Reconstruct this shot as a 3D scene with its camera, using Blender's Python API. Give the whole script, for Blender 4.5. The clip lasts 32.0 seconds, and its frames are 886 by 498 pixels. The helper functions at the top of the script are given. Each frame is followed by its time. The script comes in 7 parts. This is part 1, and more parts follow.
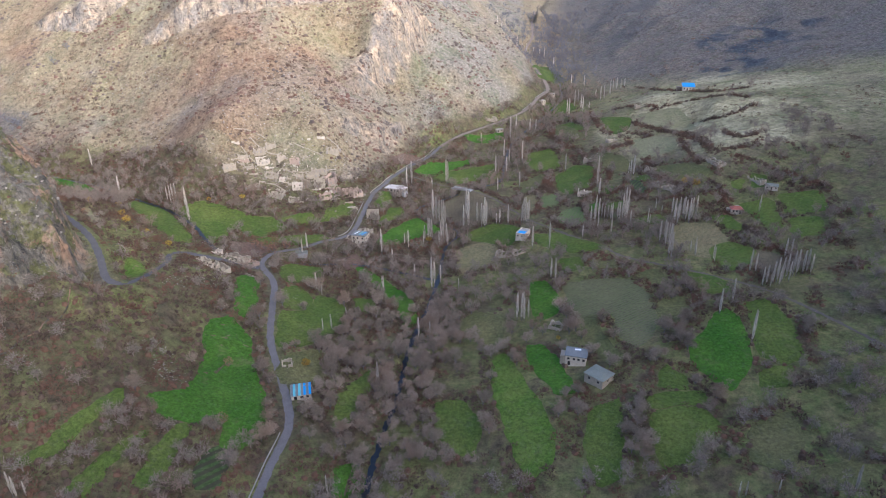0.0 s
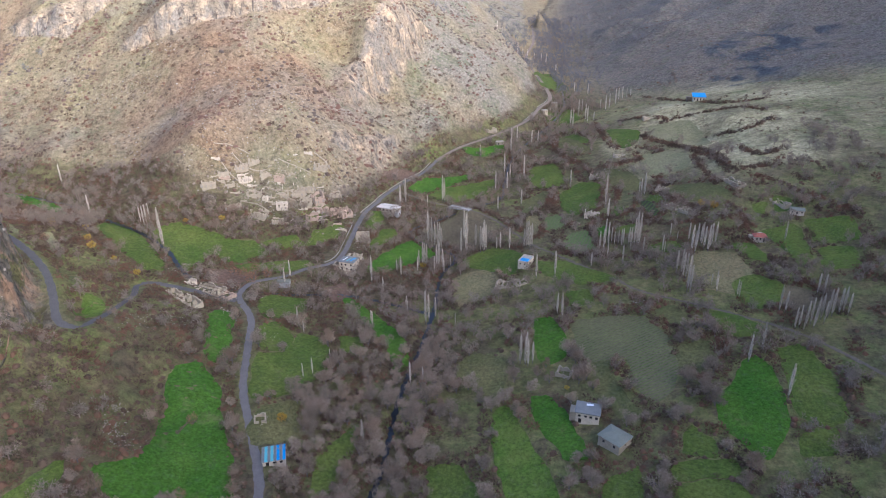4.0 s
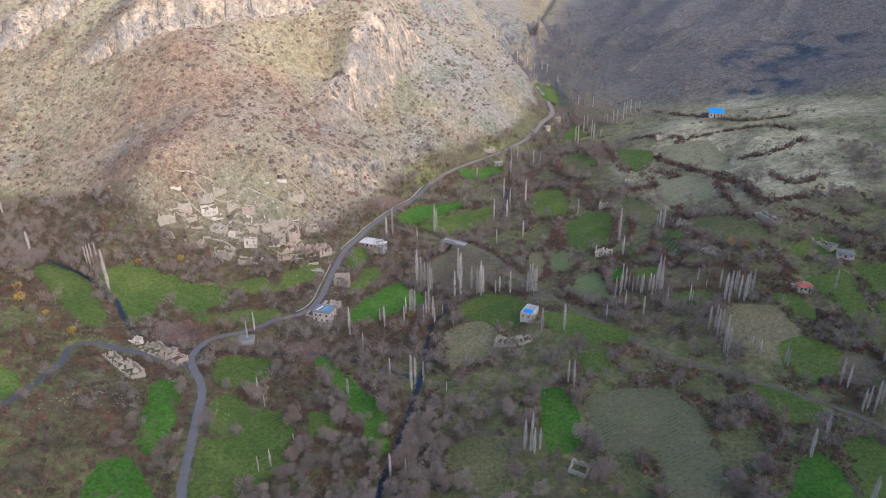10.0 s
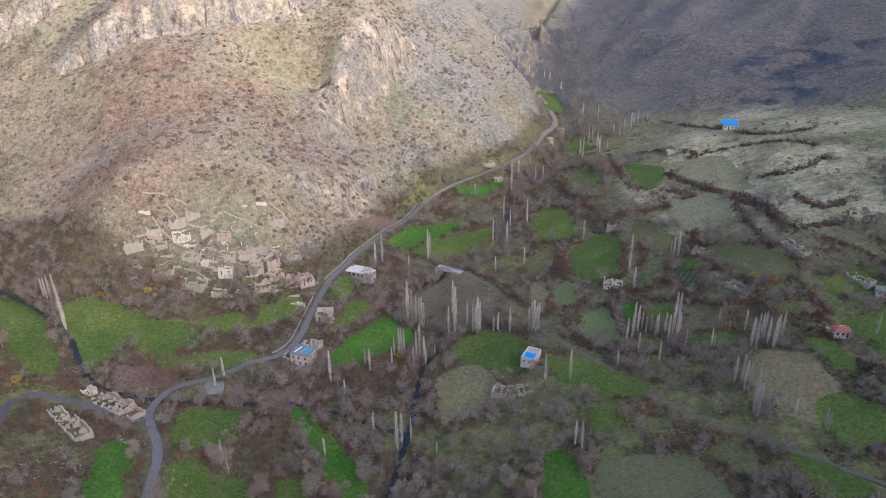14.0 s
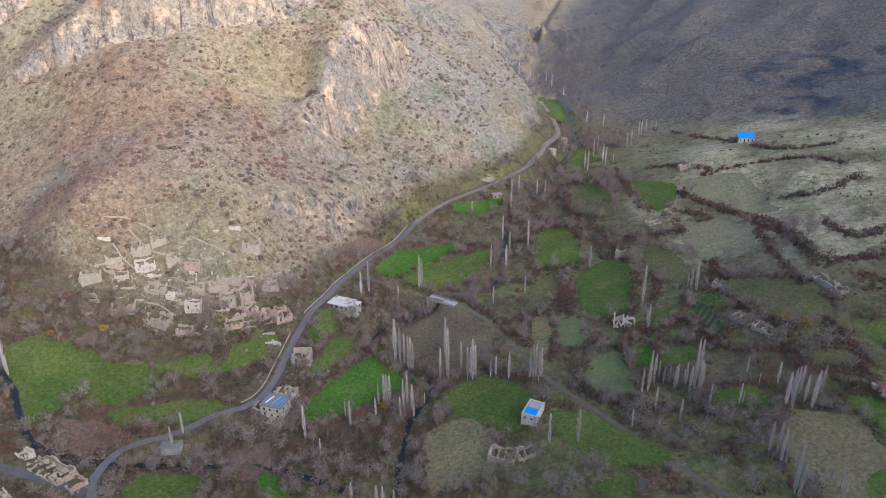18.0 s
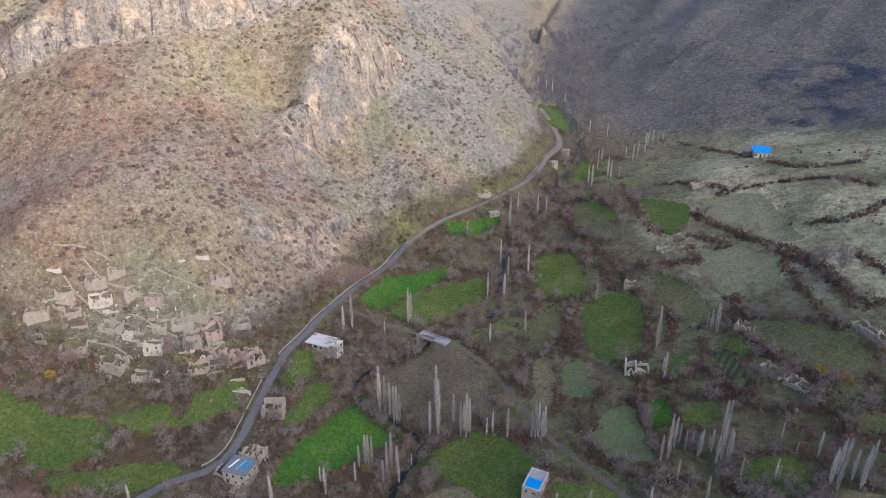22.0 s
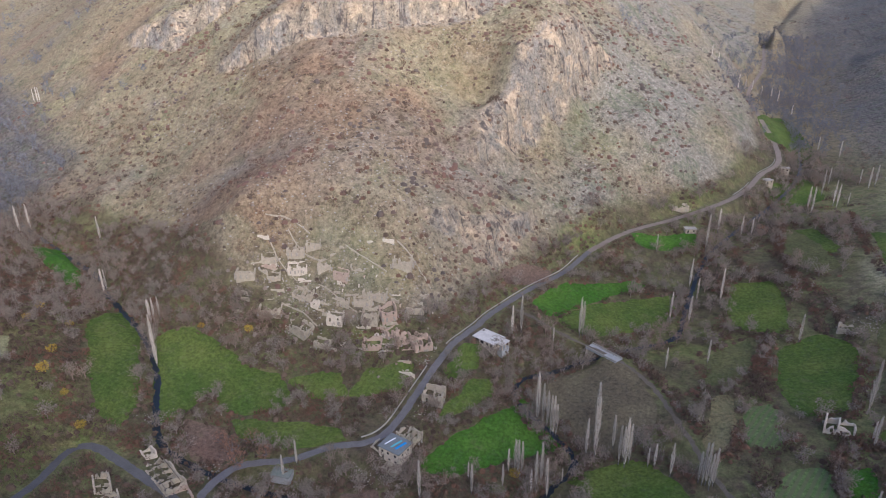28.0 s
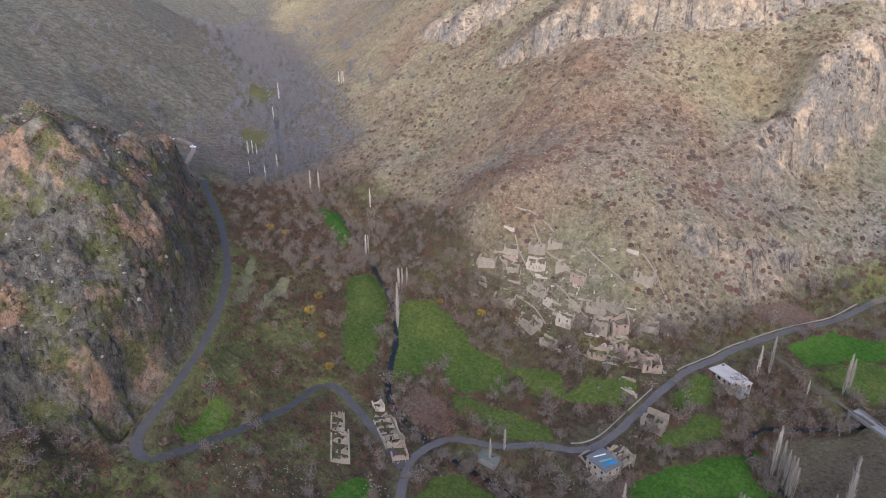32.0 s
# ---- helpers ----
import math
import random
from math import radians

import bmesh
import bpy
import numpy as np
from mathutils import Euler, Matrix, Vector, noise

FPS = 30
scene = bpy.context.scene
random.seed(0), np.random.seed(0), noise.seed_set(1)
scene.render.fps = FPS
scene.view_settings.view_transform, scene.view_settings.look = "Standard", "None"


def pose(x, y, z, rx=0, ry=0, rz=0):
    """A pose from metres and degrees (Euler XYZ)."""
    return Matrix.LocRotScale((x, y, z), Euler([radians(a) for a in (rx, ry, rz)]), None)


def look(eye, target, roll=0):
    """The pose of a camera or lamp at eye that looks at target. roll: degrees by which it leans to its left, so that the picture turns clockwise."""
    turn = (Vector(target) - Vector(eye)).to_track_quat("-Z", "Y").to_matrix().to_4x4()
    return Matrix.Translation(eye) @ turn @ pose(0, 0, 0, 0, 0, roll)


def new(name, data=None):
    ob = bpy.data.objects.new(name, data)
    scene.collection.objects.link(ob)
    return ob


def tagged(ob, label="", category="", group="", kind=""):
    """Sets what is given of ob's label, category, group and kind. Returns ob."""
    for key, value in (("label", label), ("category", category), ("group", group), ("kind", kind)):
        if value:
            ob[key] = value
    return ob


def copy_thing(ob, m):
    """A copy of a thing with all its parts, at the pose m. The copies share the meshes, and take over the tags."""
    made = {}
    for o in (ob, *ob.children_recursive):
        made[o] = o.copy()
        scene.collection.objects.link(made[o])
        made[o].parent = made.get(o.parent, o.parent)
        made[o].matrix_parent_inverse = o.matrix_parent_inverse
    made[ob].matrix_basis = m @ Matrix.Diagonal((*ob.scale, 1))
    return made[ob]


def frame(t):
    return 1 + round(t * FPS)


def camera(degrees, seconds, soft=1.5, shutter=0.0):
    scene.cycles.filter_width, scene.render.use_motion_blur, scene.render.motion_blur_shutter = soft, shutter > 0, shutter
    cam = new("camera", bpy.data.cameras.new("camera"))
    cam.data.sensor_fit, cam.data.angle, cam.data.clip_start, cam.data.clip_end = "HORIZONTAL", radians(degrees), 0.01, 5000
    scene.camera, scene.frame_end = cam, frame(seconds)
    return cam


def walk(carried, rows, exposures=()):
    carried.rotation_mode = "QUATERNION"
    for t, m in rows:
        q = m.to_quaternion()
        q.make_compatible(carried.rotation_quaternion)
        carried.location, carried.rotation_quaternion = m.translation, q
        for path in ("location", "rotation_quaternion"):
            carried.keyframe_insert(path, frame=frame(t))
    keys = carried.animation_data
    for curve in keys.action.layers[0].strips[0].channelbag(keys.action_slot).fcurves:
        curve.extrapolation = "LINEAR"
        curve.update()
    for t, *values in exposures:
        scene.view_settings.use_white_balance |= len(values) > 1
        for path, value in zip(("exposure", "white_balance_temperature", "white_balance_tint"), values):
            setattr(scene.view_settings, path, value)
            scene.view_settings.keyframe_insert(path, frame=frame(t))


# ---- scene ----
cam = camera(69.4, 32.0, soft=1.0)


def aim(x, y, z, yaw, pitch, roll):
    """Camera pose: yaw to the left of +y, pitch upwards, roll as look() takes it."""
    a, b = radians(yaw), radians(pitch)
    way = Vector((-math.sin(a) * math.cos(b), math.cos(a) * math.cos(b), math.sin(b)))
    eye = Vector((x, y, z))
    return look(eye, eye + way * 100, roll)


walk(cam, [
    (0, aim(26.54, 3.44, 130.42, 5.55, -23.52, -0.89)),
    (3, aim(25.34, 28.11, 131.34, 5.43, -23.45, -0.73)),
    (6, aim(24.66, 53.38, 130.55, 5.36, -23.16, -0.64)),
    (9, aim(24.34, 78.77, 130.98, 5.26, -23.04, -0.70)),
    (11, aim(24.11, 95.54, 131.10, 5.21, -22.93, -0.72)),
    (13, aim(25.57, 111.75, 131.91, 5.41, -22.86, -0.83)),
    (19, aim(25.74, 162.41, 134.22, 5.29, -23.08, -0.46)),
    (21, aim(24.56, 178.96, 135.53, 4.99, -23.27, -0.09)),
    (23, aim(24.91, 192.52, 135.61, 5.19, -23.20, -0.28)),
    (23.5, aim(24.91, 192.92, 135.61, 5.54, -23.28, -0.32)),
    (24, aim(24.91, 192.92, 135.61, 6.44, -23.32, -0.41)),
    (24.5, aim(24.91, 192.92, 135.61, 8.24, -23.29, -0.27)),
    (25, aim(24.91, 192.92, 135.61, 10.40, -23.39, -0.21)),
    (25.5, aim(24.91, 192.92, 135.61, 12.32, -23.35, -0.02)),
    (27.5, aim(27.27, 192.24, 134.46, 20.92, -23.21, -0.53)),
    (28, aim(27.27, 192.24, 134.46, 23.12, -23.21, -0.30)),
    (28.5, aim(27.27, 192.24, 134.46, 26.16, -23.21, -0.39)),
    (29, aim(27.27, 192.24, 134.46, 28.99, -23.24, -0.36)),
    (29.5, aim(27.27, 192.24, 134.46, 31.93, -23.17, -0.23)),
    (30, aim(27.27, 192.24, 134.46, 34.76, -23.22, -0.17)),
    (30.5, aim(27.27, 192.24, 134.46, 37.74, -23.24, -0.09)),
    (31, aim(27.27, 192.24, 134.46, 40.33, -23.26, -0.05)),
    (31.5, aim(27.27, 192.24, 134.46, 43.86, -23.26, 0.05)),
    (32, aim(27.27, 192.24, 134.46, 46.30, -23.16, 0.06)),
], exposures=[(0, 1.84, 5050, 16), (14, 1.67, 5040, 16), (23, 1.48, 5030, 16), (32, 1.24, 5010, 16)])

# ---- daylight: a low hazy sun in the south-east, over an unseen ridge ----
world = bpy.data.worlds.new("sky")
scene.world = world
world.use_nodes = True
_bg = world.node_tree.nodes["Background"]
_sky = world.node_tree.nodes.new("ShaderNodeTexSky")
_sky.sky_type, _sky.sun_disc = "NISHITA", False
_sky.sun_elevation, _sky.sun_rotation = radians(22), radians(131)
_sky.dust_density, _sky.air_density, _sky.ozone_density = 6.0, 0.65, 0.3
world.node_tree.links.new(_sky.outputs[0], _bg.inputs[0])
_bg.inputs[1].default_value = 0.15
_lamp = bpy.data.lights.new("sun", "SUN")
_lamp.energy, _lamp.angle, _lamp.color = 0.44, radians(20), (1.0, 0.94, 0.84)
sun = new("sun", _lamp)
sun.matrix_world = look((0, 0, 300), (-0.75 * 100, 0.66 * 100, 300 - 40))


# ---- materials ----
from mathutils.geometry import delaunay_2d_cdt


def nodes_of(name):
    m = bpy.data.materials.new(name)
    m.use_nodes = True
    t = m.node_tree
    return m, t, t.nodes["Principled BSDF"]


def add(t, kind, **values):
    n = t.nodes.new(kind)
    for key, value in values.items():
        n.inputs[key].default_value = value
    return n


def ramp(t, source, stops):
    r = t.nodes.new("ShaderNodeValToRGB")
    while len(r.color_ramp.elements) < len(stops):
        r.color_ramp.elements.new(0.5)
    for e, (pos, col) in zip(r.color_ramp.elements, stops):
        e.position, e.color = pos, (*col, 1)
    t.links.new(source, r.inputs[0])
    return r.outputs[0]


def mix(t, fac, a, b, mode="MIX"):
    n = t.nodes.new("ShaderNodeMix")
    n.data_type, n.blend_type = "RGBA", mode
    for socket, value in ((n.inputs[0], fac), (n.inputs[6], a), (n.inputs[7], b)):
        if hasattr(value, "links"):
            t.links.new(value, socket)
        else:
            socket.default_value = value if isinstance(value, float) else (*value, 1)
    return n.outputs[2]


def noise_of(t, size, detail=4.0, rough_=0.6, coord=None, distort=0.0):
    if coord is None:
        coord = t.nodes.new("ShaderNodeTexCoord").outputs["Object"]
    n = add(t, "ShaderNodeTexNoise", Scale=1.0 / size, Detail=detail, Roughness=rough_, Distortion=distort)
    t.links.new(coord, n.inputs["Vector"])
    return n.outputs[0]


def bump(t, b, source, strength, distance):
    n = add(t, "ShaderNodeBump", Strength=strength, Distance=distance)
    t.links.new(source, n.inputs["Height"])
    t.links.new(n.outputs[0], b.inputs["Normal"])


def plain(name, a, b, size=1.0, roughness=0.85, metal=0.0, bumpy=0.0, fine=0.0, spread=0.0):
    """Two colours mottled at two scales, with fine relief."""
    m, t, s = nodes_of(name)
    world_at = t.nodes.new("ShaderNodeNewGeometry").outputs["Position"]
    n1 = noise_of(t, size, 5, 0.65, world_at)
    n2 = noise_of(t, size * 0.13, 3, 0.6, world_at)
    c = mix(t, ramp(t, n1, [(0.3, (0, 0, 0)), (0.7, (1, 1, 1))]), a, b)
    c = mix(t, 0.35, c, ramp(t, n2, [(0.25, tuple(v * 0.55 for v in a)), (0.75, tuple(min(1, v * 1.35) for v in b))]))
    if spread:
        r = t.nodes.new("ShaderNodeObjectInfo").outputs["Random"]
        c = mix(t, spread, c, ramp(t, r, [(0.0, tuple(v * 0.6 for v in a)), (1.0, tuple(min(1, v * 1.4) for v in b))]))
    t.links.new(c, s.inputs["Base Color"])
    s.inputs["Roughness"].default_value, s.inputs["Metallic"].default_value = roughness, metal
    s.inputs["Specular IOR Level"].default_value = 0.25
    if bumpy:
        bump(t, s, n2, bumpy, fine or size * 0.1)
    return m


def cells(t, size, coord):
    """Distance to scattered cell centres, and each cell's own random value."""
    v = t.nodes.new("ShaderNodeTexVoronoi")
    v.inputs["Scale"].default_value = 1.0 / size
    t.links.new(coord, v.inputs["Vector"])
    one = t.nodes.new("ShaderNodeSeparateColor")
    t.links.new(v.outputs["Color"], one.inputs[0])
    return v.outputs["Distance"], one.outputs[0]


def both(t, a, b):
    return mix(t, 1.0, a, b, "MULTIPLY")


def crag_colour(t, at):
    """Weathered grey rock with orange faces, pale edges, dark clefts and tufts of grass."""
    stretch = t.nodes.new("ShaderNodeMapping")
    stretch.inputs["Scale"].default_value = (1, 1, 0.4)
    t.links.new(at, stretch.inputs[0])
    grain = noise_of(t, 5, 8, 0.75, stretch.outputs[0], 0.5)
    c = mix(t, ramp(t, grain, [(0.36, (0, 0, 0)), (0.64, (1, 1, 1))]), (0.0533, 0.0496, 0.0385), (0.185, 0.159, 0.115))
    c = mix(t, ramp(t, noise_of(t, 17, 5, 0.65, stretch.outputs[0], 0.5), [(0.52, (0, 0, 0)), (0.62, (0.85, 0.85, 0.85))]), c, (0.281, 0.174, 0.0999))
    c = mix(t, ramp(t, noise_of(t, 9, 6, 0.7, at), [(0.50, (0, 0, 0)), (0.58, (0.9, 0.9, 0.9))]), c, (0.0962, 0.0947, 0.0311))
    c = mix(t, ramp(t, noise_of(t, 2.6, 6, 0.75, at, 0.6), [(0.33, (1, 1, 1)), (0.45, (0, 0, 0))]), c, (0.0333, 0.0296, 0.0266))
    return mix(t, ramp(t, noise_of(t, 1.7, 5, 0.75, at), [(0.60, (0, 0, 0)), (0.70, (0.6, 0.6, 0.6))]), c, (0.281, 0.248, 0.196))


def grained(t, c, at, size, low, high):
    """Colour broken up by strong fine grain."""
    return mix(t, 1.0, c, ramp(t, noise_of(t, size, 8, 0.85, at), [(0.36, (low, low, low)), (0.64, (high, high, high))]), "MULTIPLY")


def crag_material():
    m, t, s = nodes_of("crag_rock")
    at = t.nodes.new("ShaderNodeNewGeometry").outputs["Position"]
    t.links.new(crag_colour(t, at), s.inputs["Base Color"])
    s.inputs["Roughness"].default_value, s.inputs["Specular IOR Level"].default_value = 0.95, 0.15
    bump(t, s, noise_of(t, 1.5, 6, 0.75, at), 1.0, 0.8)
    return m


def ground_material():
    """Scree, rock, dry grass, green grass and brown brush, by the cover painted on the vertices and broken up by noise."""
    m, t, s = nodes_of("ground")
    at = t.nodes.new("ShaderNodeNewGeometry").outputs["Position"]
    cover = t.nodes.new("ShaderNodeVertexColor")
    cover.layer_name = "cover"
    rgb = t.nodes.new("ShaderNodeSeparateColor")
    t.links.new(cover.outputs[0], rgb.inputs[0])
    big, mid, fine = noise_of(t, 38, 5, 0.6, at), noise_of(t, 7, 6, 0.65, at, 0.4), noise_of(t, 1.3, 5, 0.7, at)
    # valley floor: brown brush litter to dull grass
    floor_ = mix(t, ramp(t, mid, [(0.36, (0, 0, 0)), (0.62, (1, 1, 1))]), (0.078, 0.056, 0.037), (0.098, 0.088, 0.042))
    # slopes: tan scree, reddish brush, grey stone
    stones, stones_tint = cells(t, 0.95, at)
    bushes, bushes_tint = cells(t, 1.9, at)
    streak = noise_of(t, 13, 5, 0.65, at, 0.6)
    scree = mix(t, ramp(t, big, [(0.38, (0, 0, 0)), (0.62, (1, 1, 1))]), (0.178, 0.137, 0.074), (0.225, 0.187, 0.102))
    scree = mix(t, ramp(t, mid, [(0.52, (0, 0, 0)), (0.68, (0.6, 0.6, 0.6))]), scree, (0.165, 0.098, 0.06))
    scree = mix(t, ramp(t, streak, [(0.54, (0, 0, 0)), (0.66, (0.8, 0.8, 0.8))]), scree, (0.126, 0.116, 0.0578))
    scree = mix(t, ramp(t, noise_of(t, 21, 5, 0.7, at, 0.4), [(0.55, (0, 0, 0)), (0.64, (0.75, 0.75, 0.75))]), scree, (0.215, 0.178, 0.112))
    scree = mix(t, ramp(t, fine, [(0.55, (0, 0, 0)), (0.66, (0.8, 0.8, 0.8))]), scree, (0.285, 0.23, 0.148))
    scree = mix(t, ramp(t, fine, [(0.32, (0.9, 0.9, 0.9)), (0.45, (0, 0, 0))]), scree, (0.0782, 0.0544, 0.0354))
    scree = mix(t, both(t, ramp(t, bushes, [(0.20, (1, 1, 1)), (0.46, (0, 0, 0))]), ramp(t, bushes_tint, [(0.50, (0, 0, 0)), (0.95, (0.8, 0.8, 0.8))])), scree, (0.0918, 0.0578, 0.0374))
    scree = mix(t, both(t, ramp(t, stones, [(0.24, (1, 1, 1)), (0.36, (0, 0, 0))]), ramp(t, stones_tint, [(0.62, (0, 0, 0)), (0.95, (0.8, 0.8, 0.8))])), scree, (0.325, 0.27, 0.178))
    grass = mix(t, ramp(t, mid, [(0.35, (0, 0, 0)), (0.65, (1, 1, 1))]), (0.16, 0.138, 0.055), (0.10, 0.115, 0.032))
    grass = mix(t, ramp(t, noise_of(t, 15, 5, 0.65, at, 0.4), [(0.52, (0, 0, 0)), (0.62, (0.8, 0.8, 0.8))]), grass, (0.085, 0.062, 0.04))
    dry = mix(t, ramp(t, mid, [(0.35, (0, 0, 0)), (0.65, (1, 1, 1))]), (0.276, 0.24, 0.132), (0.168, 0.16, 0.064))
    dry = mix(t, ramp(t, noise_of(t, 24, 6, 0.7, at, 0.5), [(0.50, (0, 0, 0)), (0.60, (0.85, 0.85, 0.85))]), dry, (0.1, 0.084, 0.044))
    dry = mix(t, ramp(t, noise_of(t, 31, 5, 0.65, at, 0.5), [(0.56, (0, 0, 0)), (0.63, (0.8, 0.8, 0.8))]), dry, (0.096, 0.12, 0.036))
    wave = t.nodes.new("ShaderNodeTexNoise")
    wave.inputs["Scale"].default_value, wave.inputs["Detail"].default_value = 0.22, 6
    stretch = t.nodes.new("ShaderNodeMapping")
    stretch.inputs["Scale"].default_value = (1, 1, 0.35)
    t.links.new(at, stretch.inputs[0])
    t.links.new(stretch.outputs[0], wave.inputs["Vector"])
    rock = mix(t, ramp(t, wave.outputs[0], [(0.35, (0, 0, 0)), (0.62, (1, 1, 1))]), (0.18, 0.149, 0.102), (0.285, 0.226, 0.149))
    rock = mix(t, ramp(t, noise_of(t, 11, 4, 0.6, stretch.outputs[0]), [(0.46, (0, 0, 0)), (0.6, (0.85, 0.85, 0.85))]), rock, (0.185, 0.165, 0.132))
    rock = mix(t, ramp(t, fine, [(0.34, (1, 1, 1)), (0.48, (0, 0, 0))]), rock, (0.093, 0.0713, 0.0558))
    rock = mix(t, ramp(t, streak, [(0.52, (0, 0, 0)), (0.62, (0.8, 0.8, 0.8))]), rock, (0.37, 0.275, 0.17))
    crack = t.nodes.new("ShaderNodeMapping")
    crack.inputs["Scale"].default_value = (1, 1, 0.14)
    t.links.new(at, crack.inputs[0])
    rock = mix(t, ramp(t, noise_of(t, 4.5, 5, 0.65, crack.outputs[0], 0.8), [(0.36, (0.9, 0.9, 0.9)), (0.45, (0, 0, 0))]), rock, (0.07, 0.058, 0.048))
    c = mix(t, rgb.outputs[0], floor_, scree)
    c = mix(t, rgb.outputs[1], c, mix(t, rgb.outputs[0], grass, dry))
    c = mix(t, rgb.outputs[2], c, rock)
    patch = t.nodes.new("ShaderNodeVertexColor")
    patch.layer_name = "patch"
    zone = t.nodes.new("ShaderNodeSeparateColor")
    t.links.new(patch.outputs[0], zone.inputs[0])
    straw = mix(t, ramp(t, fine, [(0.36, (0, 0, 0)), (0.60, (1, 1, 1))]), (0.243, 0.213, 0.107), (0.419, 0.365, 0.209))
    straw = mix(t, ramp(t, mid, [(0.52, (0, 0, 0)), (0.66, (0.8, 0.8, 0.8))]), straw, (0.176, 0.151, 0.0729))
    c = mix(t, zone.outputs[0], c, straw)
    rust = mix(t, ramp(t, fine, [(0.36, (0, 0, 0)), (0.62, (1, 1, 1))]), (0.13, 0.0756, 0.0446), (0.23, 0.148, 0.0864))
    c = mix(t, zone.outputs[1], c, rust)
    grey = mix(t, ramp(t, fine, [(0.36, (0, 0, 0)), (0.62, (1, 1, 1))]), (0.125, 0.112, 0.086), (0.255, 0.228, 0.175))
    grey = mix(t, ramp(t, streak, [(0.50, (0, 0, 0)), (0.60, (0.7, 0.7, 0.7))]), grey, (0.12, 0.125, 0.07))
    c = mix(t, zone.outputs[2], c, grey)
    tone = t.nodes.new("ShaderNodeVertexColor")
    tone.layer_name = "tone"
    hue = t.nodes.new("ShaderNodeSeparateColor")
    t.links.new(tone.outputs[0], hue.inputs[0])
    # muted dark ground colour that stands in for haze and shade on far slopes
    far_dim = mix(t, ramp(t, fine, [(0.36, (0, 0, 0)), (0.62, (1, 1, 1))]), (0.078, 0.07, 0.056), (0.15, 0.13, 0.105))
    far_dim = mix(t, ramp(t, big, [(0.42, (0, 0, 0)), (0.66, (0.7, 0.7, 0.7))]), far_dim, (0.15, 0.118, 0.085))
    far_dim = mix(t, ramp(t, mid, [(0.50, (0, 0, 0)), (0.62, (0.7, 0.7, 0.7))]), far_dim, (0.088, 0.092, 0.056))
    far_dim = mix(t, both(t, ramp(t, bushes, [(0.25, (1, 1, 1)), (0.5, (0, 0, 0))]), ramp(t, bushes_tint, [(0.40, (0, 0, 0)), (0.8, (0.8, 0.8, 0.8))])), far_dim, (0.06, 0.05, 0.04))
    crag = crag_colour(t, at)
    olive = mix(t, ramp(t, mid, [(0.36, (0, 0, 0)), (0.64, (1, 1, 1))]), (0.0922, 0.0828, 0.0551), (0.153, 0.138, 0.0922))
    c = mix(t, hue.outputs[0], c, far_dim)
    c = mix(t, hue.outputs[2], c, olive)
    c = mix(t, tone.outputs["Alpha"], mix(t, ramp(t, mid, [(0.4, (0, 0, 0)), (0.65, (1, 1, 1))]), (0.022, 0.03, 0.04), (0.055, 0.062, 0.066)), c)
    c = mix(t, hue.outputs[1], c, crag)
    c = grained(t, c, at, 3.2, 0.55, 1.68)
    t.links.new(c, s.inputs["Base Color"])
    s.inputs["Roughness"].default_value = 0.95
    s.inputs["Specular IOR Level"].default_value = 0.15
    bump(t, s, mix(t, 0.6, mid, fine), 1.0, 1.5)
    return m


def field_material(name, a, b, rows=0.0, row_colour=(0.09, 0.075, 0.05), turn=0.0):
    """Short crop: green in broad patches, fine blades, and sown rows where rows (metres) is given."""
    m, t, s = nodes_of(name)
    at = t.nodes.new("ShaderNodeNewGeometry").outputs["Position"]
    n1, n2, n3 = noise_of(t, 14, 4, 0.6, at), noise_of(t, 2.2, 4, 0.7, at), noise_of(t, 0.35, 3, 0.7, at)
    c = mix(t, ramp(t, n1, [(0.32, (0, 0, 0)), (0.68, (1, 1, 1))]), a, b)
    c = mix(t, ramp(t, n2, [(0.52, (0, 0, 0)), (0.78, (0.7, 0.7, 0.7))]), c, tuple(0.5 * v + 0.04 for v in b))
    c = mix(t, ramp(t, n3, [(0.3, (0.5, 0.5, 0.5)), (0.55, (0, 0, 0))]), c, tuple(v * 0.45 for v in a))
    c = mix(t, ramp(t, noise_of(t, 24, 3, 0.5, at, 0.3), [(0.50, (0, 0, 0)), (0.66, (0.35, 0.35, 0.35))]), c, tuple(1.2 * v + 0.02 * k for v, k in zip(b, (1.2, 0.8, 0.2))))
    c = grained(t, c, at, 1.3, 0.5, 1.5)
    c = mix(t, ramp(t, noise_of(t, 9, 6, 0.75, at), [(0.57, (0, 0, 0)), (0.72, (0.6, 0.6, 0.6))]), c, (0.135, 0.125, 0.055))
    if rows:
        w = add(t, "ShaderNodeTexWave", Scale=0.314 / rows, Distortion=1.2, Detail=2.0)
        w.inputs["Detail Scale"].default_value = 0.6
        r = t.nodes.new("ShaderNodeMapping")
        r.inputs["Rotation"].default_value = (0, 0, radians(turn))
        t.links.new(at, r.inputs[0])
        t.links.new(r.outputs[0], w.inputs["Vector"])
        c = mix(t, ramp(t, w.outputs[0], [(0.35, (0.75, 0.75, 0.75)), (0.7, (0, 0, 0))]), c, row_colour)
    t.links.new(c, s.inputs["Base Color"])
    s.inputs["Roughness"].default_value = 0.9
    s.inputs["Specular IOR Level"].default_value = 0.08
    bump(t, s, n3, 0.5, 0.15)
    return m


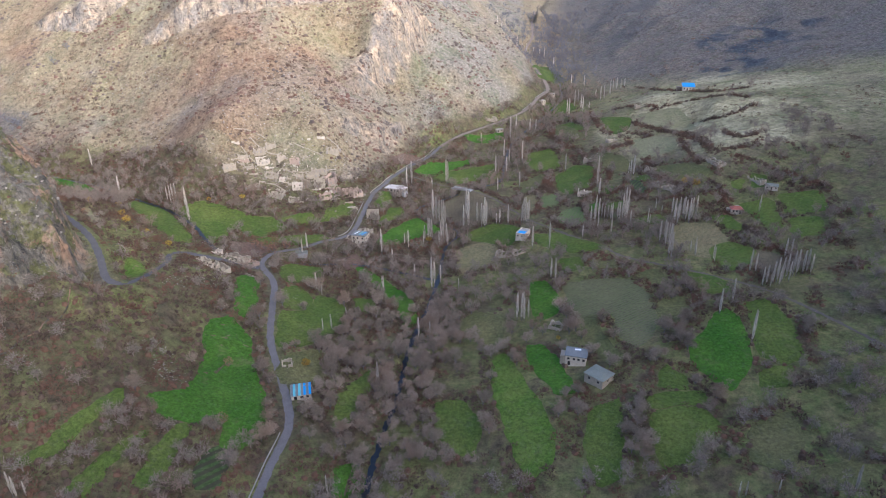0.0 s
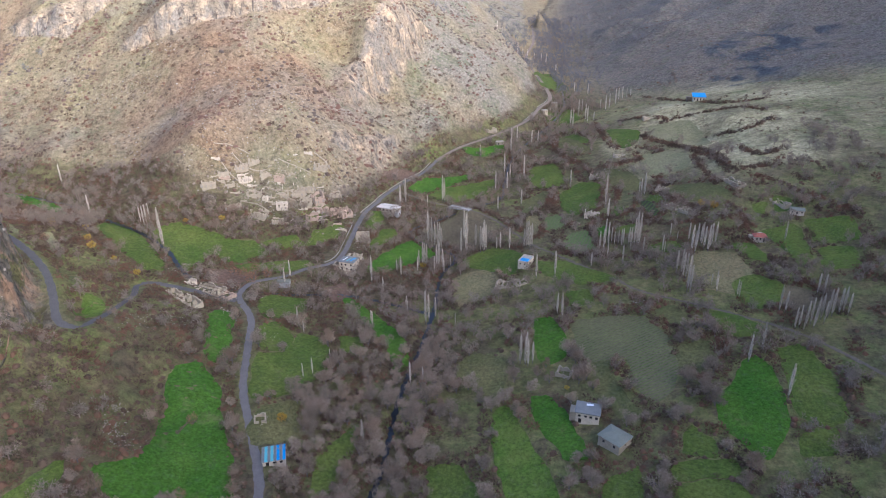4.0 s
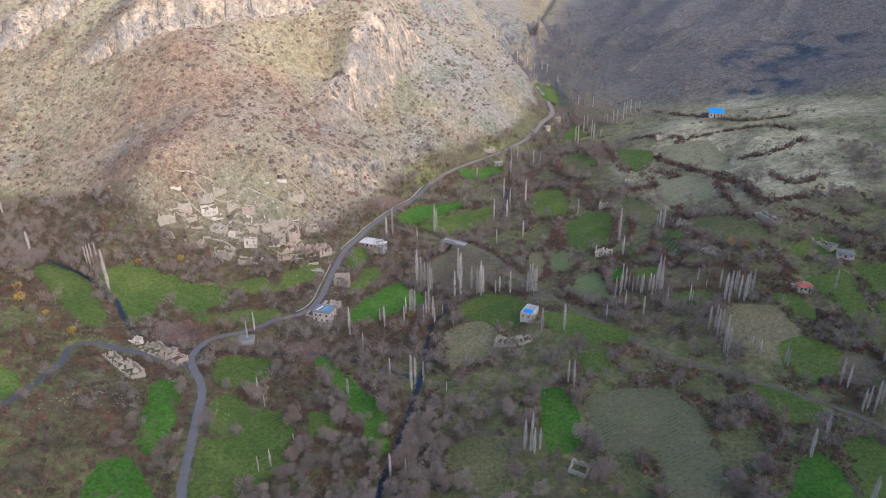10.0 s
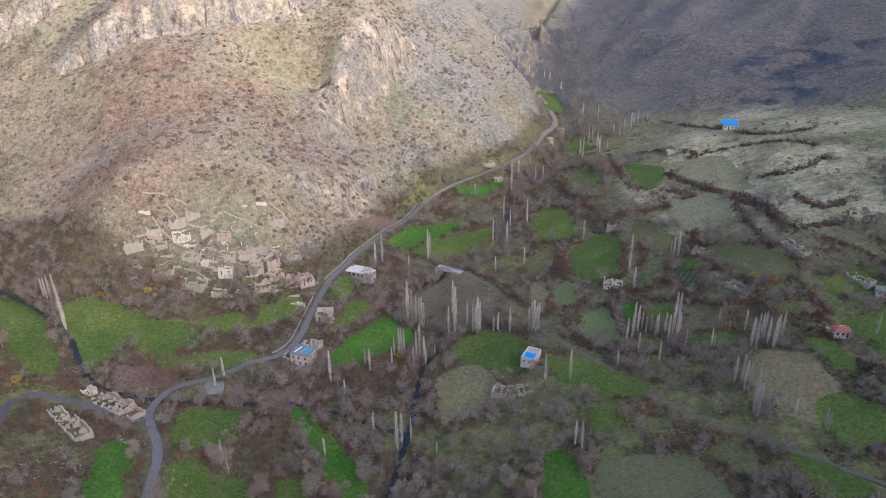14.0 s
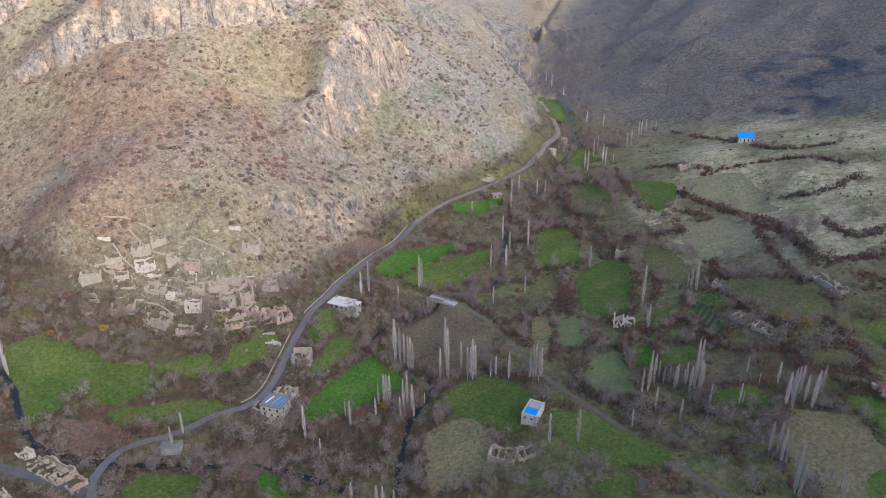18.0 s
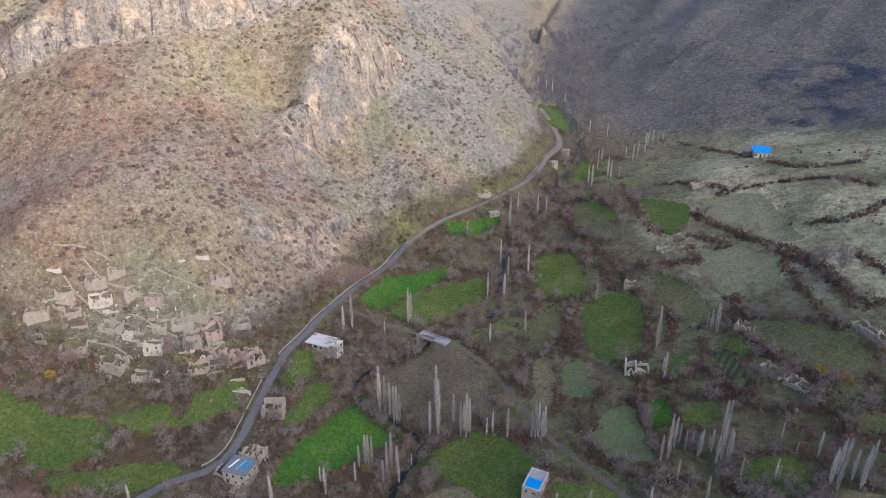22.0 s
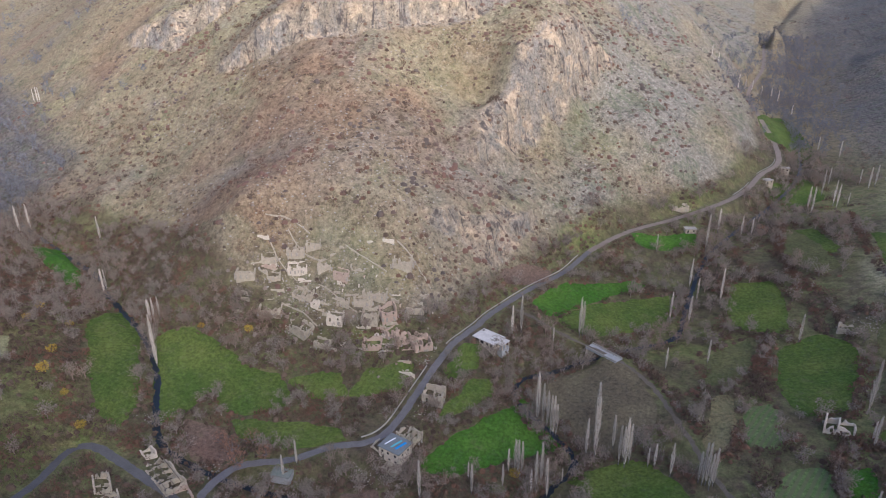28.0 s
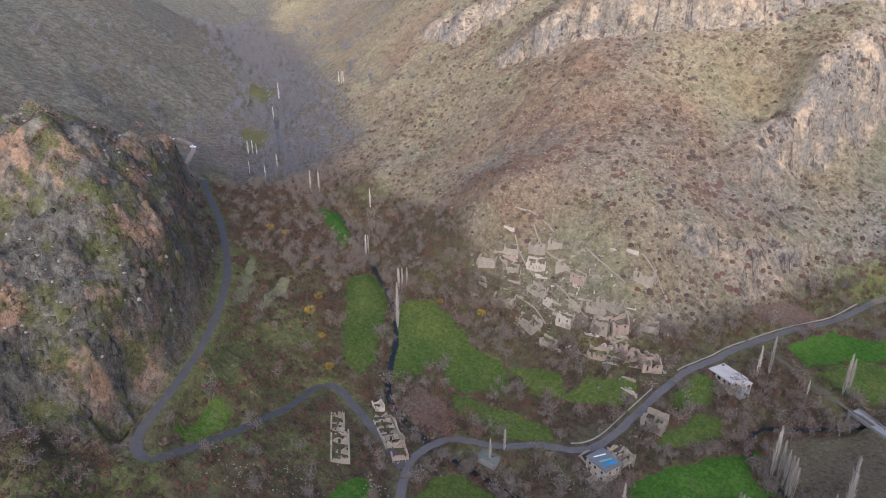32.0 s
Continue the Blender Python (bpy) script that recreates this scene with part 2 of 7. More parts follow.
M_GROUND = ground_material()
M_CRAG = crag_material()
M_ASPHALT = plain("worn_asphalt", (0.115, 0.102, 0.092), (0.165, 0.148, 0.135), 3.0, 0.9, 0, 0.2, 0.05)
M_OLDROAD = plain("patched_asphalt", (0.078, 0.072, 0.066), (0.115, 0.106, 0.096), 3.0, 0.9, 0, 0.2, 0.05)
M_TRACK = plain("earth_track", (0.088, 0.07, 0.048), (0.15, 0.122, 0.085), 2.5, 0.95, 0, 0.4, 0.1)
M_TANROAD = plain("tan_earth_road", (0.17, 0.13, 0.095), (0.26, 0.205, 0.155), 2.5, 0.95, 0, 0.4, 0.1)
M_WATER = plain("river_water", (0.010, 0.015, 0.018), (0.02, 0.026, 0.03), 3.0, 0.3)
M_CROP = field_material("young_crop", (0.045, 0.108, 0.011), (0.068, 0.128, 0.016))
M_MEADOW = field_material("meadow", (0.066, 0.102, 0.018), (0.098, 0.118, 0.025))
M_DULL = field_material("grazed_meadow", (0.092, 0.098, 0.034), (0.13, 0.116, 0.046))
M_LIME = field_material("yellow_meadow", (0.0779, 0.135, 0.018), (0.111, 0.135, 0.0287))
M_ROWS = field_material("sown_rows", (0.092, 0.112, 0.034), (0.135, 0.135, 0.052), 1.5, (0.13, 0.105, 0.066), 62)
M_ROWS2 = field_material("striped_rows", (0.10, 0.15, 0.04), (0.135, 0.165, 0.055), 2.0, (0.13, 0.125, 0.06), 20)
M_DRY = field_material("dry_grass", (0.20, 0.155, 0.075), (0.145, 0.135, 0.06))
M_PLOUGH = field_material("ploughed_soil", (0.10, 0.077, 0.046), (0.13, 0.108, 0.06))
M_GARDEN = field_material("garden_rows", (0.05, 0.085, 0.025), (0.075, 0.10, 0.03), 2.6, (0.05, 0.04, 0.03), 35)
M_PALE = field_material("pale_grass", (0.24, 0.212, 0.112), (0.165, 0.162, 0.075))
M_SOIL = field_material("red_earth", (0.14, 0.088, 0.06), (0.125, 0.09, 0.062))
M_STONE = plain("rubble_stone", (0.25, 0.203, 0.135), (0.43, 0.365, 0.26), 1.6, 0.95, 0, 0.8, 0.12)
M_PINK = plain("pink_rubble", (0.31, 0.22, 0.155), (0.43, 0.325, 0.235), 1.6, 0.95, 0, 0.8, 0.12)
M_PLASTER = plain("lime_plaster", (0.40, 0.335, 0.24), (0.58, 0.50, 0.375), 2.0, 0.9, 0, 0.25, 0.05)
M_SLAB = plain("pale_concrete_slab", (0.40, 0.365, 0.305), (0.60, 0.55, 0.465), 2.4, 0.85, 0, 0.2, 0.04)
M_KERB = plain("kerb_concrete", (0.25, 0.22, 0.175), (0.36, 0.325, 0.265), 2.0, 0.9, 0, 0.3, 0.05)
M_CONCRETE = plain("grey_concrete", (0.24, 0.23, 0.21), (0.36, 0.35, 0.32), 1.8, 0.9, 0, 0.3, 0.05)
M_ROOFGREY = plain("weathered_sheet", (0.125, 0.13, 0.12), (0.20, 0.20, 0.18), 1.5, 0.7, 0, 0.2, 0.04)
M_ROOFGREEN = plain("mossy_roof", (0.14, 0.155, 0.115), (0.21, 0.21, 0.165), 1.6, 0.85, 0, 0.3, 0.05)
M_TARP = plain("blue_tarpaulin", (0.015, 0.19, 0.46), (0.03, 0.27, 0.58), 1.2, 0.45, 0, 0.3, 0.05)
M_TEAL = plain("teal_sheet", (0.09, 0.32, 0.34), (0.14, 0.40, 0.42), 0.8, 0.5, 0, 0.2, 0.03)
M_WHITE = plain("white_sheet", (0.72, 0.72, 0.70), (0.80, 0.80, 0.78), 0.8, 0.5, 0, 0.2, 0.03)
M_TILE = plain("red_roof_tiles", (0.27, 0.085, 0.055), (0.36, 0.13, 0.085), 0.9, 0.8, 0, 0.5, 0.06)
# near-black colour that imitates unlit interiors behind windows and doors
M_DARK = plain("unlit_room_panel", (0.015, 0.013, 0.012), (0.03, 0.027, 0.024), 0.6, 0.9)
M_RUBBLE = plain("scattered_stone", (0.23, 0.195, 0.15), (0.37, 0.325, 0.26), 1.1, 0.95, 0, 0.6, 0.1)
M_WOOD = plain("old_timber", (0.12, 0.095, 0.07), (0.20, 0.165, 0.125), 0.7, 0.85, 0, 0.4, 0.03)
M_CARPAINT = plain("white_car_paint", (0.70, 0.70, 0.70), (0.76, 0.76, 0.76), 1.0, 0.3)
M_GLASS = plain("dark_car_glass", (0.02, 0.022, 0.025), (0.03, 0.032, 0.035), 1.0, 0.1)
M_RUBBER = plain("tyre_rubber", (0.02, 0.02, 0.02), (0.03, 0.03, 0.03), 0.3, 0.8)


def twig_material(name, a, b, patch, patch_size=14.0, patch_at=0.56):
    """Bare twigs: every piece a little different, with patches of another tint over the land."""
    m, t, s = nodes_of(name)
    g = t.nodes.new("ShaderNodeNewGeometry")
    r = t.nodes.new("ShaderNodeObjectInfo").outputs["Random"]
    c = mix(t, g.outputs["Random Per Island"], a, b)
    c = mix(t, ramp(t, noise_of(t, patch_size, 3, 0.6, g.outputs["Position"]), [(patch_at - 0.05, (0, 0, 0)), (patch_at + 0.06, (1, 1, 1))]), c, patch)
    c = mix(t, 0.30, c, ramp(t, r, [(0.0, tuple(v * 0.6 for v in a)), (1.0, tuple(v * 1.3 for v in b))]))
    t.links.new(c, s.inputs["Base Color"])
    s.inputs["Roughness"].default_value = 0.9
    s.inputs["Specular IOR Level"].default_value = 0.1
    return m


M_BARK = plain("grey_bark", (0.10, 0.088, 0.078), (0.175, 0.155, 0.14), 0.8, 0.95, 0, 0.6, 0.03, 0.25)
M_TWIG = twig_material("bare_twigs", (0.125, 0.095, 0.07), (0.262, 0.212, 0.162), (0.205, 0.138, 0.092), 16)
M_POPLAR = twig_material("poplar_twigs", (0.42, 0.365, 0.285), (0.68, 0.60, 0.48), (0.50, 0.43, 0.33), 20)
M_BOUGH = twig_material("fine_bare_twigs", (0.125, 0.093, 0.064), (0.36, 0.288, 0.21), (0.26, 0.178, 0.115), 16)
M_BRUSH = twig_material("brown_brush", (0.068, 0.046, 0.03), (0.18, 0.128, 0.082), (0.178, 0.096, 0.056), 11, 0.53)
M_SCRUB = twig_material("hill_scrub", (0.075, 0.06, 0.048), (0.135, 0.105, 0.08), (0.165, 0.085, 0.055), 46, 0.50)
M_RUSSET = twig_material("russet_leaves", (0.20, 0.105, 0.06), (0.28, 0.16, 0.10), (0.24, 0.13, 0.075))
M_YELLOW = twig_material("yellow_leaves", (0.30, 0.20, 0.03), (0.42, 0.31, 0.05), (0.36, 0.20, 0.04))
# greyer and bluer than the near twigs: distance haze put into the colour
M_FARWOOD = twig_material("haze_tinted_twigs", (0.095, 0.09, 0.092), (0.20, 0.19, 0.188), (0.15, 0.128, 0.112), 40)
# ---- the lie of the land: river, stream, roads and the lines of the slopes (x, y, z) ----
RIVER = [(-14.9, 54, -28.4), (-14.9, 164.7, -23), (-12.2, 205.2, -21.9), (-12.2, 240.3, -21.1), (-8.1, 275.4, -20.2), (-5.4, 310.5, -18.9), (-5.4, 344.2, -17.6),
         (1.4, 364.5, -16.5), (-8.1, 375.3, -15.8), (-20.2, 383.4, -14.9), (-28.4, 391.5, -14.2), (-27, 402.3, -13.5), (-16.2, 411.1, -12.8), (-5.4, 423.9, -12.2),
         (10.8, 437.4, -10.8), (25.7, 450.9, -9.5), (28.4, 480.6, -7.4), (33.8, 527.9, -2.7), (48.6, 567, 1.4), (67.5, 607.5, 6.1), (83.7, 657.5, 12.2), (86.4, 715.5, 17.6),
         (83.7, 776.2, 24.3), (78.3, 864, 29.7), (94.5, 955.8, 37.8), (101.2, 1080, 48.6), (81, 1215, 59.4), (162, 1755, 108)]
STREAM = [(-1215, 837, 67.5), (-945, 675, 48.6), (-675, 567, 36.5), (-487.4, 476.6, 25.7), (-392.9, 429.3, 16.2), (-306.5, 401, 9.5), (-230.9, 379.4, 4.7), (-214.7, 369.9, 3.4),
          (-176.9, 353.7, 0), (-152.6, 337.5, -3.4), (-139.1, 322.7, -6.1), (-125.6, 311.9, -8.8), (-102.6, 310.5, -12.8), (-75.6, 314.6, -16.2), (-54, 318.6, -17.3),
          (-29.7, 313.2, -18.4), (-6.8, 305.1, -19.2)]
ROAD_MAIN = [(-48.6, 81, -18.2), (-45.9, 135, -16.9), (-45.9, 160.7, -16.1), (-45.9, 178.2, -15.9), (-50, 190.4, -15.5), (-59.4, 209.2, -14.4), (-70.2, 230.9, -12.7),
             (-78.3, 257.9, -11.3), (-85.1, 279.5, -10.5), (-95.9, 294.3, -9.7), (-98.6, 302.4, -9.7), (-96.6, 315.3, -10.6), (-84.1, 324.9, -11.7), (-75.5, 335.5, -12),
             (-66.3, 341.6, -12), (-61.8, 347.5, -11.6), (-59.9, 354.5, -10.5), (-59.5, 362.6, -9.3), (-59.2, 368.7, -8.3), (-58.9, 376, -7.1), (-58.2, 388, -5),
             (-56.9, 399.8, -3.4), (-54.4, 407.2, -2.5), (-51.9, 415.4, -1.9), (-49.6, 425.5, -1.2), (-40.5, 453.6, -0.8),
             (-29.7, 477.9, -0.5), (-23, 504.9, 0.8), (-8.1, 531.9, 3.8), (14.9, 556.2, 6.6), (39.2, 585.9, 10), (51.3, 607.5, 13), (59.4, 633.2, 16.2), (70.2, 657.5, 19.6),
             (67.5, 702, 24.3), (59.4, 756, 29.7), (51.3, 837, 35.1), (64.8, 945, 44.6), (67.5, 1080, 55.4)]
ROAD_WEST = [(-97.2, 293, -9.7), (-108, 295.7, -8.5), (-124.2, 297.7, -6.5), (-140.4, 299, -4.5), (-144.5, 293, -3.2), (-136.4, 276.8, 0.8), (-131, 256.5, 5.9),
             (-128.2, 240.3, 9.7), (-129.6, 229.5, 12.2), (-136.4, 229.5, 14), (-143.1, 237.6, 15.9), (-151.2, 248.4, 17.6), (-164.7, 263.2, 19.4), (-185, 279.5, 21.3),
             (-209.2, 294.3, 22.7), (-256.5, 314.6, 23.5), (-297, 328.1, 23.5), (-332.1, 340.2, 23.5), (-361.8, 342.9, 24.3), (-405, 367.2, 25), (-434.7, 367.2, 26.3), (-475.2, 391.5, 29.7),
             (-513, 432, 32.4), (-634.5, 523.8, 41.9), (-756, 567, 50), (-945, 648, 60.8)]
ROAD_BRIDGE = [(-45.9, 434.7, -1.2), (-35.1, 433.4, -3), (-21.6, 429.3, -5.7), (-8.1, 425.2, -7.3), (4.1, 420.5, -7.7), (13.5, 415.1, -8.4), (20.9, 407.7, -8.9), (29.7, 392.9, -8.9),
               (36.5, 379.4, -8.5), (44.6, 361.8, -6.8), (54, 348.3, -5.5), (67.5, 330.8, -4.1), (79.7, 317.2, -3.4), (89.1, 303.8, -3), (104, 293, -1.8), (124.2, 276.8, 0.5), (145.8, 256.5, 1.9), (168.8, 216, 2)]
FOOT = [(-945, 756, 94.5), (-634.5, 580.5, 47.2), (-445.5, 472.5, 28.4), (-333.5, 429.3, 17.6), (-268.7, 422.6, 27), (-253.8, 405, 13.5), (-195.8, 418.5, 33.8), (-175.5, 392.9, 26.3), (-151.2, 382.1, 12.2), (-129.6, 376.7, 4.1),
        (-108, 375.3, -1.4), (-83.7, 386.1, -0.8), (-64.8, 421.2, 4), (-58.1, 447, 6), (-48.6, 475.2, 7), (-34, 506.3, 8), (3, 567, 14), (22, 592, 18), (38, 614.2, 22), (54, 675, 32)]
FACE = [(-201.2, 440.1, 39.2), (-268.7, 477.9, 51.3), (-324, 540, 89.1), (-195.8, 519.8, 99.9), (-162, 405, 43.2), (-143.1, 432, 51.3), (-122.9, 463.1, 59.4), (-175.5, 494.1, 83.7), (-129.6, 398.2, 14.9),
        (-137.7, 406.4, 27), (-91.8, 394.2, 2.7), (-86.4, 417.2, 20.2), (-113.4, 553.5, 84), (-118.9, 511, 68), (-95, 541, 60), (-102.7, 432, 42), (-136, 562, 108), (-166, 534, 107), (-5.4, 681.8, 70),
        (18.9, 839.7, 80), (72.9, 1070.6, 81), (-257.9, 444.2, 32.4)]
# the eastern flank and the great cliff on it: foot, then crest
FLANK = [(-60.6, 460, 14), (-42.4, 510, 17.4), (-17.5, 527, 12), (-30.5, 551, 31), (11.2, 591, 29), (-9, 598, 52), (31.2, 639, 39), (-37.2, 632, 74), (44, 690, 44), (18, 728, 76), (-30, 739, 90),
         (-73.4, 519, 42), (-66, 546, 46), (-58, 572, 55), (-49, 598, 64), (-86, 532, 62), (-79, 556, 90), (-69, 582, 98), (-60, 606, 100), (-50, 622, 90)]
SUMMIT = [(-162, 634.5, 148.5), (-324, 702, 182.2), (-81, 756, 129.6), (-229.5, 864, 216), (-40.5, 945, 124.2), (-108, 1215, 148.5), (-445.5, 621, 132.3), (-648, 864, 189), (-1215, 1215, 256.5), (-405, 1755, 310.5)]
EAST = [(39.2, 338.9, -7.4), (78.3, 394.2, -1.4), (56.7, 221.4, -12.8), (63.5, 207.9, -11.5), (151.2, 334.8, 9.5), (176.9, 353.7, 16.2), (160.7, 491.4, 19.6), (185, 502.2, 37.8), (164.7, 414.5, 28.4),
        (121.5, 224.1, -2.7), (162, 276.8, 4.1), (152.6, 554.9, 32.4), (147.2, 486, 20.2), (155.2, 384.8, 21.6), (106.7, 475.2, 12.2), (197.1, 407.7, 31.1), (136.4, 518.4, 19.6), (93.2, 530.6, 10.8),
        (116.1, 413.1, 8.8), (128.2, 364.5, 10.8), (89.1, 280.8, -5.4), (74.2, 445.5, -4.1), (185, 587.2, 31.1), (125.6, 202.5, -6.8), (202.5, 202.5, 8.1), (81, 81, -17.6), (175.5, 81, -5.4), (66.2, 634.5, 14.9), (27, 546.8, 2.7)]
FAR_EAST = [(276.8, 662.9, 43.2), (295.7, 768.2, 59.4), (213.3, 834.3, 71.6), (174.2, 941, 67.5), (153.9, 873.5, 44.6), (121.5, 729, 24.3), (216, 729, 44.6), (445.5, 810, 128.2), (445.5, 607.5, 83.7), (459, 405, 62.1), (445.5, 202.5, 45.9),
            (445.5, 54, 35.1), (310.5, 1215, 135), (810, 945, 256.5), (810, 405, 162), (1215, 1755, 351), (324, 567, 54), (270, 472.5, 45.9), (310.5, 324, 37.8), (1215, -405, 135)]
NEAR_WEST = [(-47.9, 199.8, -16.9), (-105.3, 301.1, -9.2), (-90.5, 205.2, -8.1), (-106.7, 178.2, 5.4), (-91.8, 164.7, 0), (-94.5, 81, -12.2), (-175.5, 81, 16.2), (-74.2, 236.3, -12.2), (-116.1, 222.8, 5.4), (-94.5, 249.8, -5.4),
             (-175.5, 311.9, 6.8), (-202.5, 330.8, 10.8), (-54, 341.6, -14.2), (-114.8, 337.5, -9.5), (-81, 353.7, -10.8), (-44.6, 405, -5.4), (-13.5, 459, -6.8), (0, 499.5, -4.1), (6.8, 391.5, -10.8), (-27, 270, -17.6), (0, -405, -40.5), (-27, 353.7, -14.9)]
CRAG = [(-136.4, 199.8, 20.2), (-124.2, 202.5, 16.2), (-151.2, 226.8, 23), (-167.4, 248.4, 36.5), (-182.2, 256.5, 48.6), (-202.5, 240.3, 81), (-189, 216, 56.7), (-251.1, 256.5, 75.6), (-229.5, 276.8, 54), (-270, 299.7, 40.5), (-182.2, 175.5, 43.2),
        (-324, 324, 37.8), (-351, 256.5, 60.8), (-445.5, 317.2, 60.8), (-567, 391.5, 70.2), (-702, 445.5, 97.2), (-607.5, 243, 128.2), (-337.5, 81, 81), (-945, 472.5, 148.5), (-1215, 135, 229.5), (-540, -405, 81)]


def resample(line, step):
    """Points along a polyline, at most step apart."""
    out = []
    for a, b in zip(line, line[1:]):
        n = max(1, int(math.hypot(b[0] - a[0], b[1] - a[1]) / step))
        out += [tuple(a[i] + (b[i] - a[i]) * k / n for i in range(3)) for k in range(n)]
    return out + [tuple(line[-1])]


def smooth_line(line, n=6):
    """A polyline rounded through its own points."""
    p = [line[0], *line, line[-1]]
    out = []
    for i in range(1, len(p) - 2):
        for k in range(n):
            t = k / n
            out.append(tuple(0.5 * (2 * p[i][c] + (p[i + 1][c] - p[i - 1][c]) * t + (2 * p[i - 1][c] - 5 * p[i][c] + 4 * p[i + 1][c] - p[i + 2][c]) * t * t
                                    + (3 * p[i][c] - p[i - 1][c] - 3 * p[i + 1][c] + p[i + 2][c]) * t ** 3) for c in range(3)))
    return out + [tuple(line[-1])]


LAND = []
for _line in (RIVER, STREAM, ROAD_MAIN, ROAD_WEST, ROAD_BRIDGE):
    LAND += resample(_line, 40)
for _spots in (FOOT, FACE, FLANK, SUMMIT, EAST, FAR_EAST, NEAR_WEST, CRAG):
    LAND += _spots
LAND = np.array(sorted(set(LAND)))


def land_weights(p):
    n = len(p)
    d = np.hypot(p[:, None, 0] - p[None, :, 0], p[:, None, 1] - p[None, :, 1])
    a = np.zeros((n + 3, n + 3))
    a[:n, :n] = -d - 0.9 * np.eye(n)
    a[:n, n], a[:n, n + 1:], a[n, :n], a[n + 1:, :n] = 1, p[:, :2], 1, p[:, :2].T
    return np.linalg.solve(a, np.concatenate([p[:, 2], np.zeros(3)]))


WEIGHTS = land_weights(LAND)


def to_line(x, y, line):
    """Distance to a polyline, its height there, and the side (+ on the left of its run)."""
    best, height, side = np.full(x.shape, 1e9), np.zeros(x.shape), np.zeros(x.shape)
    for a, b in zip(line, line[1:]):
        dx, dy = b[0] - a[0], b[1] - a[1]
        t = np.clip(((x - a[0]) * dx + (y - a[1]) * dy) / (dx * dx + dy * dy + 1e-9), 0, 1)
        ex, ey = x - a[0] - t * dx, y - a[1] - t * dy
        d = np.hypot(ex, ey)
        near = d < best
        best = np.where(near, d, best)
        height = np.where(near, a[2] + (b[2] - a[2]) * t, height)
        side = np.where(near, dx * ey - dy * ex, side)
    return best, height, np.sign(side)


def smooth(a, b, v):
    t = np.clip((v - a) / (b - a), 0, 1)
    return t * t * (3 - 2 * t)


def lattice(ix, iy, seed):
    h = (ix.astype(np.int64) * 374761393 + iy.astype(np.int64) * 668265263 + seed * 974711) & 0x7FFFFFFF
    h = ((h ^ (h >> 13)) * 1274126177) & 0x7FFFFFFF
    return ((h ^ (h >> 16)) & 0xFFFF) / 65535.0


def rough(x, y, size, seed=0, octaves=4, ridged=False):
    """Value noise about 0, from -1 to 1."""
    out, amp, total = np.zeros(np.shape(x)), 1.0, 0.0
    for o in range(octaves):
        u, v = x / size * 2 ** o + 17.3 * o, y / size * 2 ** o - 9.1 * o
        ix, iy = np.floor(u), np.floor(v)
        fx, fy = u - ix, v - iy
        fx, fy = fx * fx * (3 - 2 * fx), fy * fy * (3 - 2 * fy)
        s = seed + 31 * o
        n = (lattice(ix, iy, s) * (1 - fx) + lattice(ix + 1, iy, s) * fx) * (1 - fy) + (lattice(ix, iy + 1, s) * (1 - fx) + lattice(ix + 1, iy + 1, s) * fx) * fy
        n = 2 * n - 1
        if ridged:
            n = 1 - 2 * np.abs(n)
        out, total, amp = out + amp * n, total + amp, amp * 0.5
    return out / total


# cliff bands: a line along the foot, the drop, the width of the face, how much of the drop lies below the slope (rock stands on the right of the run)
CLIFFS = [([(-51, 606, 0), (-58, 590, 0), (-64, 572, 0), (-70, 552, 0), (-75, 536, 0), (-80, 520, 0)], 13, 3.0, 0.5),
          ([(-108, 590, 0), (-124, 577, 0), (-141, 566, 0), (-158, 549, 0), (-172.8, 536, 0), (-189, 527, 0), (-207, 523, 0)], 24, 5.0, 0.15),
          ([(-313.2, 550.8, 0), (-324, 542.7, 0), (-340.2, 545.4, 0)], 17, 5.4, 0.2),
          ([(-55.4, 475.2, 0), (-58.1, 463.1, 0), (-60.8, 453.6, 0), (-70.2, 449.6, 0)], 10.8, 5.4, 0.2),
          ([(-330.8, 332.1, 0), (-270, 305.1, 0), (-232.2, 291.6, 0), (-202.5, 279.5, 0), (-178.2, 266, 0), (-162, 251.1, 0), (-152.6, 239, 0), (-145.8, 226.8, 0), (-151.2, 213.3, 0)], 19, 6.0, 0.35)]


CRAG_SPINE = [(-150, 215, 0), (-190, 238, 0), (-235, 262, 0), (-285, 285, 0)]
MOUNTAIN_FOOT = [(p[0], p[1], 0) for p in FOOT[:17]]


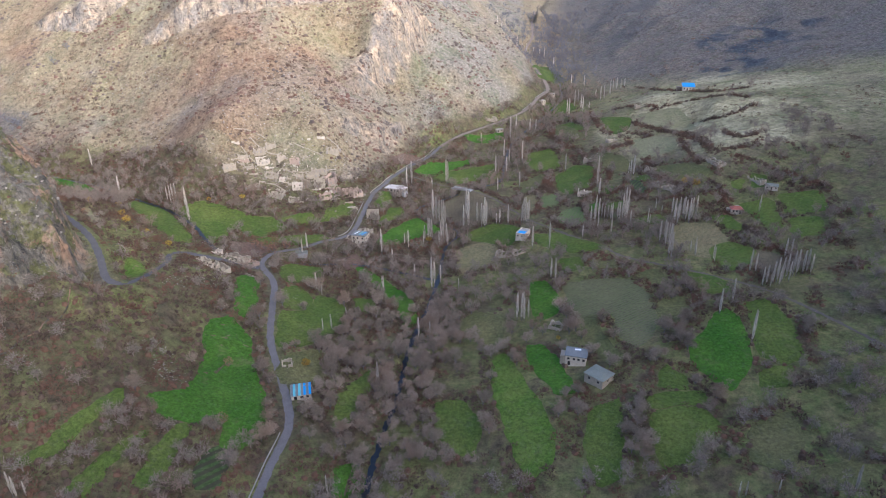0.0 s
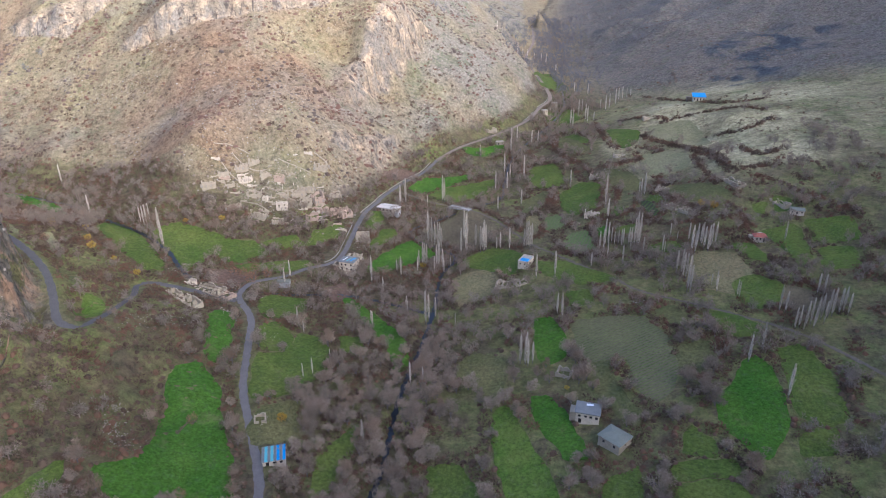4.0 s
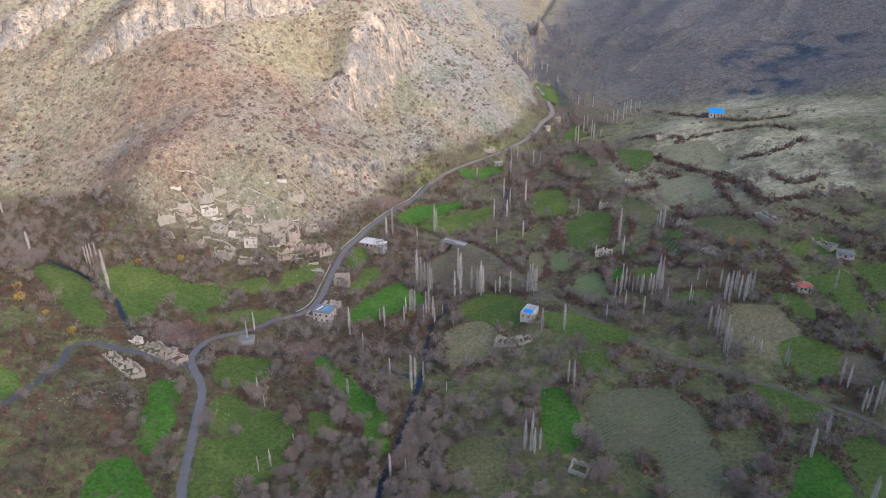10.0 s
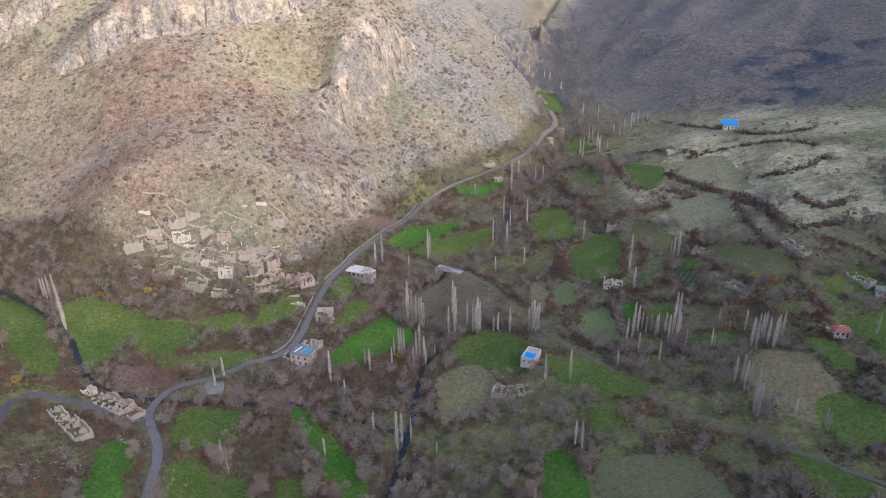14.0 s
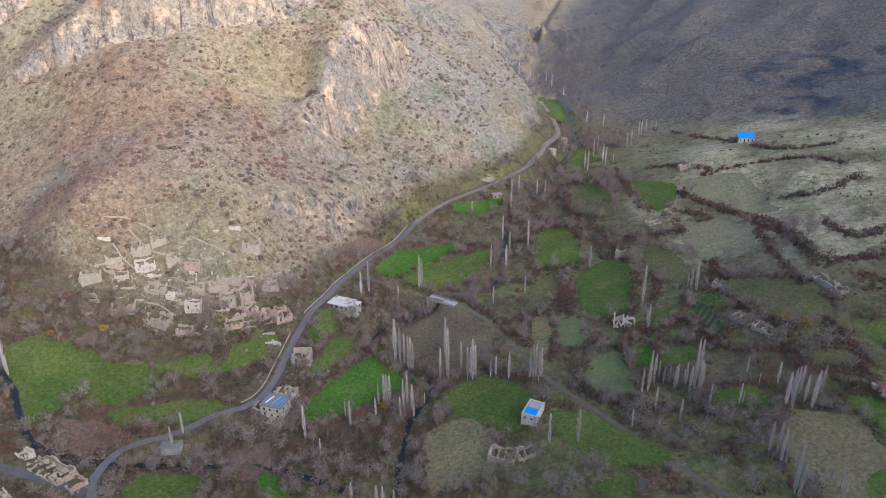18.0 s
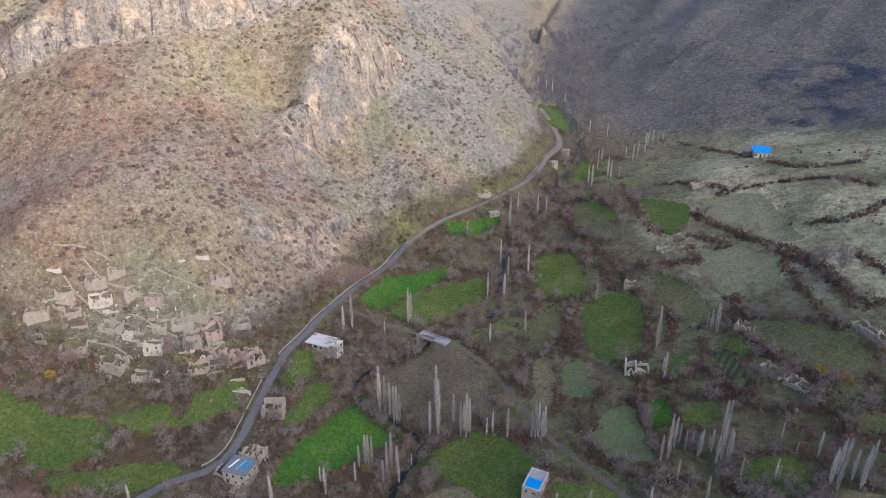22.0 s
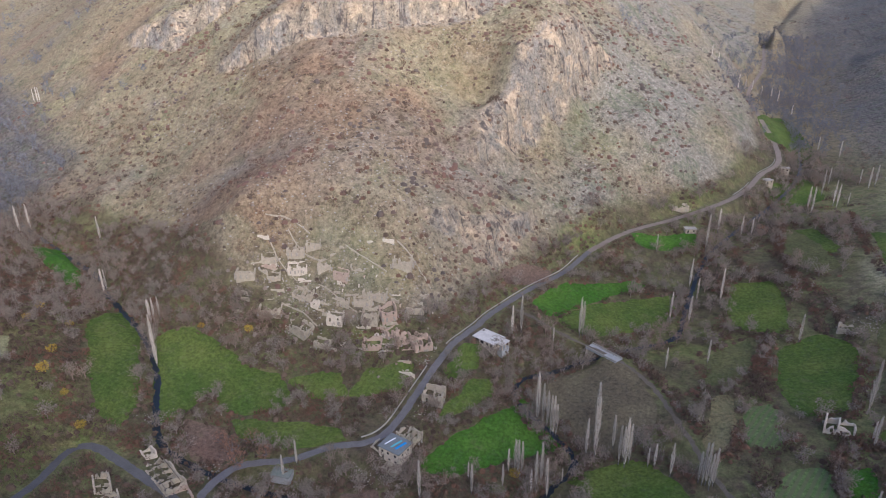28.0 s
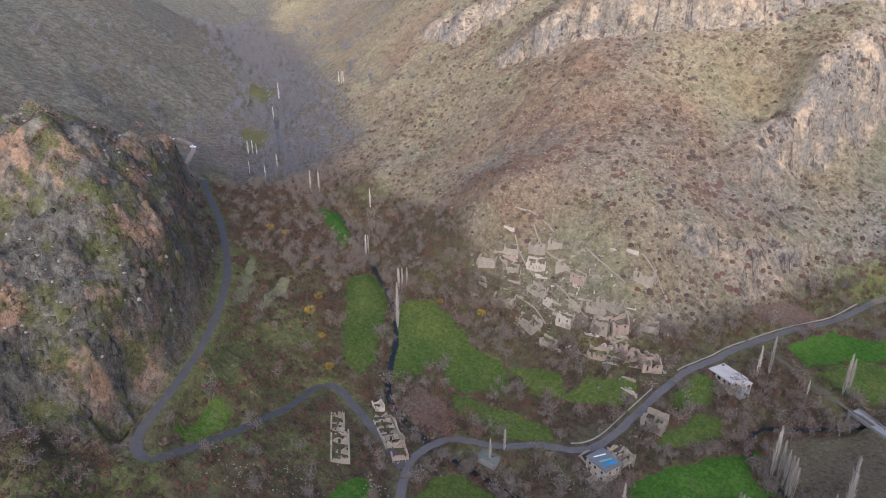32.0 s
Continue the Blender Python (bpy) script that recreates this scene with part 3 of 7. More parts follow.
def height(x, y):
    """The ground's height."""
    x, y = np.asarray(x, float), np.asarray(y, float)
    shape = x.shape
    x, y = x.ravel(), y.ravel()
    z = np.empty(x.shape)
    n = len(LAND)
    for i in range(0, len(x), 20000):
        s = slice(i, i + 20000)
        d = np.sqrt((x[s, None] - LAND[:, 0]) ** 2 + (y[s, None] - LAND[:, 1]) ** 2)
        z[s] = -(d @ WEIGHTS[:n]) + WEIGHTS[n] + WEIGHTS[n + 1] * x[s] + WEIGHTS[n + 2] * y[s]
    slope = steep(x, y)
    wild = np.hypot(x, y - 350) / 950
    z = z + slope * (2.4 * rough(x, y, 34, 3, 4, True) + 1.3 * rough(x, y, 11, 5, 3)) + (1 - slope) * 0.35 * rough(x, y, 22, 8, 3)
    z = z + smooth(0.6, 1.6, wild) * 24 * rough(x, y, 210, 11, 4, True)
    # ribs and gullies that run down the mountain from its top
    rx, ry = x + 205, y - 760
    turn, far = np.arctan2(ry, rx), np.hypot(rx, ry)
    d, _, side = to_line(x, y, MOUNTAIN_FOOT)
    ribs = smooth(20, 60, d * side) * slope * (1 - smooth(0, 60, x)) * smooth(-460, -380, x)
    z = z + ribs * (3.0 * rough(turn * 300, far / 3.2, 30, 91, 3) + 1.2 * rough(turn * 300, far / 3.2, 9, 92, 2, True))
    # long spurs down the far eastern side
    spur = smooth(20, 120, x - 105 - 0.1 * (y - 600)) * smooth(600, 720, y + 0.5 * (x - 200))
    z = z + spur * 14 * rough(0.75 * x - 0.66 * y, (0.66 * x + 0.75 * y) / 3, 130, 97, 2, True)
    # a high unseen ridge, added to the south-east, behind the flight, to keep the low sun off the valley floor
    run, wide = -0.75 * x + 0.66 * y, 0.66 * x + 0.75 * y
    z = z + (236 + 0.04 * np.clip(wide, -100, 1100) + 95 * np.exp(-((wide - 50) / 190) ** 2)) * np.exp(-((run + 370) / 125) ** 2) * smooth(-700, -250, wide)
    craggy = np.exp(-(to_line(x, y, CRAG_SPINE)[0] / 52) ** 2)
    z = z + craggy * (9.5 * rough(x, y, 24, 95, 4, True) + 4.6 * rough(x, y, 9.5, 96, 2, True))
    for line, drop, width, low in CLIFFS:
        d, _, side = to_line(x, y, line)
        ends = smooth(0, 18, np.minimum(np.hypot(x - line[0][0], y - line[0][1]), np.hypot(x - line[-1][0], y - line[-1][1])) + 3)
        along = -d * side + 2.6 * rough(x, y, 15, 21, 3) + 1.5 * rough(x, y, 6, 22, 2, True)
        z = z + ends * drop * (smooth(0, width, along) - low) * np.exp(-(d / np.where(side < 0, 12 + 1.3 * drop, 18.0)) ** 2)
    for line, half, bank in ((RIVER, 2.2, 9), (STREAM, 1.2, 7)):
        d, level, _ = to_line(x, y, line)
        z = np.minimum(z, level - 0.9 + 3.5 * smooth(half, bank, d) + np.maximum(0, d - bank) * 3)
        z = np.where(d < half, level - 0.9, z)
    for line, half, bank in ((ROAD_MAIN, 3.2, 9), (ROAD_WEST, 3.0, 8), (ROAD_BRIDGE, 2.3, 6.5)):
        d, level, _ = to_line(x, y, line)
        over = to_line(x, y, RIVER if line is not ROAD_MAIN else STREAM)[0]
        keep = smooth(half, bank, d) if line is ROAD_WEST else np.maximum(smooth(half, bank, d), 1 - smooth(4, 6.5, over))
        z = level * (1 - keep) + z * keep
    return z.reshape(shape)


def steep(x, y):
    """1 on the wild slopes, 0 on the valley floor and the fields."""
    d, _, side = to_line(x, y, [(-945, 736, 0), (-634, 564, 0), (-446, 459, 0), (-333, 421, 0), (-196, 400, 0), (-151, 379, 0), (-108, 377, 0), (-84, 389, 0), (-66, 405, 0), (-58, 428, 0), (-49, 455, 0), (-40, 480, 0), (-33, 506, 0), (-17, 535, 0), (6, 560, 0), (29, 589, 0), (42, 610, 0), (50, 635, 0), (60, 660, 0), (59, 702, 0), (53, 756, 0), (46, 837, 0), (60, 945, 0), (62, 1080, 0), (60, 1215, 0)])
    a = smooth(0, 10, d * side)
    d, _, side = to_line(x, y, [(-215, 54, 0), (-180, 150, 0), (-150, 205, 0), (-141, 227, 0), (-169, 255, 0), (-216, 286, 0), (-331, 332, 0), (-446, 371, 0), (-634, 506, 0), (-945, 634, 0)])
    b = smooth(-9, 1, d * side)
    d, _, side = to_line(x, y, [(135, 1215, 0), (122, 864, 0), (148, 756, 0), (256, 675, 0), (351, 594, 0), (405, 405, 0), (432, 54, 0)])
    c = smooth(0, 14, d * side)
    return np.maximum(np.maximum(a, b), c)


# ---- ground ----
def mesh_of(name, verts, faces, material, smooth_=False):
    me = bpy.data.meshes.new(name)
    me.from_pydata(verts, [], faces)
    me.materials.append(material)
    if smooth_:
        me.polygons.foreach_set("use_smooth", np.ones(len(me.polygons), bool))
    me.update()
    return me


def stretched(lo, hi, step, far_lo, far_hi):
    core = np.arange(lo, hi + step, step)
    out_hi, out_lo, s = [], [], step
    v = core[-1]
    while v < far_hi:
        s *= 1.075
        v += s
        out_hi.append(v)
    v, s = lo, step
    while v > far_lo:
        s *= 1.075
        v -= s
        out_lo.append(v)
    return np.concatenate([out_lo[::-1], core, out_hi])


GX, GY = stretched(-345, 330, 2.25, -3000, 3000), stretched(100, 860, 2.25, -1800, 3600)


def build_ground():
    x, y = np.meshgrid(GX, GY)
    z = height(x, y)
    nx, ny = len(GX), len(GY)
    verts = np.stack([x.ravel(), y.ravel(), z.ravel()], 1)
    i = (np.arange(ny - 1)[:, None] * nx + np.arange(nx - 1)).ravel()
    faces = np.stack([i, i + 1, i + nx + 1, i + nx], 1)
    me = bpy.data.meshes.new("ground")
    me.vertices.add(len(verts))
    me.vertices.foreach_set("co", verts.ravel())
    me.loops.add(faces.size)
    me.loops.foreach_set("vertex_index", faces.ravel())
    me.polygons.add(len(faces))
    me.polygons.foreach_set("loop_start", np.arange(0, faces.size, 4))
    me.polygons.foreach_set("use_smooth", np.ones(len(faces), bool))
    me.update(calc_edges=True)
    me.materials.append(M_GROUND)
    gy, gx = np.gradient(z, GY, GX)
    slope = np.hypot(gx, gy)
    wild = steep(x.ravel(), y.ravel()).reshape(x.shape)
    rock = smooth(1.45, 2.2, slope + 0.35 * rough(x, y, 12, 41, 3)) * wild
    pale = np.exp(-(np.hypot(x + 118, (y - 432) * 0.8) / 62) ** 4) * np.clip(0.45 + 1.1 * rough(x, y, 14, 43, 4), 0, 1)
    for line, drop, width, low in CLIFFS[:4]:
        d, _, side = to_line(x.ravel(), y.ravel(), line)
        d = (-d * side).reshape(x.shape) + 3 * rough(x, y, 10, 45, 3)
        reach = 9 if line is CLIFFS[0][0] else 3
        rock = np.maximum(rock, smooth(-5, -2, d) * (1 - smooth(width + reach, width + reach + 4, d)))
    d = to_line(x.ravel(), y.ravel(), CRAG_SPINE)[0].reshape(x.shape)
    rock = np.maximum(rock, 0.4 * pale * wild)
    east = smooth(40, 150, x - 0.1 * (y - 340)) * smooth(340, 460, y)
    meadow = (0.5 + 1.0 * rough(x, y, 30, 51, 4)) * (1 - smooth(330, 400, -x)) * (1 - smooth(620, 690, y))
    green = np.where(wild > 0.5, np.clip(0.25 + 1.1 * rough(x, y, 34, 61, 4) - 0.3, 0, 0.7), np.clip(meadow, 0, 1))
    scree = np.maximum(wild, 0.9 * east * np.clip(0.85 + rough(x, y, 40, 71, 3), 0, 1))
    scree = scree * (1 - 0.75 * np.exp(-(np.hypot((x + 110) / 50, (y - 391) / 21)) ** 4) * np.clip(0.75 + rough(x, y, 11, 65, 3), 0, 1))
    scree = np.maximum(scree, np.maximum(smooth(390, 470, -x), smooth(670, 740, y)))
    green = np.maximum(green, east * np.clip(0.75 + 0.8 * rough(x, y, 25, 73, 3), 0, 0.95))
    lush = np.exp(-(np.hypot((x + 48) / 9, (y - 577) / 22)) ** 4) * np.clip(0.8 + rough(x, y, 9, 63, 3), 0, 1)
    green = np.clip(np.maximum(green, 0.9 * lush), 0, 1)
    scree = scree * (1 - 0.85 * lush)
    cover = np.stack([scree, green, rock, np.ones_like(rock)], -1).reshape(-1, 4)
    # where the painted haze and shade lie: far east slope, west side valley
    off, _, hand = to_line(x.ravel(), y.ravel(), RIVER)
    dim_mask = smooth(8, 55, (-off * hand).reshape(x.shape)) * smooth(615, 690, y + 0.5 * (x - 200))
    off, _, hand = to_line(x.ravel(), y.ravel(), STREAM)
    dim_mask = np.maximum(dim_mask, smooth(290, 360, -x) * (1 - smooth(38, 62, off.reshape(x.shape))))
    dim_mask = np.maximum(dim_mask, 0.9 * smooth(320, 400, -x) * smooth(-5, 25, (-off * hand).reshape(x.shape)))
    crag = np.exp(-(d / 62) ** 4) * wild * (y < 330)
    olive = smooth(-10, 30, (-1.35 * 245 - 60) - x + 0.55 * (y - 340) * (y > 340) + 60) * wild * (y < 330 + 0.62 * np.maximum(0, -330 - x))
    grassy = smooth(-30, 30, x) * (1 - smooth(300, 400, y)) * (wild < 0.5)
    cover[:, 1] = np.maximum(cover[:, 1], (0.92 * grassy * np.clip(0.9 + rough(x, y, 16, 57, 3), 0, 1)).ravel())
    spoil = np.zeros(x.shape)
    for px, py, rx, ry in ((243, 722, 26, 26), (226, 655, 22, 24), (256, 653, 21, 27), (300, 724, 32, 36), (262, 690, 24, 20)):
        spoil = np.maximum(spoil, np.exp(-(np.hypot((x - px) / rx, (y - py) / ry) + 1.1 * rough(x + 0.6 * y, y, 22, 83, 5)) ** 4))
    spoil = 0.9 * spoil * smooth(-0.25, 0.05, rough(x, y, 13, 84, 4))
    olive = np.maximum(olive, 0.8 * smooth(430, 520, -x) * (wild < 0.5))
    tone = np.stack([np.clip(dim_mask, 0, 1), crag, np.clip(olive, 0, 1), 1 - spoil], -1).reshape(-1, 4)
    straw = np.zeros(x.shape)
    for px, py, rx, ry in ((154, 518, 26, 21), (132, 449, 19, 16), (161, 478, 13, 15), (219, 629, 26, 20), (156, 570, 19, 33), (184, 431, 36, 30), (200, 480, 30, 24), (112, 505, 12, 22), (240, 560, 40, 36)):
        straw = np.maximum(straw, np.exp(-(np.hypot((x - px) / rx, (y - py) / ry) + 0.35 * rough(x, y, 15, 85, 4)) ** 4))
    straw = straw * np.clip(0.75 + 0.7 * rough(x, y, 12, 86, 3), 0, 1)
    rust = np.clip(np.exp(-(np.hypot(x + 168, y - 478) / 80) ** 2) + 1.3 * rough(x, y, 48, 87, 4) - 0.25, 0, 0.75) * wild * (1 - rock) * (y > 400) * (x < 40)
    grey = np.clip(np.exp(-(np.hypot(x + 78, y - 492) / 52) ** 2) + 1.2 * rough(x, y, 40, 88, 4) - 0.35, 0, 0.8) * wild * (1 - rock) * (y > 380) * (x < 40)
    grey = np.maximum(grey, np.clip(0.62 + 0.9 * rough(x, y, 30, 89, 4), 0, 0.9) * smooth(-75, -30, x + 0.1 * (y - 560)) * smooth(430, 480, y) * wild * (1 - rock) * (x < 75))
    patch = np.stack([straw, rust, grey, np.ones_like(rock)], -1).reshape(-1, 4)
    layer = me.color_attributes.new("patch", "FLOAT_COLOR", "POINT")
    layer.data.foreach_set("color", patch.astype(np.float32).ravel())
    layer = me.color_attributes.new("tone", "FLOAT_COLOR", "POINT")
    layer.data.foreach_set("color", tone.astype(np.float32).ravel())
    layer = me.color_attributes.new("cover", "FLOAT_COLOR", "POINT")
    layer.data.foreach_set("color", cover.astype(np.float32).ravel())
    return tagged(new("ground", me), "dry tan scree slopes above a brown and green valley floor", "ground", kind="structure")


ground = build_ground()
GZ = np.empty(len(GX) * len(GY) * 3, np.float32)
ground.data.vertices.foreach_get("co", GZ)
GZ = GZ.reshape(len(GY), len(GX), 3)[:, :, 2]


def ground_at(x, y):
    """The height of the ground's own mesh."""
    x, y = np.asarray(x, float), np.asarray(y, float)
    i, j = np.clip(np.searchsorted(GX, x) - 1, 0, len(GX) - 2), np.clip(np.searchsorted(GY, y) - 1, 0, len(GY) - 2)
    u, v = (x - GX[i]) / (GX[i + 1] - GX[i]), (y - GY[j]) / (GY[j + 1] - GY[j])
    return (GZ[j, i] * (1 - u) + GZ[j, i + 1] * u) * (1 - v) + (GZ[j + 1, i] * (1 - u) + GZ[j + 1, i + 1] * u) * v


def ribbon(line, half, lift, material, name, wander=0.25, step=1.2, n=4):
    """A strip along a line, laid flat across it, with slightly ragged edges."""
    line = resample(smooth_line(line), step)
    verts, faces, rnd = [], [], random.Random(name)
    for i, p in enumerate(line):
        a, b = line[max(0, i - 1)], line[min(len(line) - 1, i + 1)]
        d = Vector((b[0] - a[0], b[1] - a[1], 0)).normalized()
        side = Vector((-d.y, d.x, 0))
        for k in range(n + 1):
            u = (2 * k / n - 1) * half
            if k in (0, n):
                u += rnd.uniform(-wander, wander)
            verts.append(tuple(Vector(p) + side * u + Vector((0, 0, lift))))
    for i in range(len(line) - 1):
        for k in range(n):
            j = i * (n + 1) + k
            faces.append((j, j + n + 1, j + n + 2, j + 1))
    return new(name, mesh_of(name, verts, faces, material, True))


_cut = next(i for i, p in enumerate(ROAD_MAIN) if p[1] > 500)
tagged(ribbon(ROAD_MAIN[:_cut + 1], 1.5, 0.12, M_ASPHALT, "road"), "narrow worn grey asphalt road through the valley", "road", kind="structure")
tagged(ribbon(ROAD_MAIN[_cut:], 1.7, 0.12, M_TANROAD, "road"), "tan dusty road up the narrowing valley", "road", kind="structure")
tagged(ribbon(ROAD_WEST[:18], 1.5, 0.16, M_OLDROAD, "road"), "grey asphalt road climbing round the crag", "road", kind="structure")
tagged(ribbon(ROAD_WEST[17:21], 1.6, 0.5, M_TANROAD, "track"), "tan earth road up the side valley", "road", kind="structure")
tagged(ribbon(ROAD_BRIDGE, 0.95, 0.14, M_TRACK, "track", 0.45), "pale earth track to the bridge and fields", "road", kind="structure")
tagged(ribbon(RIVER[:22], 1.0, -0.55, M_WATER, "river", 0.5), "dark shallow river between wooded banks", "river", kind="structure")
tagged(ribbon(STREAM, 1.2, -0.6, M_WATER, "stream", 0.4), "narrow dark stream among bare trees", "stream", kind="structure")


# ---- fields and meadows: outlines in plan ----
BRIGHT_PLOTS_A = [
    [(-95, 227), (-88, 234), (-78, 226), (-73, 213), (-60, 192), (-55, 179), (-57, 166), (-64, 163), (-67, 173), (-74, 169), (-82, 167), (-91, 173), (-82, 184), (-90, 212)],
    [(-100, 270), (-100, 279), (-93, 279), (-88, 264), (-83, 252), (-82, 242), (-89, 242)],
    [(-55, 319), (-44, 310), (-26, 293), (-15, 277), (-13, 263), (-18, 258), (-22, 272), (-31, 285), (-45, 302)],
    [(120, 248), (123, 244), (123, 225), (120, 214), (110, 202), (106, 206), (101, 215), (102, 226)],
    [(42, 288), (50, 290), (54, 273), (54, 263), (45, 256), (42, 265)],
    [(38, 235), (45, 236), (50, 226), (56, 203), (48, 204), (42, 218)],
    [(-27, 165), (-20, 170), (-14, 157), (-24, 153)],
]
BRIGHT_PLOTS_B = [
    [(-36, 445), (-26, 469), (0, 489), (7, 487), (-5, 474), (-16, 457), (-24, 440)],
    [(-45, 342), (-40, 355), (-30, 377), (-24, 389), (-12, 380), (-6, 370), (-21, 356), (-33, 344)],
    [(78, 376), (86, 376), (85, 363), (79, 361)],
    [(-4, 531), (6, 536), (26, 548), (27, 535), (9, 525), (-2, 526)],
    [(-276, 382), (-269, 391), (-239, 377), (-225, 364), (-252, 373)],
]
BRIGHT_PLOTS = BRIGHT_PLOTS_A + BRIGHT_PLOTS_B
GREEN_PLOTS_A = [
    [(-88, 298), (-84, 306), (-70, 310), (-65, 293), (-80, 282)],
    [(-79, 275), (-73, 281), (-64, 272), (-61, 261), (-73, 257)],
    [(-72, 253), (-60, 260), (-63, 273), (-55, 274), (-46, 265), (-44, 255), (-47, 244), (-56, 232), (-65, 227)],
    [(-26, 222), (-23, 215), (-26, 191), (-31, 183), (-34, 203)],
    [(-44, 276), (-35, 278), (-31, 267), (-39, 263)],
    [(130, 251), (139, 253), (143, 235), (139, 216), (132, 214), (125, 219), (127, 235)],
    [(57, 310), (68, 308), (68, 298), (59, 297)],
]
GREEN_PLOTS_B = [
    [(130, 302), (139, 307), (149, 297), (143, 287), (133, 281), (128, 291)],
    [(113, 282), (122, 278), (130, 267), (126, 262), (116, 264)],
    [(2, 358), (22, 368), (35, 358), (41, 339), (32, 332), (14, 347)],
    [(45, 340), (59, 337), (76, 322), (81, 316), (66, 314), (48, 328)],
    [(138, 335), (148, 334), (149, 323), (149, 314), (140, 325)],
    [(89, 215), (96, 209), (96, 202), (84, 202)],
    [(123, 210), (134, 212), (130, 201), (119, 202)],
]
GREEN_PLOTS_C = [
    [(3, 203), (14, 204), (21, 188), (20, 177), (12, 175), (6, 186)],
    [(59, 192), (71, 198), (66, 164), (59, 160), (56, 174)],
    [(80, 191), (97, 191), (101, 182), (90, 170), (79, 166)],
    [(-95, 132), (-86, 157), (-84, 157), (-87, 142), (-88, 132)],
    [(-80, 141), (-79, 162), (-74, 166), (-73, 148), (-76, 140)],
    [(-110, 135), (-106, 147), (-99, 170), (-96, 165), (-100, 152), (-101, 142)],
    [(81, 199), (98, 201), (101, 193), (80, 193)],
]
GREEN_PLOTS_D = [
    [(-21, 438), (-12, 461), (20, 485), (23, 478), (21, 461), (-8, 435)],
    [(-54, 384), (-53, 400), (-47, 404), (-44, 393), (-50, 382)],
    [(-44, 387), (-38, 391), (-35, 384), (-42, 370), (-46, 361), (-47, 368)],
    [(66, 448), (80, 457), (90, 446), (84, 410), (70, 404), (64, 420)],
    [(46, 499), (64, 503), (68, 480), (68, 462), (47, 463)],
    [(89, 372), (100, 371), (100, 363), (88, 361)],
    [(58, 756), (82, 778), (95, 705), (84, 680), (63, 709)],
]
GREEN_PLOTS_E = [
    [(65, 626), (85, 652), (96, 619), (72, 600)],
    [(72, 563), (86, 566), (93, 531), (81, 528)],
    [(102, 344), (114, 345), (115, 335), (98, 336)],
    [(-166, 350), (-157, 360), (-142, 359), (-125, 354), (-112, 356), (-102, 347), (-111, 337), (-119, 335), (-130, 341), (-129, 326), (-135, 320), (-146, 332)],
    [(-113, 332), (-96, 339), (-79, 344), (-74, 340), (-88, 329), (-103, 326)],
    [(-108, 356), (-93, 368), (-83, 360), (-91, 354)],
    [(-82, 360), (-82, 372), (-72, 379), (-67, 381), (-66, 369), (-74, 363)],
]
GREEN_PLOTS_F = [
    [(-194, 343), (-193, 361), (-173, 349), (-148, 324), (-144, 310), (-156, 313)],
    [(169, 373), (177, 369), (175, 360), (166, 359)],
    [(176, 350), (196, 346), (193, 327), (175, 328)],
    [(173, 324), (186, 322), (184, 307), (170, 306)],
]
GREEN_PLOTS = GREEN_PLOTS_A + GREEN_PLOTS_B + GREEN_PLOTS_C + GREEN_PLOTS_D + GREEN_PLOTS_E + GREEN_PLOTS_F
DULL_PLOTS_A = [
    [(-60, 210), (-59, 222), (-50, 229), (-44, 216), (-43, 207), (-56, 203)],
    [(96, 261), (109, 261), (108, 252), (101, 242), (94, 246)],
    [(9, 260), (18, 269), (29, 260), (28, 245), (22, 239), (11, 253)],
    [(72, 304), (86, 300), (82, 294), (73, 297)],
    [(92, 288), (102, 288), (106, 276), (100, 275), (94, 281)],
    [(60, 253), (69, 256), (70, 241), (76, 221), (71, 216), (63, 234)],
    [(118, 164), (142, 164), (136, 154), (120, 155)],
]
DULL_PLOTS_B = [
    [(110, 181), (124, 189), (124, 173), (113, 164), (106, 169)],
    [(39, 437), (55, 455), (55, 431), (40, 414)],
]
DULL_PLOTS = DULL_PLOTS_A + DULL_PLOTS_B
ROWS_PLOTS = [
    [(58, 285), (86, 284), (94, 266), (90, 260), (77, 257), (62, 256)],
    [(77, 256), (93, 260), (93, 246), (89, 234), (81, 228), (76, 238)],
]
LIME_PLOTS = [
    [(25, 228), (31, 230), (40, 204), (46, 188), (46, 173), (38, 166), (33, 174), (29, 193), (25, 210)],
    [(-139, 241), (-144, 256), (-137, 257), (-131, 244)],
]
DRY_PLOTS = [
    [(122, 331), (136, 327), (140, 310), (127, 294), (115, 305), (114, 320)],
    [(2, 338), (16, 344), (28, 329), (19, 313), (6, 310)],
    [(41, 406), (48, 409), (49, 390), (46, 377), (40, 379)],
]
PLOUGH_PLOTS = [
    [(151, 297), (160, 289), (149, 276), (143, 282)],
    [(-22, 408), (-4, 424), (12, 413), (23, 395), (21, 380), (12, 372), (-5, 376), (-20, 388)],
]
GARDEN_PLOTS = [
    [(-67, 150), (-64, 161), (-59, 161), (-57, 147), (-64, 144)],
]
ROWS2_PLOTS = [
    [(65, 372), (73, 374), (75, 357), (75, 349), (65, 348), (60, 358)],
    [(52, 401), (62, 407), (63, 382), (53, 383)],
]
PALE_PLOTS = [
    [(-213, 305), (-211, 308), (-191, 293), (-182, 282)],
    [(-202, 314), (-199, 317), (-184, 299), (-184, 294)],
]
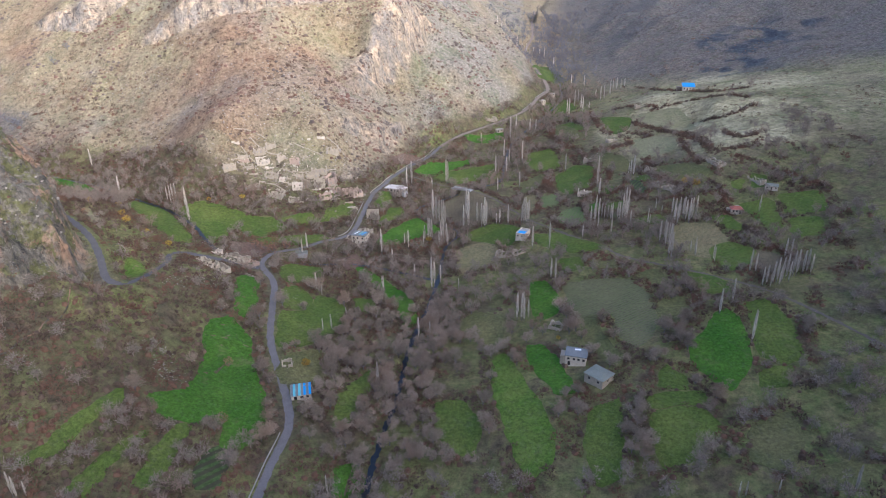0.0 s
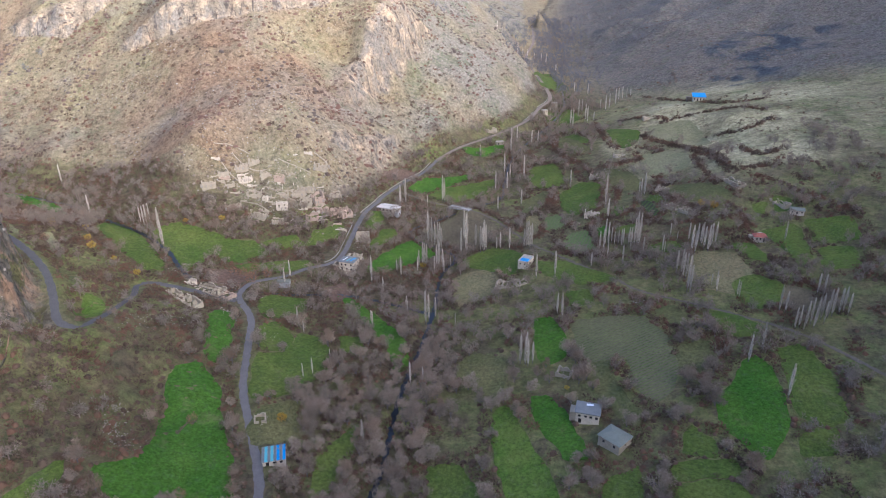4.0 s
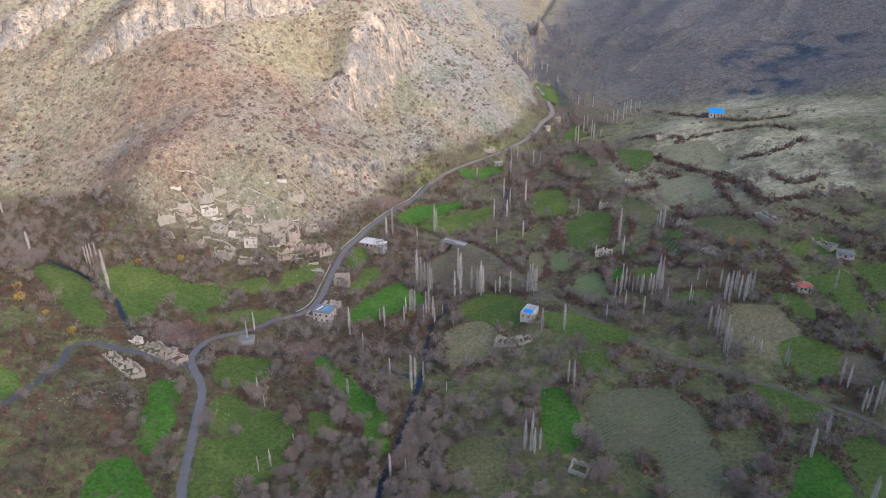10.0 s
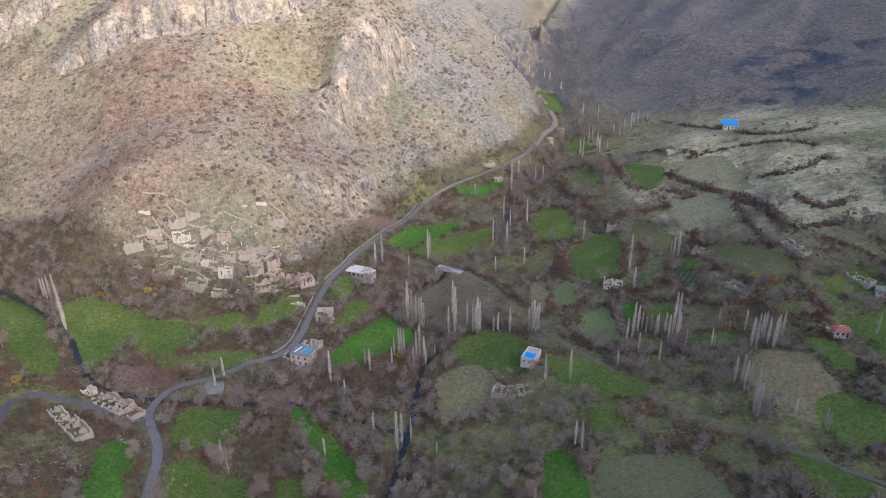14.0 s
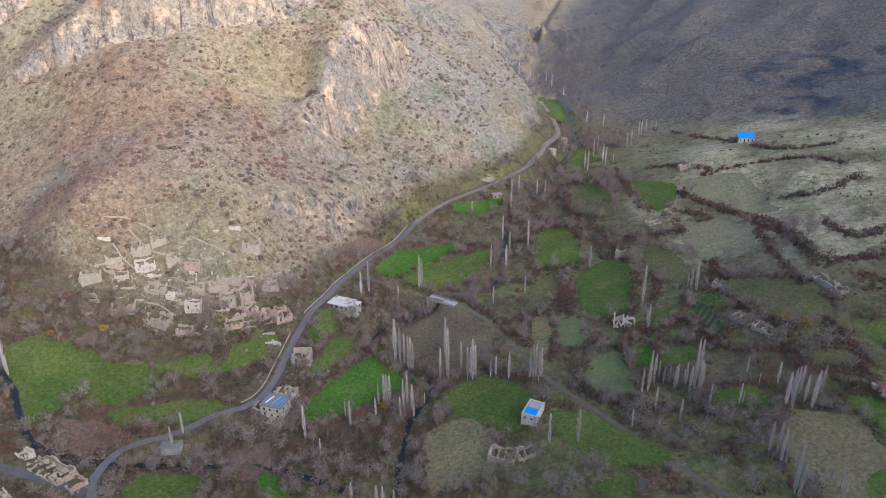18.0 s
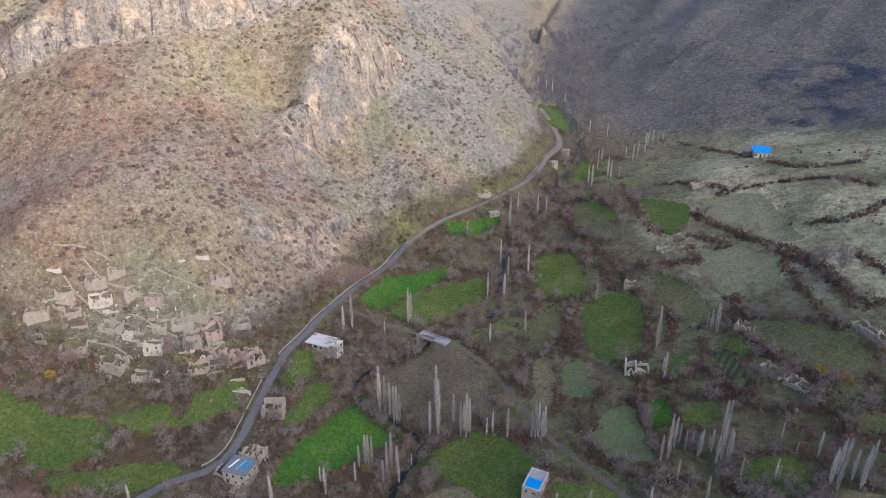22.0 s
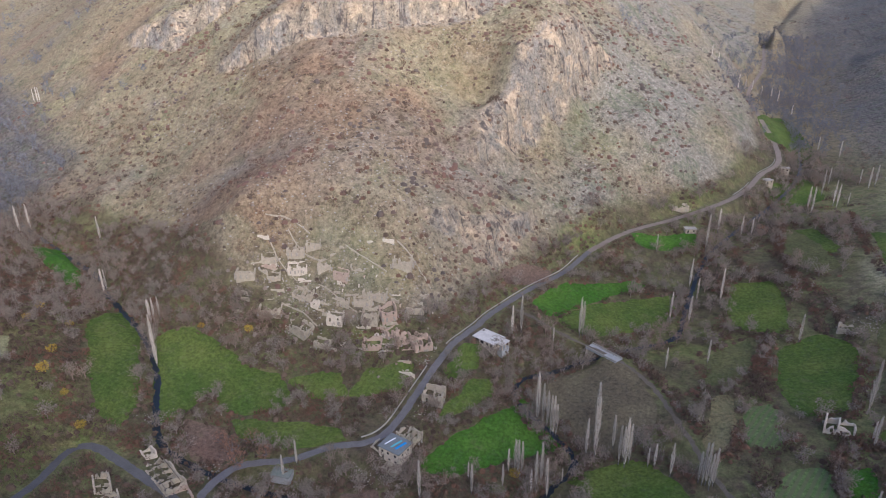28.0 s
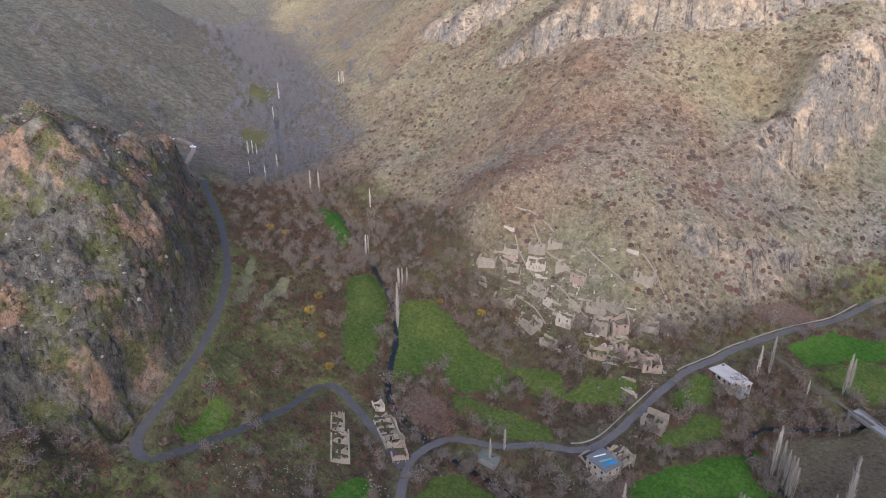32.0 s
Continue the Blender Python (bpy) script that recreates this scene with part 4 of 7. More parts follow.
HILL_MEADOWS = [
    [(-454, 429), (-432, 442), (-406, 422), (-408, 405)],
    [(-583, 508), (-542, 512), (-499, 475), (-524, 472)],
    [(73, 574), (84, 545), (91, 517), (85, 509), (70, 534)],
    [(100, 462), (110, 450), (113, 428), (110, 420), (96, 439)],
    [(125, 413), (142, 398), (151, 381), (143, 373), (131, 384), (123, 401)],
    [(137, 357), (147, 358), (147, 350), (136, 350)],
    [(-155, 260), (-171, 280), (-160, 276), (-149, 266), (-150, 257)],
]
HILL_GREENS = [
    [(109, 551), (129, 526), (121, 502), (112, 498), (108, 518)],
    [(92, 403), (98, 397), (94, 386), (90, 388)],
    [(115, 409), (121, 395), (116, 392), (111, 401)],
    [(158, 369), (165, 369), (160, 358), (156, 363)],
    [(153, 343), (172, 346), (168, 318), (160, 312), (158, 333)],
]
HILL_PALES = [
    [(122, 471), (138, 471), (148, 452), (138, 431), (123, 433), (117, 452)],
    [(135, 530), (161, 523), (166, 495), (147, 495), (135, 510)],
    [(150, 497), (167, 491), (165, 470), (150, 475)],
]
HILL_GARDENS = [
    [(106, 404), (112, 398), (114, 378), (108, 376)],
]
SOIL_PLOTS = [
    [(-127, 324), (-115, 327), (-102, 322), (-103, 314), (-115, 313)],
    [(-64, 321), (-54, 328), (-48, 320), (-54, 309)],
    [(-54, 455), (-47, 470), (-36, 475), (-36, 464), (-50, 451)],
]


def inside(x, y, poly):
    """Whether points lie in a polygon."""
    hit = np.zeros(np.shape(x), bool)
    for (ax, ay), (bx, by) in zip(poly, poly[1:] + poly[:1]):
        hit ^= ((ay > y) != (by > y)) & (x < (bx - ax) * (y - ay) / (by - ay + 1e-12) + ax)
    return hit


def rounded(poly, cuts=1):
    """Corners cut off, for the soft outline of a field."""
    for _ in range(cuts):
        poly = [q for a, b in zip(poly, poly[1:] + poly[:1])
                for q in ((a[0] * 0.87 + b[0] * 0.13, a[1] * 0.87 + b[1] * 0.13), (a[0] * 0.13 + b[0] * 0.87, a[1] * 0.13 + b[1] * 0.87))]
    return poly


ALL_PLOTS = []


def plot(poly, material, name, label, lift=0.16, step=2.4):
    """A field laid over the ground, with a slightly ragged edge."""
    edge = []
    cx, cy = sum(p[0] for p in poly) / len(poly), sum(p[1] for p in poly) / len(poly)
    ring = rounded([(cx + 1.1 * (a - cx), cy + 1.1 * (b - cy)) for a, b in poly])
    for a, b in zip(ring, ring[1:] + ring[:1]):
        n = max(1, int(math.hypot(b[0] - a[0], b[1] - a[1]) / 1.6))
        edge += [(a[0] + (b[0] - a[0]) * k / n, a[1] + (b[1] - a[1]) * k / n) for k in range(n)]
    ex, ey = np.array(edge).T
    ex, ey = ex + 1.5 * rough(ex, ey, 5.1, 5, 3), ey + 1.5 * rough(ex, ey, 4.7, 9, 3)
    edge = list(zip(ex, ey))
    ALL_PLOTS.append([(float(a), float(b)) for a, b in edge])
    gx, gy = np.meshgrid(np.arange(ex.min(), ex.max(), step), np.arange(ey.min(), ey.max(), step))
    gx, gy = gx.ravel(), gy.ravel()
    keep = inside(gx, gy, edge)
    pts = [Vector((float(a), float(b))) for a, b in edge + list(zip(gx[keep], gy[keep]))]
    n = len(edge)
    v, _, f, *_ = delaunay_2d_cdt(pts, [(i, (i + 1) % n) for i in range(n)], [list(range(n))], 1, 0.001)
    v = np.array([tuple(p) for p in v])
    z = ground_at(v[:, 0], v[:, 1]) + lift
    me = mesh_of(name, [tuple(map(float, p)) for p in np.column_stack([v, z])], [tuple(q) for q in f], material, True)
    return tagged(new(name, me), label, name.replace("_", " "), kind="structure")


for _plots, _mat, _label, _name in (
    (BRIGHT_PLOTS, M_CROP, "bright green young winter crop in a small field", "field"),
    (GREEN_PLOTS, M_MEADOW, "short green meadow hemmed in by brown brush", "meadow"),
    (DULL_PLOTS, M_DULL, "dull green grazed meadow with bare patches", "meadow"),
    (ROWS_PLOTS, M_ROWS, "thin green crop in sown rows on grey soil", "field"),
    (LIME_PLOTS, M_LIME, "yellow-green grass meadow on a gentle slope", "meadow"),
    (DRY_PLOTS, M_DRY, "tan dry grass field with rough tufts", "field"),
    (PLOUGH_PLOTS, M_PLOUGH, "bare brown ploughed field", "field"),
    (GARDEN_PLOTS, M_GARDEN, "dark tilled garden plot with green rows", "garden"),
    (ROWS2_PLOTS, M_ROWS2, "striped green vegetable field beside bare trees", "field"),
    (PALE_PLOTS, M_PALE, "pale dry grass on a terraced hillside", "grassland"),
    (HILL_MEADOWS, M_DULL, "dull grazed meadow on a hill terrace", "meadow"),
    (HILL_GREENS, M_MEADOW, "small green meadow between dark hedges", "meadow"),
    (HILL_PALES, M_PALE, "straw-coloured dry grass on the terraced hill", "grassland"),
    (HILL_GARDENS, M_GARDEN, "tilled garden strip with green rows", "garden"),
    (SOIL_PLOTS, M_SOIL, "bare reddish earth yard", "yard"),
):
    for _n, _poly in enumerate(_plots):
        plot(_poly, _mat, _name, _label, 0.14 + 0.012 * (len(ALL_PLOTS) % 8))

# ---- poplars: x, y and height, grove by grove ----
POPLARS_LOOP = [(-16, 380, 22), (-14, 380, 18), (-12, 379, 16), (-10, 376, 17), (-9, 376, 17), (-8, 376, 14), (4, 369, 16), (7, 368, 25), (5, 381, 20), (12, 373, 14), (15, 366, 16), (16, 368, 14), (17, 365, 20), (18, 367, 16), (24, 366, 8), (26, 366, 10), (31, 363, 13), (39, 361, 12), (40, 360, 16), (41, 360, 16), (42, 358, 14), (43, 360, 14)]
POPLARS_FORD = [(-18, 352, 10), (-16, 353, 14), (-15, 353, 14), (-14, 354, 13), (-18, 346, 9), (-9, 347, 10), (-8, 349, 16), (-7, 352, 17), (-5, 351, 13), (-4, 348, 9), (-1, 356, 6), (-29, 344, 7)]
POPLARS_ORCHARD = [(77, 346, 11), (79, 346, 12), (80, 349, 16), (82, 351, 13), (84, 353, 9), (85, 350, 8), (87, 350, 8), (88, 347, 10), (89, 348, 10), (92, 350, 6), (92, 348, 10), (92, 343, 12), (94, 345, 16), (97, 354, 15), (99, 356, 13), (95, 343, 14), (96, 344, 12), (80, 338, 9), (97, 337, 9), (107, 336, 6), (115, 345, 5), (120, 343, 10), (122, 336, 13), (125, 338, 12), (113, 351, 7), (87, 387, 12), (87, 390, 8)]
POPLARS_BRIDGE = [(-12, 431, 19), (-11, 432, 17), (-38, 419, 14), (-35, 422, 18), (-21, 422, 8), (22, 463, 15), (24, 422, 10), (39, 432, 11), (72, 454, 13), (88, 405, 21), (111, 410, 14), (110, 413, 9), (42, 485, 17), (33, 537, 21), (38, 557, 14), (50, 559, 12), (55, 558, 11), (28, 496, 16), (9, 524, 10), (30, 464, 14), (32, 485, 12)]
POPLARS_UPPER = [(99, 600, 15), (86, 592, 17), (94, 625, 16), (98, 606, 16), (85, 602, 14), (99, 642, 12), (110, 695, 12), (98, 708, 11), (84, 784, 12), (75, 821, 15), (70, 835, 13), (62, 839, 11), (54, 842, 11), (48, 838, 12), (40, 746, 12), (37, 760, 10), (31, 764, 8), (18, 726, 9), (23, 734, 8), (119, 634, 14), (123, 639, 14), (130, 649, 16), (135, 664, 12), (139, 667, 12), (143, 667, 10), (147, 670, 9), (116, 645, 10), (105, 604, 8)]
POPLARS_ROAD = [(-175, 358, 12), (-156, 341, 15), (-178, 360, 10), (-82, 318, 11), (-81, 324, 10), (-40, 330, 16), (-26, 339, 12), (-33, 324, 8), (-8, 296, 18), (-7, 300, 14), (-4, 302, 11), (-19, 307, 6), (6, 294, 6), (-32, 290, 8), (44, 325, 13), (53, 324, 14), (54, 290, 10), (71, 330, 8), (86, 330, 10), (38, 268, 9), (-64, 281, 10), (-60, 276, 7)]
POPLARS_EAST = [(108, 315, 12), (110, 314, 13), (110, 311, 13), (111, 310, 13), (111, 304, 15), (110, 298, 14), (106, 336, 9), (121, 297, 8), (128, 290, 8), (119, 333, 14), (120, 331, 12), (126, 331, 14), (128, 334, 13), (131, 337, 12), (125, 340, 10), (125, 334, 12), (110, 414, 10), (112, 414, 12), (109, 415, 8), (162, 334, 10)]
POPLARS_ROW = [(141, 265, 10), (143, 266, 10), (146, 267, 11), (148, 268, 12), (150, 268, 12), (153, 271, 12), (156, 272, 13), (158, 273, 13), (161, 274, 12), (163, 275, 12), (164, 273, 10), (144, 264, 8), (148, 265, 9), (153, 268, 10), (140, 278, 12), (142, 277, 10), (159, 289, 10), (161, 288, 10), (125, 253, 12), (118, 246, 12), (124, 225, 14), (109, 299, 18), (122, 301, 8), (120, 302, 6), (128, 292, 8)]
POPLARS_MIDFIELD = [(35, 259, 14), (37, 258, 14), (38, 257, 12), (40, 259, 10), (52, 292, 11), (54, 292, 11), (-9, 250, 11), (-4, 251, 7), (-20, 210, 13), (-48, 247, 8), (-51, 244, 7), (-18, 305, 9), (-33, 292, 7), (-44, 259, 5)]
POPLARS_WEST = [(-157, 342, 22), (-174, 359, 12), (-173, 361, 11), (-214, 369, 13), (-216, 372, 11), (-302, 394, 16), (-302, 400, 16), (-250, 400, 13), (-393, 401, 11), (-392, 404, 11), (-390, 406, 9), (-457, 459, 12), (-496, 488, 18), (-357, 403, 11), (-354, 381, 9), (-341, 385, 10), (-423, 506, 12), (-422, 507, 11), (-434, 511, 10)]
POPLARS_BRINK = [(-105, 126, 9), (-104, 126, 8), (-102, 127, 6), (-26, 154, 8), (129, 153, 11), (109, 154, 6), (98, 154, 6), (100, 154, 6)]

import collections


# ---- helpers for things ----
def part(name, me, parent, label=""):
    """One mesh as a part under a thing or under a part."""
    ob = new(name, me)
    ob.parent = parent
    if label:
        tagged(ob, label)
    return ob


def thing(name, label, category, m=None, group=""):
    ob = new(name)
    ob.empty_display_size = 0.5
    if m is not None:
        ob.matrix_basis = m
    return tagged(ob, label, category, group)


def boxes_mesh(name, boxes, material, jitter=0.0, seed=0):
    """Boxes (x0, y0, z0, x1, y1, z1), each with its own slightly uneven corners, in one mesh."""
    rnd = random.Random(seed)
    verts, faces = [], []
    for x0, y0, z0, x1, y1, z1 in boxes:
        n = len(verts)
        for z in (z0, z1):
            for x, y in ((x0, y0), (x1, y0), (x1, y1), (x0, y1)):
                verts.append((x + rnd.uniform(-jitter, jitter), y + rnd.uniform(-jitter, jitter), z + rnd.uniform(-jitter, jitter)))
        faces += [tuple(n + i for i in f) for f in ((3, 2, 1, 0), (4, 5, 6, 7), (0, 1, 5, 4), (1, 2, 6, 5), (2, 3, 7, 6), (3, 0, 4, 7))]
    return mesh_of(name, verts, faces, material)


def wall_mesh(name, length, tops, thick, material, openings=(), base=-1.5):
    """A wall along x from 0 to length, y from 0 to thick. tops: heights at even stations (broken where they differ).
    openings: (x0, x1, sill, head)."""
    n = len(tops) - 1
    cuts = sorted({0.0, length, *[length * k / n for k in range(1, n)], *[c for o in openings for c in o[:2] if 0 < c < length]})
    verts, faces = [], []

    def top(x):
        u = min(max(x / length * n, 0), n)
        i = min(int(u), n - 1)
        return tops[i] + (tops[i + 1] - tops[i]) * (u - i)

    def block(x0, x1, a0, a1, b0, b1):
        if b0 - a0 < 0.02 and b1 - a1 < 0.02:
            return
        i = len(verts)
        verts.extend([(x0, 0, a0), (x1, 0, a1), (x1, thick, a1), (x0, thick, a0), (x0, 0, b0), (x1, 0, b1), (x1, thick, b1), (x0, thick, b0)])
        faces.extend(tuple(i + k for k in f) for f in ((3, 2, 1, 0), (4, 5, 6, 7), (0, 1, 5, 4), (1, 2, 6, 5), (2, 3, 7, 6), (3, 0, 4, 7)))

    for x0, x1 in zip(cuts, cuts[1:]):
        mid = (x0 + x1) / 2
        low, t0, t1 = base, top(x0), top(x1)
        for o in sorted((o for o in openings if o[0] <= mid <= o[1]), key=lambda o: o[2]):
            block(x0, x1, low, low, min(o[2], max(t0, low)), min(o[2], max(t1, low)))
            low = o[3]
        if t0 > low or t1 > low:
            block(x0, x1, low, low, max(t0, low), max(t1, low))
    # weld the blocks and drop the faces between them
    index, order, welded = {}, [], []
    for f in faces:
        ring = []
        for k in f:
            key = tuple(round(c, 3) for c in verts[k])
            if key not in index:
                index[key] = len(order)
                order.append(verts[k])
            ring.append(index[key])
        welded.append(tuple(ring))
    count = collections.Counter(frozenset(f) for f in welded)
    return mesh_of(name, order, [f for f in welded if count[frozenset(f)] == 1 and len(set(f)) == len(f)], material)


def broken(rnd, n, lo, hi, drop=0.25):
    """Heights of a ruined wall's top."""
    h, out = rnd.uniform(lo, hi), []
    for _ in range(n + 1):
        h = min(hi, max(lo, h + rnd.uniform(-0.9, 0.9)))
        out.append(lo * 0.4 if rnd.random() < drop * 0.4 else h)
    return out


def footing(x, y, w, d, turn):
    """The lowest and middle ground under a footprint."""
    c, s = math.cos(radians(turn)), math.sin(radians(turn))
    px = np.array([x + c * a - s * b for a in (-w / 2, 0, w / 2) for b in (-d / 2, 0, d / 2)])
    py = np.array([y + s * a + c * b for a in (-w / 2, 0, w / 2) for b in (-d / 2, 0, d / 2)])
    z = ground_at(px, py)
    return float(z.min()), float(np.median(z)), float(z.max())


def four_walls(house, w, d, tops, thick, material, openings, base, dark=True):
    """tops: four lists of heights; openings: four lists. Front is -y, then right, back, left."""
    spec = (("wall", w, (-w / 2, -d / 2, 0), 0), ("wall", d - 2 * thick, (w / 2, -d / 2 + thick, 0), 90), ("wall", w, (w / 2, d / 2, 0), 180), ("wall", d - 2 * thick, (-w / 2, d / 2 - thick, 0), 270))
    out = []
    for (name, length, at, turn), top, holes in zip(spec, tops, openings):
        ob = part(name, wall_mesh(name, length, top, thick, material, holes, base), house)
        ob.matrix_basis = pose(*at, 0, 0, turn)
        out.append(ob)
        # dark panels fill the openings in place of the shade indoors
        for o in holes if dark else ():
            if o[2] > 0.3:
                win = part("window", boxes_mesh("window", [(o[0], thick * 0.55, o[2], o[1], thick * 0.7, o[3])], M_DARK), ob, "dark panel for the unlit room behind a glassless opening")
                sill = part("sill", boxes_mesh("sill", [(o[0] - 0.06, -0.06, o[2] - 0.08, o[1] + 0.06, thick * 0.5, o[2] - 0.005)], M_KERB), ob)
            else:
                part("doorway", boxes_mesh("doorway", [(o[0], thick * 0.55, o[2], o[1], thick * 0.7, o[3])], M_DARK), ob, "dark panel for the unlit room behind an open doorway")
    return out


BUILT = []


def stand(name, label, category, x, y, w, d, turn, group="", sink=0.0):
    lo, mid, hi = footing(x, y, w, d, turn)
    z = mid - sink
    BUILT.append((x, y, 0.5 * math.hypot(w, d)))
    return thing(name, label, category, pose(x, y, z, 0, 0, turn), group), lo - z - 0.6


def windows(n, length, sill, head, wide=1.0, door=None):
    """Evenly spaced windows along a wall; door: index of the one that is a doorway."""
    out = []
    for k in range(n):
        c = length * (k + 0.5) / n
        out.append((c - wide / 2, c + wide / 2, 0.0 if k == door else sill, head))
    return out


def ruin(x, y, w, d, h, turn, rooms=1, material=None, seed=0, label="roofless ruined stone house on the village slope", drop=0.3, beams=False):
    """A roofless house: broken outer walls, cross walls, fallen stone within."""
    rnd = random.Random(seed * 7 + 3)
    material = material or M_STONE
    house, base = stand("ruined_house", label, "ruin", x, y, w, d, turn, "ruined village houses")
    holes = [windows(max(1, int(w / 3)), w, 0.9, min(2.0, h * 0.75), 0.8, rnd.choice((0, None))), windows(1, d - 1, 0.9, min(1.9, h * 0.7), 0.7) if rnd.random() < 0.6 else [], [], []]
    tops = [broken(rnd, int(w / 0.9) + 2, h * 0.45, h, drop), broken(rnd, int(d / 0.9) + 2, h * 0.4, h, drop), broken(rnd, int(w / 0.9) + 2, h * 0.5, h * 1.1, drop * 0.5), broken(rnd, int(d / 0.9) + 2, h * 0.4, h, drop)]
    four_walls(house, w, d, tops, 0.5, material, holes, base, False)
    for k in range(1, rooms):
        cx = -w / 2 + w * k / rooms + rnd.uniform(-0.4, 0.4)
        inner = part("cross_wall", wall_mesh("cross_wall", d - 1.04, broken(rnd, int(d), h * 0.35, h * 0.9, drop), 0.45, material, [(d * 0.3, d * 0.3 + 0.9, 0, 1.9)], base), house)
        inner.matrix_basis = pose(cx, -d / 2 + 0.52, 0, 0, 0, 90)
    stones = []
    for _ in range(int(w * d * 0.5)):
        s = rnd.uniform(0.12, 0.42)
        a, b = rnd.uniform(-w / 2 - 1.0, w / 2 + 1.0), rnd.uniform(-d / 2 - 1.6, d / 2 - 0.3)
        stones.append((a, b, base * 0.3 - 0.1, a + s * 1.5, b + s, rnd.uniform(0.05, 0.4)))
    tagged(part("fallen_stone", boxes_mesh("fallen_stone", stones, M_RUBBLE, 0.08, seed), house), "heap of fallen pale stone", kind="stuff")
    if beams:
        for k in range(3):
            b = part("roof_beam", boxes_mesh("roof_beam", [(-w / 2, -0.08, 0, w / 2, 0.08, 0.16)], M_WOOD), house)
            b.matrix_basis = pose(0, -d / 3 + d / 3 * k, h * 0.92, 0, rnd.uniform(-4, 4), rnd.uniform(-6, 6))
    return house


def sheet(w, d, t, material, waves=0, name="roof"):
    """A roof sheet, ribbed across x where waves are given."""
    n = max(1, waves * 4)
    verts, faces = [], []
    for k in range(n + 1):
        x = -w / 2 + w * k / n
        z = 0.04 * math.cos(math.pi * k / 2) if waves else 0
        for y in (-d / 2, d / 2):
            verts += [(x, y, z), (x, y, z + t)]
    for k in range(n):
        a = 4 * k
        faces += [(a + 1, a + 5, a + 7, a + 3), (a, a + 2, a + 6, a + 4), (a, a + 4, a + 5, a + 1), (a + 2, a + 3, a + 7, a + 6)]
    faces += [(0, 1, 3, 2), (4 * n, 4 * n + 2, 4 * n + 3, 4 * n + 1)]
    return mesh_of(name, verts, faces, material)


# ---- houses along the road ----
def white_house():
    w, d, h = 10.4, 7.0, 2.9
    house, base = stand("house", "unfinished one-storey house with a pale flat slab roof by the road", "house", -44.6, 408.2, w, d, -18)
    four_walls(house, w, d, [[h] * 4] * 4, 0.4, M_PLASTER, [[(0.8, 2.6, 0.0, 2.5), (3.4, 5.0, 0.9, 2.5), (6.2, 7.3, 1.0, 2.3), (8.4, 9.5, 1.0, 2.3)], windows(2, d - 0.8, 1.0, 2.3, 1.1), windows(3, w, 1.0, 2.3, 1.1), windows(2, d - 0.8, 1.0, 2.3, 1.1)], base)
    slab = part("roof", boxes_mesh("roof", [(-w / 2 - 0.5, -d / 2 - 0.5, h, w / 2 + 0.5, d / 2 + 0.5, h + 0.28)], M_SLAB), house, "bare white concrete roof slab")
    rnd = random.Random(2)
    for k in range(7):
        b = part("roof_plank", boxes_mesh("roof_plank", [(-1.4, -0.09, 0, 1.4, 0.09, 0.07)], M_WOOD), slab)
        b.matrix_basis = pose(rnd.uniform(1, 5), rnd.uniform(-3, 3), h + 0.285, 0, 0, rnd.uniform(-20, 110))
    porch = part("porch", boxes_mesh("porch", [(w / 2 + 0.02, -1.5, base, w / 2 + 2.6, 3.4, 0.2)], M_CONCRETE), house)
    part("porch_roof", boxes_mesh("porch_roof", [(w / 2 + 0.52, -1.8, 2.6, w / 2 + 2.9, 3.6, 2.74)], M_SLAB), house)
    for a in (-1.3, 0.9, 3.1):
        part("column", boxes_mesh("column", [(w / 2 + 2.3, a, 0.21, w / 2 + 2.6, a + 0.3, 2.59)], M_PLASTER), porch)


